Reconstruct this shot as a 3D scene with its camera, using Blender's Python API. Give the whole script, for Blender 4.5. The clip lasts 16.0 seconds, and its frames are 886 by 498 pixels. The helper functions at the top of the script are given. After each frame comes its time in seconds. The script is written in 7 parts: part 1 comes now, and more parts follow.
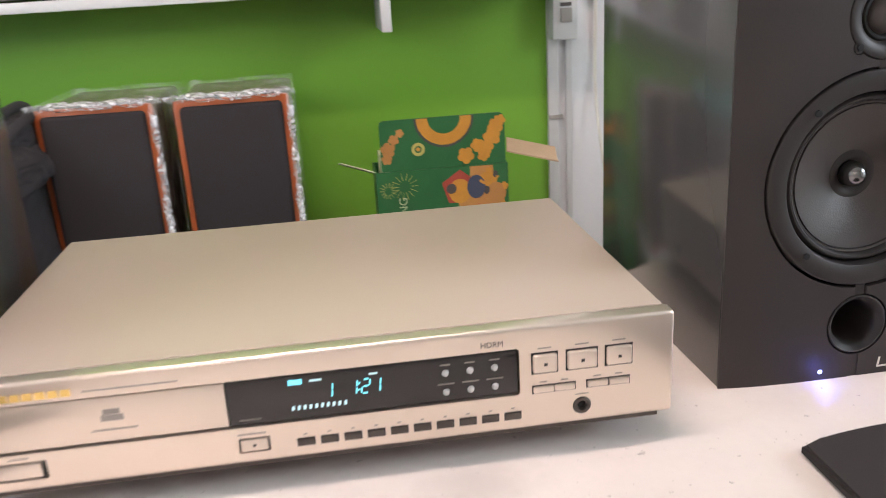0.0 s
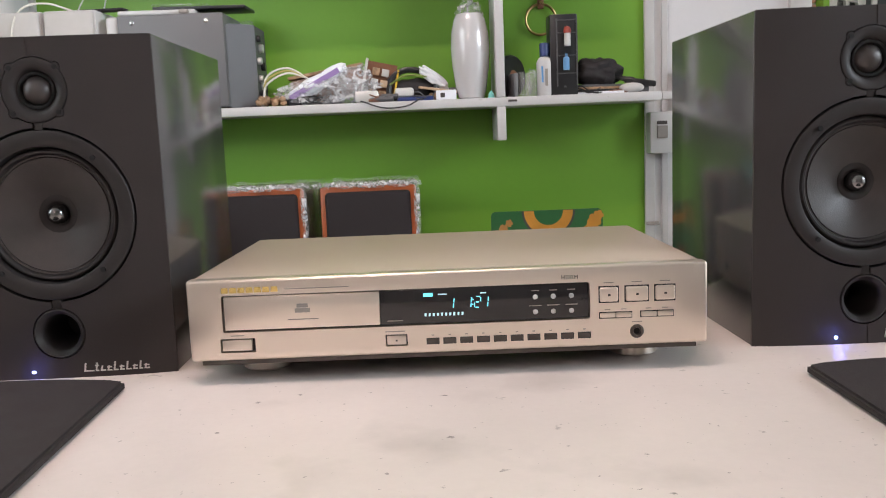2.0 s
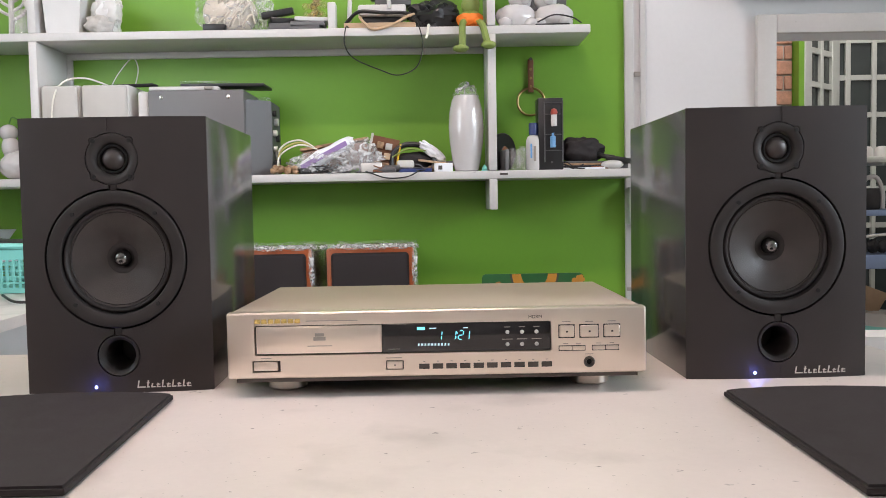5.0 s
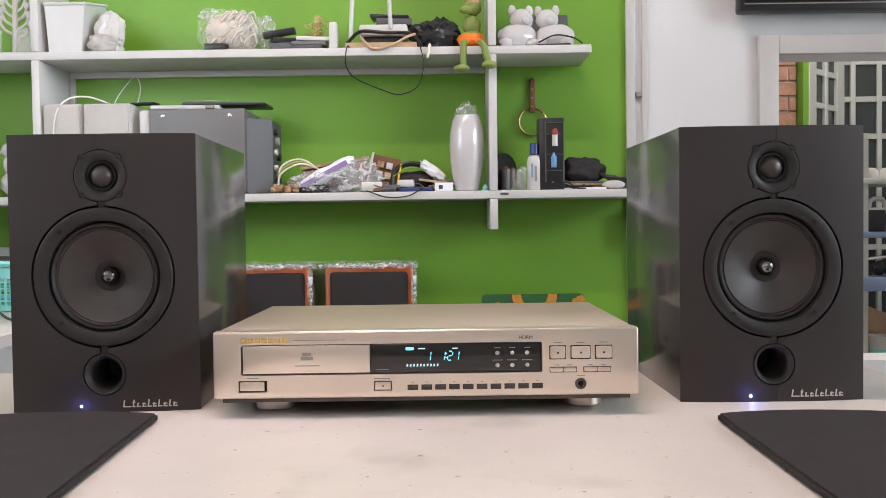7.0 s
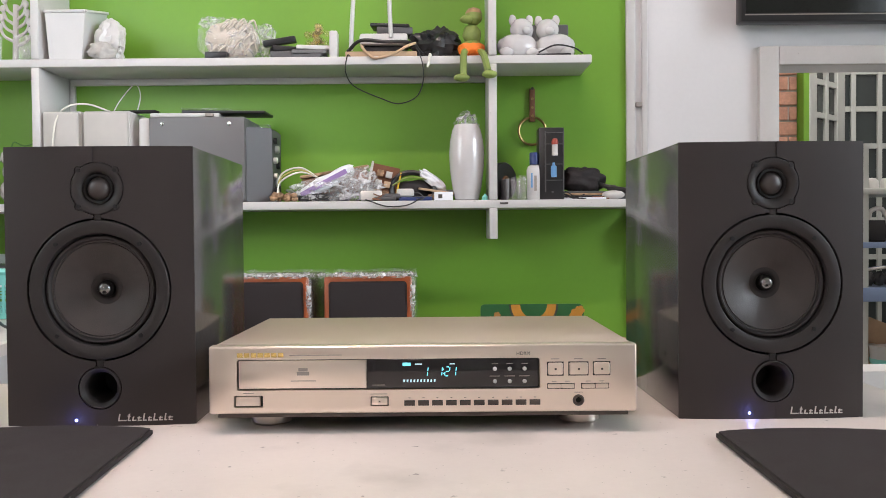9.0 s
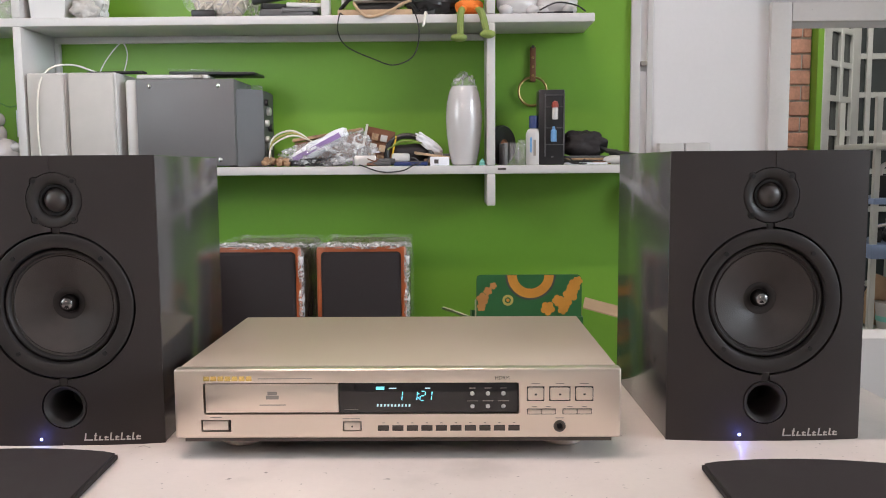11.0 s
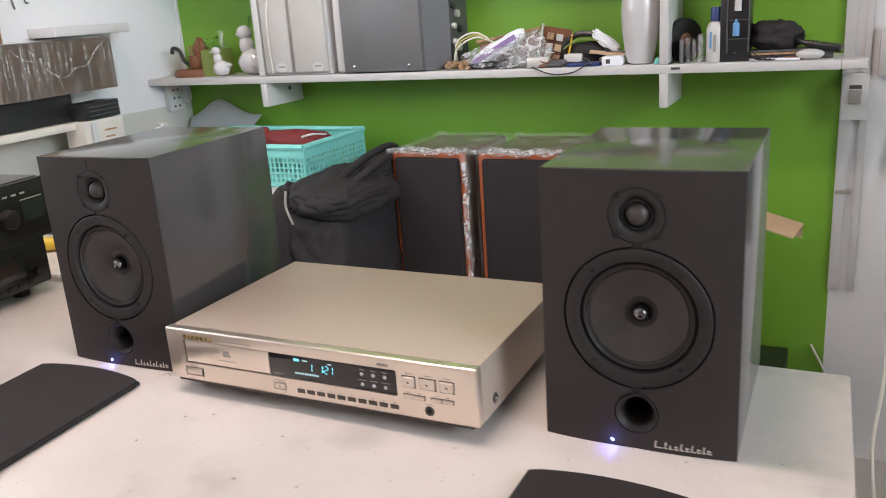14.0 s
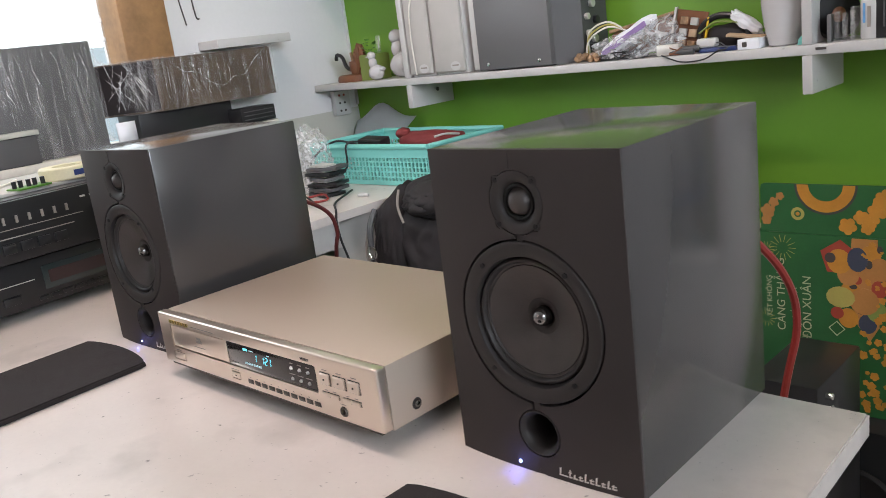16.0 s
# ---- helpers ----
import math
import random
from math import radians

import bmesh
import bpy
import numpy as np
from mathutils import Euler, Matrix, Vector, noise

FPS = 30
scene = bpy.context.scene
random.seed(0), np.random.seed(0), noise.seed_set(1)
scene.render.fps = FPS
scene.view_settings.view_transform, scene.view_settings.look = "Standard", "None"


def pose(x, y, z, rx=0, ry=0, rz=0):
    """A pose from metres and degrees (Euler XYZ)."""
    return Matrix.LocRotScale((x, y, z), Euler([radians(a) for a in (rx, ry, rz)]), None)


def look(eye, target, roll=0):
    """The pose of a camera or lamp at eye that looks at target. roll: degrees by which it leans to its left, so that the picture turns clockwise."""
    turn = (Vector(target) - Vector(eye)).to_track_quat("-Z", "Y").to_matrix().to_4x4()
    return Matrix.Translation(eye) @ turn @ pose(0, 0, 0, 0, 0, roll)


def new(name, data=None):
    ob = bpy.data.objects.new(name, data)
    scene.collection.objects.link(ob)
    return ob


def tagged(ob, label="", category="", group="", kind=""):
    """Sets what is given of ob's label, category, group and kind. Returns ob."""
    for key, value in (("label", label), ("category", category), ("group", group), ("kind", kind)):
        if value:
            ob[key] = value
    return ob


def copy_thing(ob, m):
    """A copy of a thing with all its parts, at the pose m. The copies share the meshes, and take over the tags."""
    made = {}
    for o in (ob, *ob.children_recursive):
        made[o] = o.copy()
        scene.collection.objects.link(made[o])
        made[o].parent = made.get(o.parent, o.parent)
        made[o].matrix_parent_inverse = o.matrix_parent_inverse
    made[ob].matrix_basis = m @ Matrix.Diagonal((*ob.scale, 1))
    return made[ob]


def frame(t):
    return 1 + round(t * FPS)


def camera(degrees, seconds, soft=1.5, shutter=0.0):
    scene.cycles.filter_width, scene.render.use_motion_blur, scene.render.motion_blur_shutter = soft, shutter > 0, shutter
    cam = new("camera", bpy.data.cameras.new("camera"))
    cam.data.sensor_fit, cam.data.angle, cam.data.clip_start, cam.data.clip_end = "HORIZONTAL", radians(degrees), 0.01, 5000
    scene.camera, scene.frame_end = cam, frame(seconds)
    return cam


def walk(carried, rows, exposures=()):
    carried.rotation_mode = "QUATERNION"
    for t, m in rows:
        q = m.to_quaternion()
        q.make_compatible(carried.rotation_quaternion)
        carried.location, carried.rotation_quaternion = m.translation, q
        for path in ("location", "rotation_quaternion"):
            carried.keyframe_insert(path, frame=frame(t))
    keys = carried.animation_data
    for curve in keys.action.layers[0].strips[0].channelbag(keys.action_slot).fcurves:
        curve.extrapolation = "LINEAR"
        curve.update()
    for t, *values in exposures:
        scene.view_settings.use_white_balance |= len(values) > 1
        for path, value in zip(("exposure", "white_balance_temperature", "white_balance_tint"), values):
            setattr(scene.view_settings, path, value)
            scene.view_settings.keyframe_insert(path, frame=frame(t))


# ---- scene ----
cam = camera(56.1, 16.0, soft=0.6, shutter=0.5)
METRES, EYE, TILT, LEAN, TURN = 1.52, 1.0216, 0.0, 0.0, -7.1
ROWS = [
    (0.0, 0.0, 0.0, 0.0, -1.07, -18.43, 3.21),
    (0.5, 0.0029, -0.0507, -0.0122, 3.09, -15.7, 2.91),
    (1.0, -0.0016, -0.0901, -0.0282, 5.05, -13.18, 2.72),
    (1.5, 0.0018, -0.122, -0.0434, 5.96, -10.25, 2.64),
    (2.0, 0.0037, -0.1477, -0.0584, 6.73, -7.8, 2.26),
    (2.5, 0.0031, -0.166, -0.0594, 7.46, -6.22, 1.63),
    (3.0, 0.004, -0.189, -0.0582, 7.34, -5.9, 0.65),
    (3.5, 0.0081, -0.2144, -0.0534, 6.96, -4.96, 0.68),
    (4.0, 0.0137, -0.2457, -0.057, 6.6, -4.08, 1.03),
    (6.5, 0.0307, -0.2579, -0.0624, 7.04, -2.0, 0.87),
    (7.0, 0.0312, -0.248, -0.0624, 7.19, -1.61, 0.77),
    (7.5, 0.0315, -0.2467, -0.0612, 7.31, -1.33, 0.67),
    (8.0, 0.0328, -0.2477, -0.0588, 7.28, -1.15, 0.56),
    (8.5, 0.0329, -0.249, -0.0574, 7.21, -1.17, 0.48),
    (11.0, 0.0492, -0.21, -0.0056, 7.84, -5.75, 0.4),
    (11.5, 0.0777, -0.2095, 0.0289, 13.03, -8.79, 1.44),
    (12.0, 0.1116, -0.1987, 0.0455, 17.22, -10.59, 1.88),
    (12.5, 0.162, -0.16, 0.0644, 23.8, -12.64, 2.4),
    (13.0, 0.1984, -0.1378, 0.1053, 24.63, -15.87, 2.23),
    (13.5, 0.2619, -0.1371, 0.1207, 29.91, -16.83, 3.51),
    (14.0, 0.3558, -0.1328, 0.1073, 32.67, -16.65, 3.82),
    (14.5, 0.416, -0.1231, 0.0924, 38.73, -15.64, 5.38),
    (15.0, 0.4477, -0.0795, 0.0719, 41.0, -15.1, 5.78),
    (15.5, 0.4769, -0.0048, 0.0695, 46.85, -14.64, 6.77),
    (16.0, 0.4959, 0.0438, 0.0634, 50.3, -14.4, 7.12),
]
EXPO = [(0.0, 0.24), (0.5, 0.0), (1.0, -0.14), (2.5, -0.12), (4.0, -0.06), (8.5, -0.03), (11.5, -0.17), (13.5, -0.12), (14.5, -0.06), (16.0, -0.34)]
walk(cam, [(t, pose(0, 0, EYE, TILT, LEAN, TURN) @ pose(METRES * x, METRES * y, METRES * z, 90 + pitch, roll, yaw)) for t, x, y, z, yaw, pitch, roll in ROWS], EXPO)


# ---- light ----
def area(name, eye, target, sx, sy, watts, col):
    d = bpy.data.lights.new(name, "AREA")
    d.shape, d.size, d.size_y, d.energy, d.color = "RECTANGLE", sx, sy, watts, col
    ob = new(name, d)
    ob.matrix_world = look(eye, target)
    return ob


world = bpy.data.worlds.new("sky")
scene.world = world
world.use_nodes = True
sky = world.node_tree.nodes.new("ShaderNodeTexSky")
sky.sky_type, sky.sun_disc = "NISHITA", False
sky.sun_elevation, sky.sun_rotation = radians(50), radians(-70)
world.node_tree.links.new(sky.outputs[0], world.node_tree.nodes["Background"].inputs[0])
world.node_tree.nodes["Background"].inputs[1].default_value = 0.1
WARM = (1.0, 0.770, 0.730)
area("wall_tube_glow", (-0.80, -2.50, 2.45), (-0.15, 1.85, 0.8), 1.1, 0.08, 13, WARM)
area("tube_light_glow", (-0.22, 0.46, 2.74), (-0.22, 0.46, 0.0), 0.9, 0.08, 25.5, WARM)
# Added fill for the dim back room, where no lamp is seen.
area("back_room_fill", (1.5, 2.6, 2.74), (1.5, 2.6, 0.0), 0.9, 0.2, 22, (1.0, 0.93, 0.88))
# Window's sky light, moved inside the wall and turned to brighten the shelf corner.
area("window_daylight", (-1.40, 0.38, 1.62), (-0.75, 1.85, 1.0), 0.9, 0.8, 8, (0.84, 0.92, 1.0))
# Unseen assumed opening; beam narrowed so it brightens only the far side wall.
area("side_wall_fill", (2.28, -0.10, 1.90), (-1.44, 1.35, 1.45), 1.3, 0.7, 10, (0.80, 0.88, 1.0)).data.spread = radians(58)


# ---- materials ----
def M(name, col, rough=0.5, metal=0.0, var=0.12, scale=12.0, bump=0.05, bscale=250.0, coat=0.0, spec=0.5):
    m = bpy.data.materials.new(name)
    m.use_nodes = True
    nt = m.node_tree
    b = nt.nodes["Principled BSDF"]
    tc = nt.nodes.new("ShaderNodeTexCoord")
    n1, n2 = nt.nodes.new("ShaderNodeTexNoise"), nt.nodes.new("ShaderNodeTexNoise")
    n1.inputs["Scale"].default_value, n2.inputs["Scale"].default_value = scale, bscale
    n1.inputs["Detail"].default_value, n2.inputs["Detail"].default_value = 5, 3
    mix, add = nt.nodes.new("ShaderNodeMix"), nt.nodes.new("ShaderNodeMath")
    mix.data_type = "RGBA"
    add.operation = "MULTIPLY_ADD"
    add.inputs[1].default_value, = (0.35,)
    L = nt.links.new
    L(tc.outputs["Object"], n1.inputs["Vector"])
    L(tc.outputs["Object"], n2.inputs["Vector"])
    L(n2.outputs["Fac"], add.inputs[0])
    L(n1.outputs["Fac"], add.inputs[2])
    rng = nt.nodes.new("ShaderNodeMapRange")
    rng.inputs[1].default_value, rng.inputs[2].default_value = 0.4, 1.0
    L(add.outputs[0], rng.inputs[0])
    L(rng.outputs[0], mix.inputs[0])
    mix.inputs[6].default_value = (*[c * (1 - var) for c in col], 1)
    mix.inputs[7].default_value = (*[min(1, c * (1 + var)) for c in col], 1)
    L(mix.outputs[2], b.inputs["Base Color"])
    rr = nt.nodes.new("ShaderNodeMapRange")
    rr.inputs[3].default_value, rr.inputs[4].default_value = max(0.02, rough * 0.85), min(1, rough * 1.15)
    L(n1.outputs["Fac"], rr.inputs[0])
    L(rr.outputs[0], b.inputs["Roughness"])
    b.inputs["Metallic"].default_value = metal
    b.inputs["Coat Weight"].default_value = coat
    b.inputs["Coat Roughness"].default_value = 0.12
    b.inputs["Specular IOR Level"].default_value = spec
    if bump:
        bp = nt.nodes.new("ShaderNodeBump")
        bp.inputs["Strength"].default_value, bp.inputs["Distance"].default_value = bump, 0.002
        L(n2.outputs["Fac"], bp.inputs["Height"])
        L(bp.outputs[0], b.inputs["Normal"])
    return m


def stained(name, col, stain, rough, amount, scale=9.0):
    """A surface with scattered stains and small dark specks."""
    m = M(name, col, rough, var=0.06, scale=6, bump=0.04, bscale=160)
    nt = m.node_tree
    L = nt.links.new
    b = nt.nodes["Principled BSDF"]
    src = b.inputs["Base Color"].links[0].from_socket
    tc = nt.nodes.new("ShaderNodeTexCoord")
    for sc, lo, hi, amt, tint in ((scale, 0.56, 0.78, amount, stain), (70, 0.70, 0.76, min(1, amount * 1.8), [c * 0.35 for c in stain]), (3.5, 0.45, 0.75, amount * 0.4, stain), (240, 0.70, 0.74, min(1, amount * 1.1), [c * 0.6 for c in stain])):
        n = nt.nodes.new("ShaderNodeTexNoise")
        n.inputs["Scale"].default_value, n.inputs["Detail"].default_value = sc, 6
        r = nt.nodes.new("ShaderNodeMapRange")
        r.inputs[1].default_value, r.inputs[2].default_value, r.inputs[4].default_value = lo, hi, amt
        mix = nt.nodes.new("ShaderNodeMix")
        mix.data_type = "RGBA"
        mix.inputs[7].default_value = (*tint, 1)
        L(tc.outputs["Object"], n.inputs["Vector"])
        L(n.outputs["Fac"], r.inputs[0])
        L(r.outputs[0], mix.inputs[0])
        L(src, mix.inputs[6])
        src = mix.outputs[2]
    L(src, b.inputs["Base Color"])
    return m


def glow(name, col, strength):
    m = bpy.data.materials.new(name)
    m.use_nodes = True
    b = m.node_tree.nodes["Principled BSDF"]
    b.inputs["Base Color"].default_value = (*[c * 0.2 for c in col], 1)
    b.inputs["Emission Color"].default_value = (*col, 1)
    b.inputs["Emission Strength"].default_value = strength
    return m


def film(name, cover, scale=30.0, rough=0.12, tint=(0.9, 0.9, 0.9), pull=1.0):
    """Crinkled clear plastic: mostly see-through, glossy, milky along its folds."""
    m = bpy.data.materials.new(name)
    m.use_nodes = True
    nt = m.node_tree
    L = nt.links.new
    b, out = nt.nodes["Principled BSDF"], nt.nodes["Material Output"]
    b.inputs["Base Color"].default_value = (*tint, 1)
    b.inputs["Roughness"].default_value = rough
    tr, mix = nt.nodes.new("ShaderNodeBsdfTransparent"), nt.nodes.new("ShaderNodeMixShader")
    tc, n = nt.nodes.new("ShaderNodeTexCoord"), nt.nodes.new("ShaderNodeTexNoise")
    n.inputs["Scale"].default_value, n.inputs["Detail"].default_value, n.inputs["Distortion"].default_value = scale, 7, 1.5
    r = nt.nodes.new("ShaderNodeMapRange")
    r.inputs[1].default_value, r.inputs[2].default_value = 0.48, 0.70
    r.inputs[3].default_value, r.inputs[4].default_value = cover * 0.35, min(1, cover * 2.2)
    bp = nt.nodes.new("ShaderNodeBump")
    bp.inputs["Strength"].default_value, bp.inputs["Distance"].default_value = 0.7, 0.01
    mp = nt.nodes.new("ShaderNodeMapping")
    mp.inputs["Scale"].default_value = (1, 1, pull)
    L(tc.outputs["Object"], mp.inputs["Vector"])
    L(mp.outputs[0], n.inputs["Vector"])
    L(n.outputs["Fac"], r.inputs[0])
    L(n.outputs["Fac"], bp.inputs["Height"])
    L(bp.outputs[0], b.inputs["Normal"])
    L(r.outputs[0], mix.inputs[0])
    L(tr.outputs[0], mix.inputs[1])
    L(b.outputs[0], mix.inputs[2])
    L(mix.outputs[0], out.inputs[0])
    return m


GREEN = M("green_wall_paint", (0.158, 0.350, 0.029), 0.45, var=0.05, scale=4, bump=0.06, bscale=90)
WHITEWALL = M("white_wall_paint", (0.69, 0.685, 0.69), 0.6, var=0.04, scale=3, bump=0.06, bscale=80)
CEIL = M("ceiling_paint", (0.80, 0.80, 0.79), 0.8, var=0.03)
FLOOR = M("floor_tile_glaze", (0.45, 0.43, 0.40), 0.3, var=0.1, scale=5)
GREYBAND = M("grey_dado_paint", (0.48, 0.48, 0.43), 0.55, var=0.06, scale=4)
SHELFW = stained("white_shelf_board", (0.56, 0.545, 0.53), (0.40, 0.40, 0.34), 0.4, 0.18)
TABLEW = stained("worn_white_table_top", (0.71, 0.650, 0.610), (0.36, 0.33, 0.30), 0.33, 0.62)
WOOD = M("raw_brown_wood", (0.33, 0.18, 0.08), 0.6, var=0.35, scale=14, bump=0.2, bscale=60)
CABWRAP = M("black_satin_vinyl", (0.054, 0.051, 0.052), 0.18, var=0.04, scale=1.5, bump=0, spec=0.9, coat=0.35)
BAFFLE = M("matt_black_baffle", (0.041, 0.0335, 0.0322), 0.58, var=0.10, scale=20, bump=0.05, bscale=700, spec=0.3)
RUBBER = M("black_rubber", (0.032, 0.0275, 0.0265), 0.48, var=0.1, bump=0.02, spec=0.32)
CONE = M("black_woven_cone", (0.050, 0.041, 0.038), 0.40, var=0.18, scale=60, bump=0.12, bscale=900)
HOLE = M("dark_hollow", (0.006, 0.006, 0.006), 0.8, bump=0)
PLUGM = M("smoked_chrome", (0.26, 0.255, 0.255), 0.20, 1.0, var=0.3, scale=120, bump=0)
CHROME = M("polished_metal", (0.72, 0.71, 0.70), 0.12, 1.0, var=0.05, bump=0)
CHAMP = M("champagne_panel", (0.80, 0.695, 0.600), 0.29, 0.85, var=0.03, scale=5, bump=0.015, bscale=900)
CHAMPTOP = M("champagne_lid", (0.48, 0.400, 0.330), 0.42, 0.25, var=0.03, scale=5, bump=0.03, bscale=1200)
CHAMPDARK = M("champagne_button", (0.76, 0.66, 0.57), 0.30, 0.8, var=0.04, bump=0)
GOLD = M("gold_print", (0.86, 0.62, 0.22), 0.22, 0.9, var=0.1, bump=0)
DARKBEZ = M("dark_bezel", (0.016, 0.013, 0.013), 0.3, bump=0)
DISPLAY = M("smoked_display_window", (0.010, 0.008, 0.009), 0.12, var=0.05, bump=0, coat=0.4)
KEYM = M("dark_bronze_key", (0.085, 0.070, 0.060), 0.4, 0.3, bump=0)
GREYINK = M("grey_ink", (0.30, 0.27, 0.24), 0.6, bump=0)
DARKINK = M("dark_ink", (0.06, 0.05, 0.045), 0.6, bump=0)
SILVERINK = M("silver_print", (0.72, 0.70, 0.66), 0.35, 0.5, bump=0)
VFD = glow("cyan_display_glow", (0.20, 0.78, 0.95), 1.4)
VFDW = glow("pale_display_glow", (0.55, 0.78, 0.85), 1.0)
LEDM = glow("blue_led_glow", (0.22, 0.30, 1.0), 30.0)
FELT = M("black_grille_cloth", (0.019, 0.0140, 0.0142), 0.9, var=0.2, scale=40, bump=0.25, bscale=1500)
GREYPL = M("grey_amplifier_case", (0.135, 0.132, 0.133), 0.45, var=0.06, scale=10, bump=0.04, bscale=600)
DGREYPL = M("dark_grey_plastic", (0.085, 0.083, 0.086), 0.5, var=0.08, bump=0.04)
BLACKPL = M("black_plastic", (0.016, 0.016, 0.017), 0.35, var=0.15, bump=0.03)
CREAM = M("greyish_white_speaker_cloth", (0.47, 0.45, 0.42), 0.8, var=0.06, scale=20, bump=0.15, bscale=900)
WHITEPL = M("white_plastic", (0.56, 0.55, 0.535), 0.35, var=0.04, bump=0.02)
CERAMIC = M("glazed_white_ceramic", (0.55, 0.535, 0.53), 0.12, var=0.03, bump=0, coat=0.6)
ORANGEW = M("orange_cherry_veneer", (0.36, 0.085, 0.022), 0.35, var=0.3, scale=18, bump=0.05, bscale=120)
FILMEDWOOD = M("dull_brown_veneer", (0.13, 0.095, 0.065), 0.22, var=0.25, scale=18, bump=0.15, bscale=60)
BLACKCLOTH = M("black_nylon_cloth", (0.017, 0.0135, 0.0145), 0.75, var=0.25, scale=14, bump=0.35, bscale=420)
TEAL = M("turquoise_basket_plastic", (0.22, 0.62, 0.56), 0.35, var=0.06, bump=0.03)
RED = M("dark_red_cloth", (0.20, 0.025, 0.025), 0.7, var=0.2, bump=0.2)
REDCABLE = M("red_cable_rubber", (0.26, 0.025, 0.020), 0.35, bump=0)
DARKREDCABLE = M("dark_red_cable_rubber", (0.10, 0.014, 0.013), 0.4, bump=0)
BLACKCABLE = M("black_cable_rubber", (0.012, 0.012, 0.012), 0.4, bump=0)
WHITECABLE = M("white_cable_rubber", (0.70, 0.68, 0.60), 0.4, bump=0)
BOXGREEN = M("printed_green_card", (0.020, 0.105, 0.030), 0.45, var=0.15, scale=16, bump=0.03)
BOXORANGE = M("orange_print", (0.50, 0.22, 0.030), 0.45, var=0.12, scale=40, bump=0.02)
BOXRED = M("red_print", (0.33, 0.05, 0.03), 0.45, var=0.1, bump=0.02)
BOXPINK = M("salmon_print", (0.42, 0.19, 0.055), 0.45, var=0.15, bump=0.02)
BOXYEL = M("yellow_print", (0.40, 0.34, 0.09), 0.45, bump=0.02)
# Cream taken darker to carry the shade that falls on the box's lettering.
BOXWHITE = M("shade_dimmed_cream_print", (0.44, 0.46, 0.28), 0.45, bump=0.02)
BOXBLUE = M("slate_print", (0.05, 0.06, 0.09), 0.45, bump=0.02)
CARD = M("brown_card", (0.46, 0.32, 0.20), 0.75, var=0.1, scale=25, bump=0.08)
PAPER = M("white_paper", (0.78, 0.80, 0.84), 0.7, var=0.04, bump=0.03)
SILLWRAP = film("stretched_clear_wrap", 0.11, 60, 0.10, pull=0.10)
SILLCREAM = M("cream_sill_paint", (0.66, 0.62, 0.55), 0.5, var=0.12, scale=9, bump=0.08, bscale=120)
CREASE = film("white_film_crease", 0.75, 50)
WRAPM = film("clear_stretch_wrap", 0.13, 14)
DIMRED = M("dim_reddish_window", (0.050, 0.028, 0.028), 0.25, bump=0)
BAGFILM = film("milky_plastic_bag", 0.34, 40)
GLASSY = film("clear_plastic_tub", 0.20, 12, 0.08)
LEATHER = M("brown_leather", (0.17, 0.065, 0.028), 0.5, var=0.3, bump=0.2)
BRASS = M("aged_brass", (0.32, 0.22, 0.09), 0.35, 0.9, var=0.2, bump=0.05)
PURPLE = M("purple_print", (0.28, 0.18, 0.40), 0.4, bump=0.05)
BLUE = M("blue_plastic", (0.022, 0.040, 0.15), 0.35, bump=0.02)
SKYBLUE = M("light_blue_plastic", (0.14, 0.33, 0.60), 0.4, bump=0.05)
YELLOW = M("yellow_plastic", (0.75, 0.47, 0.03), 0.4, bump=0.03)
PALEYEL = M("pale_yellow_tape", (0.66, 0.60, 0.40), 0.5, bump=0.03)
OLIVE = M("olive_green_paint", (0.20, 0.26, 0.06), 0.5, var=0.2, bump=0.05)
ORANGE = M("orange_cloth", (0.80, 0.20, 0.02), 0.6, var=0.1, bump=0.1)
LEAFG = M("leaf_green_plastic", (0.09, 0.24, 0.03), 0.5, var=0.3, bump=0.1)
BRICKM = M("salmon_brick", (0.46, 0.24, 0.17), 0.8, var=0.25, scale=30, bump=0.3, bscale=120)
MORTAR = M("grey_mortar", (0.45, 0.42, 0.38), 0.9, bump=0.2)
DOORPAINT = M("pale_grey_door_paint", (0.50, 0.52, 0.49), 0.45, var=0.05)
DARKGLASS = M("dark_window_glass", (0.035, 0.045, 0.045), 0.08, bump=0)
BLUESHELF = M("blue_grey_rack_steel", (0.24, 0.32, 0.50), 0.4, 0.2, var=0.08)
SCREEN = M("black_screen", (0.010, 0.011, 0.010), 0.10, bump=0)
DARKWRAP = M("dark_walnut_veneer", (0.075, 0.047, 0.028), 0.45, var=0.4, scale=22, bump=0.05)
YARN = M("cream_yarn", (0.58, 0.52, 0.44), 0.85, var=0.15, scale=30, bump=0.5, bscale=160)
BEANS = M("mixed_brown_parts", (0.36, 0.22, 0.12), 0.6, var=0.6, scale=60, bump=0.2)
CLEARPL = film("clear_hard_plastic", 0.28, 9, 0.06)
OUTSIDE = glow("daylight_outside", (0.86, 0.95, 1.0), 3.0)
OUTGREY = glow("pale_building_outside", (0.52, 0.66, 0.74), 1.0)
TUBEGLOW = glow("tube_glow", (1.0, 0.96, 0.92), 6.0)


# ---- mesh helpers ----
SOFT = (BLACKCLOTH, BAGFILM, RED, PAPER, CREAM, YARN)
BASE = {}


def thing(name, base, label, category, group="", kind=""):
    ob = tagged(new(name), label, category, group, kind)
    ob.location = base
    BASE[ob] = Vector(base)
    return ob


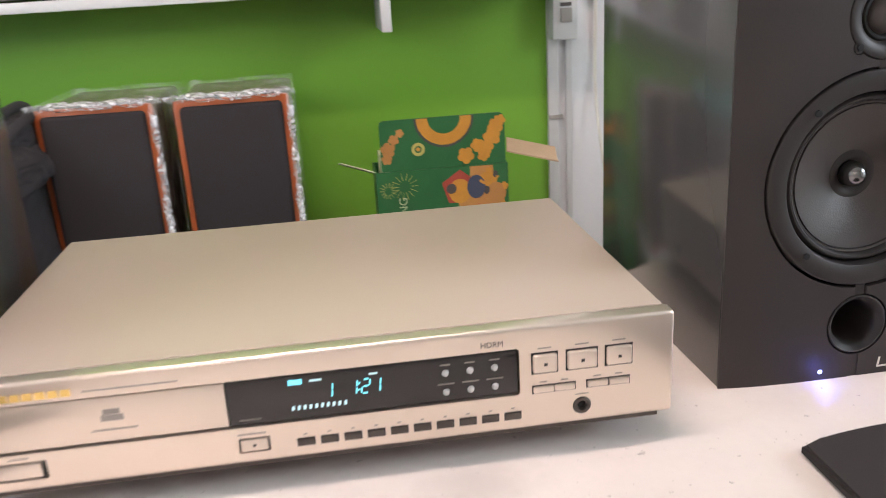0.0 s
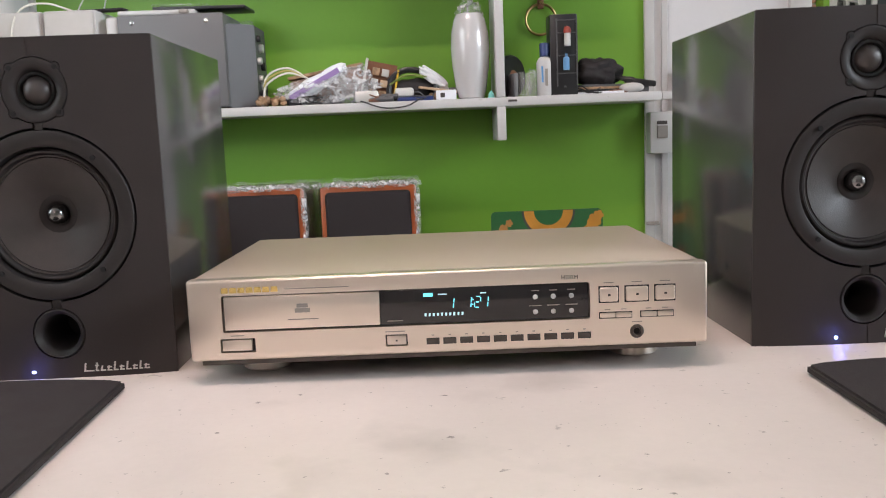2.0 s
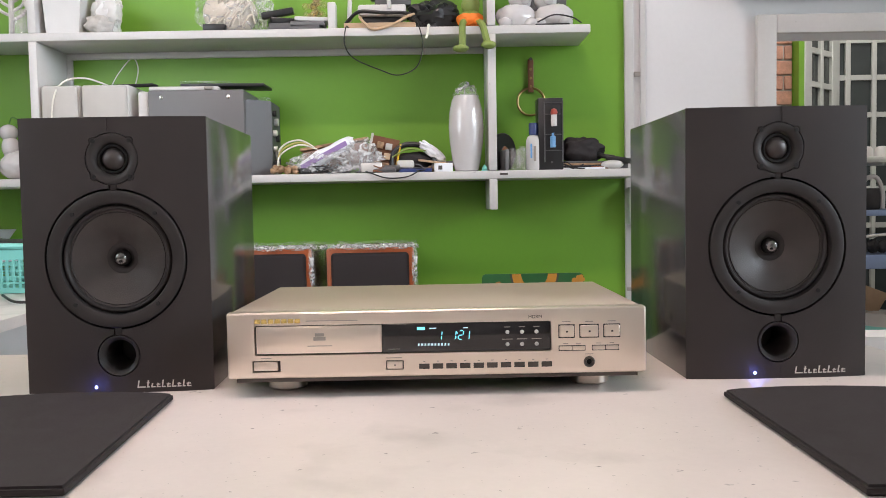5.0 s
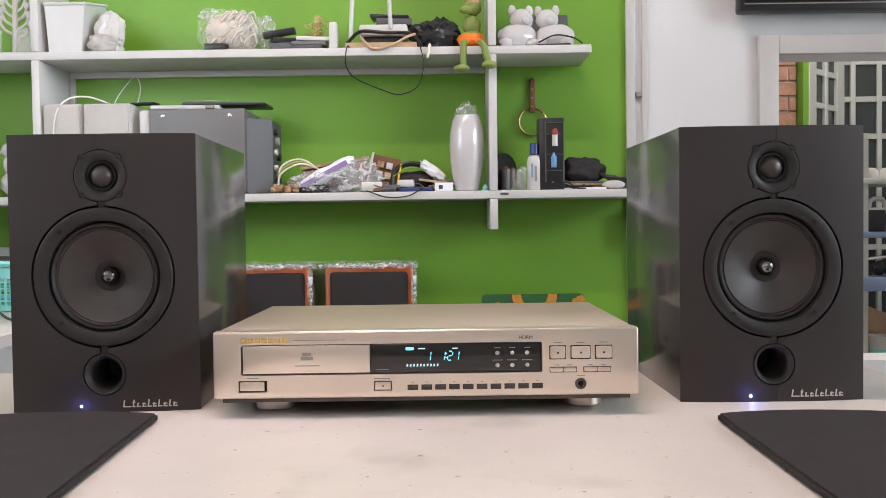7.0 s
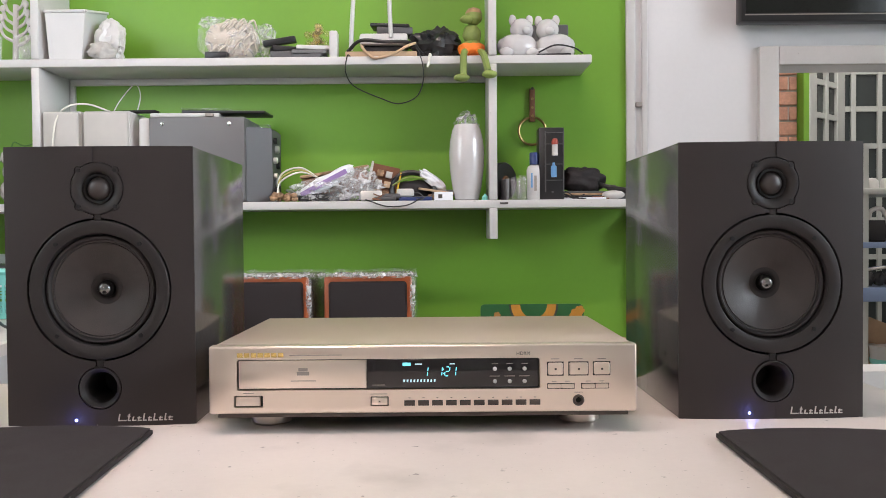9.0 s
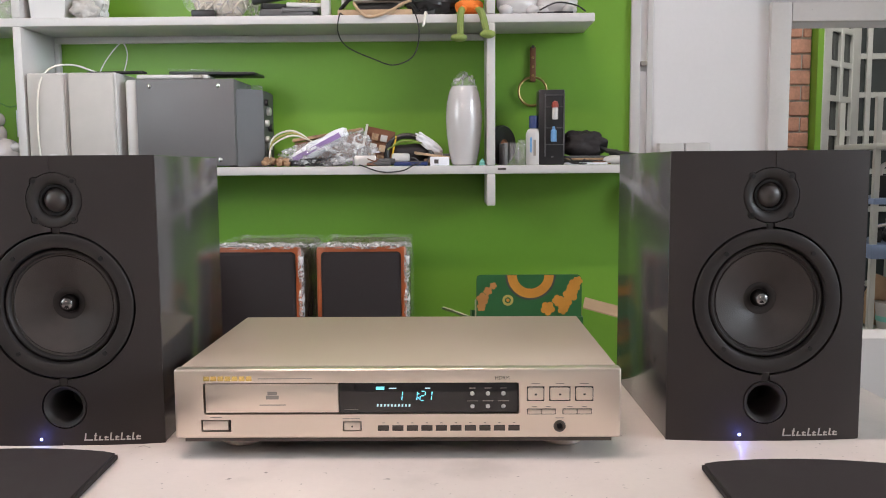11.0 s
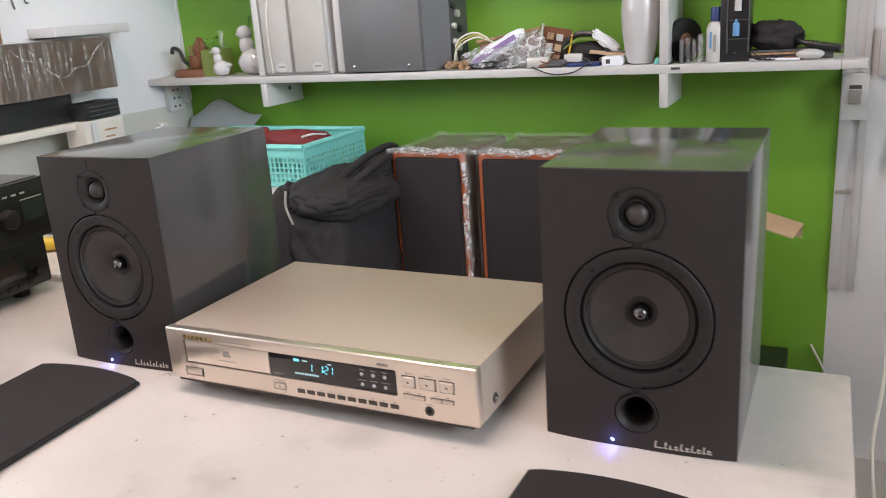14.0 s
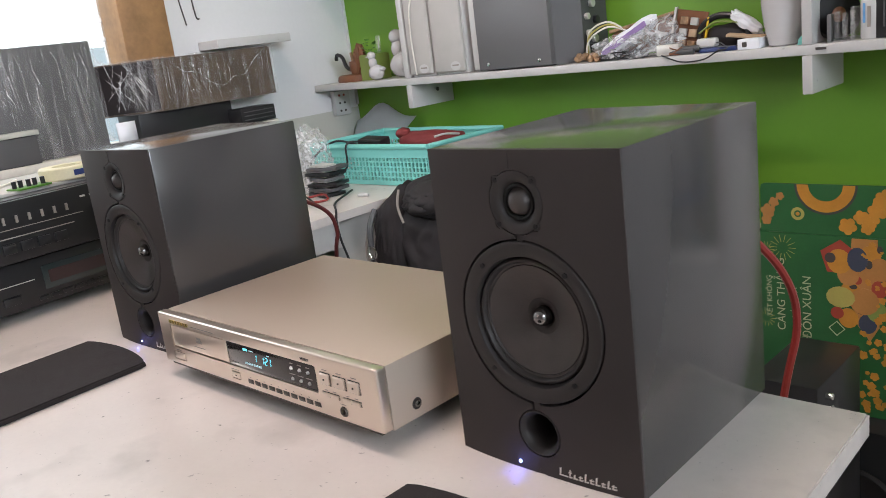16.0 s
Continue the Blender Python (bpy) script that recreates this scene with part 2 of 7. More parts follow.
def mesh_of(name, bm, material, smooth=40):
    me = bpy.data.meshes.new(name)
    bmesh.ops.recalc_face_normals(bm, faces=bm.faces[:])
    if smooth:
        for f in bm.faces:
            f.smooth = True
        for e in bm.edges:
            if len(e.link_faces) == 2 and e.calc_face_angle(0) > radians(smooth):
                e.smooth = False
    bm.to_mesh(me)
    bm.free()
    me.materials.append(material)
    return me


def part(name, bm, material, parent, label="", smooth=40):
    """Links a bmesh, drawn in world places, as one mesh under a thing or one of its parts."""
    base = BASE[parent]
    if material in SOFT:
        smooth = 180
    bmesh.ops.translate(bm, verts=bm.verts[:], vec=-base)
    ob = new(name, mesh_of(name, bm, material, smooth))
    ob.parent = parent
    BASE[ob] = base
    if label:
        ob["label"] = label
    return ob


def solid(name, bm, material, label, category, kind="structure", smooth=40):
    return tagged(new(name, mesh_of(name, bm, material, smooth)), label, category, "", kind)


def box(x0, x1, y0, y1, z0, z1, bevel=0.0, seg=2, bm=None):
    b = bmesh.new()
    v = [b.verts.new((x, y, z)) for x in (x0, x1) for y in (y0, y1) for z in (z0, z1)]
    for q in ((0, 1, 3, 2), (4, 6, 7, 5), (0, 4, 5, 1), (2, 3, 7, 6), (0, 2, 6, 4), (1, 5, 7, 3)):
        b.faces.new([v[i] for i in q])
    if bevel:
        bmesh.ops.bevel(b, geom=b.edges[:], offset=bevel, segments=seg, affect="EDGES", profile=0.5)
    return join(bm, b)


def join(bm, b):
    if bm is None:
        return b
    me = bpy.data.meshes.new("joined")
    b.to_mesh(me)
    b.free()
    bm.from_mesh(me)
    bpy.data.meshes.remove(me)
    return bm


def move(bm, m):
    bmesh.ops.transform(bm, matrix=m, verts=bm.verts[:])
    return bm


def lathe(profile, at=(0, 0, 0), axis="z", seg=32, bm=None):
    """Turns a line of (radius, height) round an axis; y: height runs away from the viewer along +y."""
    b = bmesh.new()
    rings = []
    for r, h in profile:
        if r < 1e-6:
            rings.append([b.verts.new((0, 0, h))])
        else:
            rings.append([b.verts.new((r * math.cos(a), r * math.sin(a), h)) for a in (2 * math.pi * i / seg for i in range(seg))])
    for p, q in zip(rings, rings[1:]):
        for i in range(seg):
            j = (i + 1) % seg
            c = [p[i % len(p)], p[j % len(p)], q[j % len(q)], q[i % len(q)]]
            c = list(dict.fromkeys(c))
            if len(c) > 2:
                b.faces.new(c)
    if axis == "y":
        move(b, Matrix.Rotation(radians(-90), 4, "X"))
    elif axis == "x":
        move(b, Matrix.Rotation(radians(90), 4, "Y"))
    move(b, Matrix.Translation(at))
    return join(bm, b)


def cyl(at, r, h, axis="z", seg=24, bev=0.0, bm=None):
    p = [(0, 0), (r - bev, 0), (r, bev), (r, h - bev), (r - bev, h), (0, h)] if bev else [(0, 0), (r, 0), (r, h), (0, h)]
    return lathe(p, at, axis, seg, bm)


def curve_points(pts, n):
    P = [Vector(p) for p in pts]
    P = [2 * P[0] - P[1]] + P + [2 * P[-1] - P[-2]]
    out = []
    for i in range(1, len(P) - 2):
        for k in range(n):
            t = k / n
            a, b, c, d = P[i - 1:i + 3]
            out.append(0.5 * (2 * b + (c - a) * t + (2 * a - 5 * b + 4 * c - d) * t * t + (3 * b - a - 3 * c + d) * t ** 3))
    return out + [P[-2]]


def tube(pts, r, n=8, seg=8, bm=None):
    b = bmesh.new()
    C = curve_points(pts, n)
    rings, side = [], None
    for i, c in enumerate(C):
        d = (C[min(i + 1, len(C) - 1)] - C[max(i - 1, 0)]).normalized()
        if side is None:
            side = d.orthogonal().normalized()
        side = (side - d * side.dot(d)).normalized()
        up = d.cross(side)
        rings.append([b.verts.new(c + r * (math.cos(a) * side + math.sin(a) * up)) for a in (2 * math.pi * k / seg for k in range(seg))])
    for p, q in zip(rings, rings[1:]):
        for k in range(seg):
            b.faces.new((p[k], p[(k + 1) % seg], q[(k + 1) % seg], q[k]))
    b.faces.new(rings[0])
    b.faces.new(rings[-1])
    return join(bm, b)


def blob(at, size, rough=0.15, freq=6.0, seed=0, sub=4, square=0.0, bm=None):
    """A crumpled rounded lump; square pulls it towards a box."""
    b = bmesh.new()
    bmesh.ops.create_icosphere(b, subdivisions=sub, radius=1)
    off = Vector((seed * 3.7, seed * 1.3, seed * 2.1))
    for v in b.verts:
        n = v.co.normalized()
        k = 1.0
        if square:
            k += square * (1 / max(abs(n.x), abs(n.y), abs(n.z)) - 1)
        k += rough * noise.noise(n * freq * 0.4 + off) + rough * 0.6 * (1 - 2 * abs(noise.noise(n * freq + off)))
        v.co = Vector((n.x * size[0], n.y * size[1], n.z * size[2])) * k
        v.co.z = max(v.co.z, -size[2])
    move(b, Matrix.Translation(at))
    return join(bm, b)


def prism(poly, z0, z1, bevel=0.0, bm=None):
    """An upright prism over a polygon in x and y."""
    b = bmesh.new()
    lo = [b.verts.new((x, y, z0)) for x, y in poly]
    hi = [b.verts.new((x, y, z1)) for x, y in poly]
    b.faces.new(lo[::-1])
    top = b.faces.new(hi)
    n = len(poly)
    for i in range(n):
        b.faces.new((lo[i], lo[(i + 1) % n], hi[(i + 1) % n], hi[i]))
    if bevel:
        bmesh.ops.bevel(b, geom=list(top.edges), offset=bevel, segments=2, affect="EDGES")
    return join(bm, b)


def plate(poly, y, thick, bm=None):
    """A thin plate over a polygon in x and z, facing -y."""
    b = prism([(x, z) for x, z in poly], 0, thick)
    move(b, Matrix(((1, 0, 0, 0), (0, 0, -1, y), (0, 1, 0, 0), (0, 0, 0, 1))))
    return join(bm, b)


def disc(cx, cz, r, n=24, squash=1.0, turn=0.0):
    return [(cx + r * math.cos(turn + 2 * math.pi * i / n), cz + r * squash * math.sin(turn + 2 * math.pi * i / n)) for i in range(n)]


def ring(cx, cz, r0, r1, y, thick, n=40, a0=0.0, a1=360.0, bm=None):
    b = bmesh.new()
    full = a1 - a0 >= 359.9
    rows = []
    for i in range(n + (0 if full else 1)):
        a = radians(a0 + (a1 - a0) * i / n)
        c, s = math.cos(a), math.sin(a)
        rows.append([b.verts.new((cx + r * c, yy, cz + r * s)) for r, yy in ((r0, y), (r0, y - thick), (r1, y - thick), (r1, y))])
    m = len(rows)
    for i in range(m if full else m - 1):
        p, q = rows[i], rows[(i + 1) % m]
        for k in range(3):
            b.faces.new((p[k], p[k + 1], q[k + 1], q[k]))
    return join(bm, b)


def cut(bm, cutters):
    """bm less the cutters."""
    tmp = new("cut_body", mesh_of("cut_body", bm, HOLE, 0))
    extra = []
    for c in cutters:
        o = new("cutter", mesh_of("cutter", c, HOLE, 0))
        extra.append(o)
        mod = tmp.modifiers.new("cut", "BOOLEAN")
        mod.object, mod.operation, mod.solver = o, "DIFFERENCE", "EXACT"
    me = bpy.data.meshes.new_from_object(tmp.evaluated_get(bpy.context.evaluated_depsgraph_get()))
    b = bmesh.new()
    b.from_mesh(me)
    for o in [tmp] + extra:
        bpy.data.objects.remove(o)
    bpy.data.meshes.remove(me)
    return b


def words(text, size, at, turn=(90, 0, 0), thick=0.0002):
    c = bpy.data.curves.new("lettering", "FONT")
    c.body, c.size, c.extrude, c.align_x, c.align_y = text, size, thick, "CENTER", "CENTER"
    o = new("lettering_curve", c)
    me = bpy.data.meshes.new_from_object(o.evaluated_get(bpy.context.evaluated_depsgraph_get()))
    bpy.data.objects.remove(o)
    b = bmesh.new()
    b.from_mesh(me)
    bpy.data.meshes.remove(me)
    return move(b, pose(*at, *turn))


# ---- the room ----
MT = 0.740          # main table top
TZ = 0.750          # side table top
WY = 1.85           # green wall
WX = -1.44          # side wall
XR, YB, ZC = 2.30, -2.60, 2.85
solid("floor", box(WX - 1.2, XR + 0.2, YB - 0.2, 4.2, -0.1, 0.0), FLOOR, "glossy beige-grey tiled shop floor", "floor")
solid("ceiling", box(WX - 1.2, XR + 0.2, YB - 0.2, 4.2, ZC, ZC + 0.1), CEIL, "plain white painted ceiling", "ceiling")
solid("wall_north", box(WX - 0.1, 0.49, WY, WY + 0.12, 0, ZC), GREEN, "bright green painted wall behind the shelves", "wall")
b = cut(box(0.49, XR + 0.1, WY, WY + 0.12, 0, ZC), [box(0.888, 1.75, WY - 0.1, WY + 0.2, 0.55, 1.372)])
solid("wall_north_white", b, WHITEWALL, "white painted wall beside the green one", "wall")
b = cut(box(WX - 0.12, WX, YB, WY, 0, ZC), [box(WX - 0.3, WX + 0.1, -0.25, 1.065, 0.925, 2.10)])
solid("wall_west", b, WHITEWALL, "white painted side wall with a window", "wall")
solid("wall_south", box(WX - 0.1, XR + 0.1, YB - 0.12, YB, 0, ZC), WHITEWALL, "white painted back wall", "wall")
# Opening added out of view; the glowing sheet behind it brightens the speaker sides.
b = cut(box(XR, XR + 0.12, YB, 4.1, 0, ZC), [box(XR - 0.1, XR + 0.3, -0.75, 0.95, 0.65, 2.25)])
solid("wall_east", b, WHITEWALL, "white painted side wall with an unseen added opening", "wall")
solid("backdrop_glow_sheet", box(XR + 0.9, XR + 0.92, -2.2, 2.4, 0.0, 3.0), OUTSIDE, "unseen glowing sheet outside the added opening", "backdrop")
solid("dado", box(WX, WX + 0.004, YB, WY - 0.002, 0.76, 0.922), GREYBAND, "grey-green painted band low on the side wall", "trim")
solid("wall_corner_trim", box(WX, WX + 0.008, WY - 0.008, WY - 0.001, 0.93, ZC), WHITEWALL, "white strip where green meets white", "trim")
# window at the side, with daylight behind it
w = thing("window_1", (WX, 0.4, 0.93), "bright window in the side wall with a rough brown wood post", "window", kind="structure")
part("post", box(WX - 0.10, WX + 0.015, 1.06, 1.20, 1.00, 2.12, 0.004), WOOD, w, "rough brown wooden window post")
part("window_sill", box(WX - 0.12, WX + 0.14, -0.25, 1.42, 0.925, 0.945, 0.003), SILLCREAM, w, "cream painted sill")
part("head", box(WX - 0.10, WX + 0.01, -0.25, 1.06, 2.06, 2.12, 0.003), WHITEPL, w)
part("pane", box(WX - 0.09, WX - 0.086, -0.25, 1.06, 0.95, 2.06), GLASSY, w).visible_shadow = False
solid("backdrop", box(WX - 1.15, WX - 1.14, -2.0, 3.2, 0.2, 3.0), OUTSIDE, "overexposed daylight outside the window", "backdrop")
b = box(WX - 1.10, WX - 1.08, 0.2, 1.65, 0.6, 1.24)
for y in (0.45, 0.75, 1.05, 1.32):
    box(WX - 1.079, WX - 1.075, y, y + 0.2, 1.00, 1.17, bm=b)
solid("backdrop_building", b, OUTGREY, "pale washed-out building outside the window", "backdrop")

# shelves on the green wall
SF = 1.675          # front edge of the boards
s = thing("wall_shelf", (-0.4, WY, 1.0), "white painted two-tier wall shelf with uprights", "shelf")
part("lower_board", box(WX + 0.002, 0.487, SF, WY - 0.001, 0.992, 1.012, 0.002), SHELFW, s)
part("upper_board", box(WX + 0.002, 0.368, SF, WY - 0.001, 1.347, 1.367, 0.002), SHELFW, s)
part("upright", box(0.114, 0.134, SF - 0.002, WY - 0.001, 1.0125, 1.3465, 0.002), SHELFW, s)
part("upright", box(0.114, 0.134, SF - 0.002, WY - 0.001, 1.3675, 1.75, 0.002), SHELFW, s)
part("upright", box(-1.010, -0.990, SF - 0.002, WY - 0.001, 1.0125, 1.3465, 0.002), SHELFW, s)
part("upright", box(-1.010, -0.990, SF - 0.002, WY - 0.001, 1.3675, 1.75, 0.002), SHELFW, s)
part("bracket", box(0.114, 0.134, SF - 0.002, WY - 0.001, 0.916, 0.9915, 0.002), SHELFW, s)
part("bracket", box(-1.010, -0.990, SF - 0.002, WY - 0.001, 0.926, 0.9915, 0.002), SHELFW, s)
part("batten", box(-0.989, 0.113, WY - 0.012, WY - 0.001, 1.330, 1.3465, 0.001), SHELFW, s)
part("batten", box(-0.989, -0.976, WY - 0.014, WY - 0.001, 1.0125, 1.329, 0.001), SHELFW, s)
part("end_strip", box(0.4875, 0.538, SF, SF + 0.06, 0.993, 1.011, 0.002), SHELFW, s)
part("price_mark", box(0.140, 0.160, SF - 0.0015, SF + 0.0005, 1.001, 1.006), DARKINK, s, "small worn dark label")
part("screw", cyl((-0.989, 1.78, 0.968), 0.006, 0.002, "x", 10), DARKINK, s)

# cable trunking, breaker box and sockets on the white wall
t = thing("cable_trunking", (0.50, WY, 1.0), "white plastic cable trunking up the wall corner", "trunking")
part("channel", box(0.488, 0.512, WY - 0.012, WY - 0.001, 0.45, ZC - 0.01, 0.002), WHITEPL, t)
part("channel", box(0.530, 0.545, WY - 0.010, WY - 0.001, 0.45, ZC - 0.01, 0.002), WHITEPL, t)
part("clip", box(0.514, 0.530, WY - 0.014, WY - 0.001, 1.262, 1.274, 0.001), GREYINK, t)
part("clip", box(0.490, 0.522, WY - 0.016, WY - 0.001, 0.690, 0.699, 0.001), GREYINK, t)
m = thing("breaker_box", (0.52, WY, 0.93), "small white circuit breaker box on the wall", "breaker box")
part("case", box(0.489, 0.545, WY - 0.058, WY - 0.013, 0.868, 0.968, 0.005), WHITEPL, m)
part("switch", box(0.505, 0.530, WY - 0.066, WY - 0.057, 0.905, 0.935, 0.002), GREYINK, m, "grey breaker switch")
part("rating_mark", box(0.505, 0.530, WY - 0.0595, WY - 0.057, 0.938, 0.946), DARKINK, m)
o = thing("power_socket", (0.62, WY, 1.0), "white double power socket plate on the wall", "socket")
for x in (0.560, 0.627):
    pl = part("plate", box(x, x + 0.0635, WY - 0.030, WY - 0.001, 0.962, 1.066, 0.004), WHITEPL, o)
    for dx in (0.012, 0.036):
        for z in (0.985, 1.028):
            part("switch", box(x + dx, x + dx + 0.016, WY - 0.0325, WY - 0.0295, z, z + 0.017, 0.001), WHITEPL, pl)
            part("hole", box(x + dx + 0.003, x + dx + 0.013, WY - 0.0332, WY - 0.0322, z + 0.006, z + 0.0105), GREYINK, pl)
o = thing("power_socket", (WX, 1.76, 0.95), "white wall socket with a row of dark holes", "socket")
part("plate", box(WX + 0.001, WX + 0.022, 1.735, 1.800, 0.905, 0.985, 0.003), WHITEPL, o)
for i in range(3):
    for y in (1.755, 1.775):
        part("hole", cyl((WX + 0.021, y, 0.920 + 0.025 * i), 0.004, 0.002, "x", 10), BOXRED if i == 2 else DARKINK, o)

# opening beside the white wall, and the room behind it
f = thing("window_2", (1.3, WY, 0.9), "white framed opening into a back room", "window", kind="structure")
part("frame", box(0.838, 0.890, WY - 0.022, WY - 0.001, 0.50, 1.417, 0.003), SHELFW, f)
part("frame", box(0.8905, 1.80, WY - 0.022, WY - 0.001, 1.368, 1.417, 0.003), SHELFW, f)
part("frame", box(1.748, 1.80, WY - 0.022, WY - 0.001, 0.50, 1.367, 0.003), SHELFW, f)
solid("back_room_wall", box(0.2, XR, 3.6, 3.7, 0, ZC), WHITEWALL, "pale back room wall", "wall")
solid("back_room_side", box(0.2, 0.3, WY + 0.12, 3.6, 0, ZC), WHITEWALL, "pale back room side wall", "wall")
d = thing("lattice_door", (2.0, 3.3, 0), "pale grey double door with many dark glass panes", "door", kind="structure")
for x0, y0, ang, bars, pitch in ((1.590, 3.24, 42, ((0, 0.07), (0.16, 0.19), (0.28, 0.36)), 0.147), (1.787, 3.50, 0, ((0, 0.034), (0.108, 0.132), (0.232, 0.254), (0.354, 0.40)), 0.172)):
    mm = Matrix.Translation((x0, y0, 0)) @ Matrix.Rotation(radians(ang), 4, "Z")
    wd = bars[-1][1]
    leaf = None
    for p, q in bars:
        leaf = box(p, q, 0, 0.035, 0.1, 2.1, 0.003, 1, bm=leaf)
    for i in range(int(2.0 / pitch) + 1):
        z = 0.1 + pitch * i
        box(0.005, wd - 0.005, 0.003, 0.032, z, min(2.1, z + 0.024), bm=leaf)
    box(0.005, wd - 0.005, 0.002, 0.034, 2.06, 2.1, bm=leaf)
    lf = part("door_frame", move(leaf, mm), DOORPAINT, d, "pale grey painted door leaf")
    part("glass", move(box(0.01, wd - 0.01, 0.015, 0.020, 0.12, 2.08), mm), DARKGLASS, lf, "dark glass panes")
solid("green_post", box(1.562, 1.586, 3.24, 3.34, 0, ZC), GREEN, "green painted door post", "trim")
bw = thing("brick_pier", (1.4, 3.30, 0), "salmon brick pier beside the door", "wall", kind="structure")
part("mortar", box(1.25, 1.559, 3.305, 3.42, 0, ZC - 0.01), MORTAR, bw)
for i in range(14):
    for k in range(4):
        z = 0.95 + 0.066 * i
        x = 1.25 + 0.11 * k - (0.055 if i % 2 else 0)
        x0, x1 = max(x, 1.25), min(x + 0.102, 1.558)
        if x1 - x0 > 0.01:
            part("brick", box(x0, x1, 3.296, 3.31, z, z + 0.058, 0.003, 1), BRICKM, bw)


# ---- main table ----
t = thing("work_table", (-0.3, 0.3, 0), "large worn white work table with scuffed top", "table")
part("tabletop", prism([(-1.40, -0.14), (0.550, -0.14), (0.539, 0.42), (0.531, 0.714), (-1.40, 0.714)], MT - 0.022, MT, 0.002), TABLEW, t)
part("apron", box(-1.36, 0.50, 0.672, 0.689, MT - 0.11, MT - 0.0225), SHELFW, t)
part("apron", box(-1.36, 0.50, -0.11, -0.093, MT - 0.11, MT - 0.0225), SHELFW, t)
part("side_panel", box(0.485, 0.503, -0.092, 0.671, 0.08, MT - 0.0225), SHELFW, t)
for x in (-1.34, 0.44):
    for y in (-0.09, 0.61):
        part("leg", box(x, x + 0.044, y, y + 0.044, 0, MT - 0.111, 0.002), SHELFW, t)


# ---- loudspeakers ----
def bookshelf_speaker():
    sp = thing("bookshelf_speaker", (0, 0, 0), "black bookshelf loudspeaker with a glowing blue light, on the table", "loudspeaker", "pair of bookshelf loudspeakers")
    W, D, H, B = 0.0955, 0.244, 0.285, 0.0055
    ZT, ZWf, ZP, DF, DC = 0.2422, 0.1390, 0.0390, -0.0005, 0.0025
    part("cabinet", cut(box(-W, W, B + 0.002, D, 0, H, 0.0012), [box(-W + 0.012, W - 0.012, B - 0.01, 0.10, 0.008, H - 0.012)]), CABWRAP, sp, "satin black vinyl-wrapped cabinet")
    n = 24
    xs = [-W + 2 * W * i / n for i in range(n + 1)]
    poly = [(x, B * abs(x / W) ** 3) for x in xs] + [(W, B + 0.0015), (-W, B + 0.0015)]
    bf = prism(poly, 0.0, H, 0)
    holes = [cyl((0, -0.01, ZWf), 0.0731, 0.05, "y", 64), cyl((0, -0.01, ZT), 0.0271, 0.05, "y", 40), cyl((0, -0.01, ZP), 0.0222, 0.05, "y", 40)]
    for sx in (-1, 1):
        for sz in (-1, 1):
            holes.append(cyl((0.0181 * sx, -0.01, ZT + 0.0181 * sz), 0.0046, 0.05, "y", 16))
    for z in (0.2133, 0.0640):
        holes.append(box(-0.0042, 0.0042, -0.01, 0.012, z - 0.006, z + 0.006))
    holes += [box(-0.0032, 0.0032, -0.01, 0.0005, -0.01, 0.0172), box(-0.0036, 0.0036, -0.01, 0.0007, 0.270, 0.30)]
    part("baffle", cut(bf, holes), BAFFLE, sp, "curved matt black front baffle")
    part("recess", lathe([(0.0, 0.060), (0.0738, 0.060), (0.0738, 0.0062)], (0, 0, ZWf), "y", 48), HOLE, sp)
    part("recess", lathe([(0.0, 0.034), (0.033, 0.034), (0.033, 0.0064)], (0, 0, ZT), "y", 32), HOLE, sp)
    part("neck", box(-0.0036, 0.0036, 0.0012, 0.012, 0.2078, 0.2188, 0.0008), RUBBER, sp)
    part("neck", box(-0.0036, 0.0036, 0.0012, 0.012, 0.0580, 0.0700, 0.0008), RUBBER, sp)
    def follow(b, cz, r0, r1):                           # rim bent to the curve of the baffle
        for v in b.verts:
            r = math.hypot(v.co.x, v.co.z - cz)
            v.co.y += B * abs(v.co.x / W) ** 3 * min(1, max(0, (r - r0) / (r1 - r0)))
        return b

    wr = lathe([(0.0712, 0.0120), (0.0712, 0.0012), (0.0706, 0.0002), (0.0697, -0.0002), (0.0638, 0.0004), (0.0590, 0.0012), (0.0578, 0.0020), (0.0571, 0.0044), (0.0567, 0.0075), (0.0565, 0.0140)], (0, 0, ZWf), "y", 72)
    wf = part("woofer", follow(wr, ZWf, 0.054, 0.062), RUBBER, sp, "black woofer with a moulded rim")
    for a in (48, 132, 228, 312):
        part("screw", cyl((0.0628 * math.cos(radians(a)), B * abs(0.0628 * math.cos(radians(a)) / W) ** 3 - 0.0016, ZWf + 0.0628 * math.sin(radians(a))), 0.0022, 0.0012, "y", 12), HOLE, wf)
    part("surround", lathe([(0.0561, 0.0098), (0.0553, 0.0070), (0.0539, 0.0060), (0.0525, 0.0062), (0.0513, 0.0076), (0.0508, 0.0100), (0.0504, 0.0135)], (0, DF, ZWf), "y", 72), RUBBER, wf, "black rubber surround")
    part("cone", lathe([(0.0505, 0.0066), (0.0450, 0.0082), (0.0370, 0.0110), (0.0290, 0.0140), (0.0215, 0.0172), (0.0162, 0.0198), (0.0117, 0.0215), (0.0089, 0.0222)], (0, DC, ZWf), "y", 72), CONE, wf, "dark woven cone")
    part("cone_ridge", lathe([(0.0491, 0.0072), (0.0485, 0.0062), (0.0477, 0.0078)], (0, DC, ZWf), "y", 64), RUBBER, wf)
    part("phase_plug", lathe([(0.0000, 0.0095), (0.0027, 0.0099), (0.0055, 0.0113), (0.0074, 0.0139), (0.0084, 0.0172), (0.0088, 0.0207)], (0, DC, ZWf), "y", 32), PLUGM, wf, "shiny bullet-shaped metal centre")
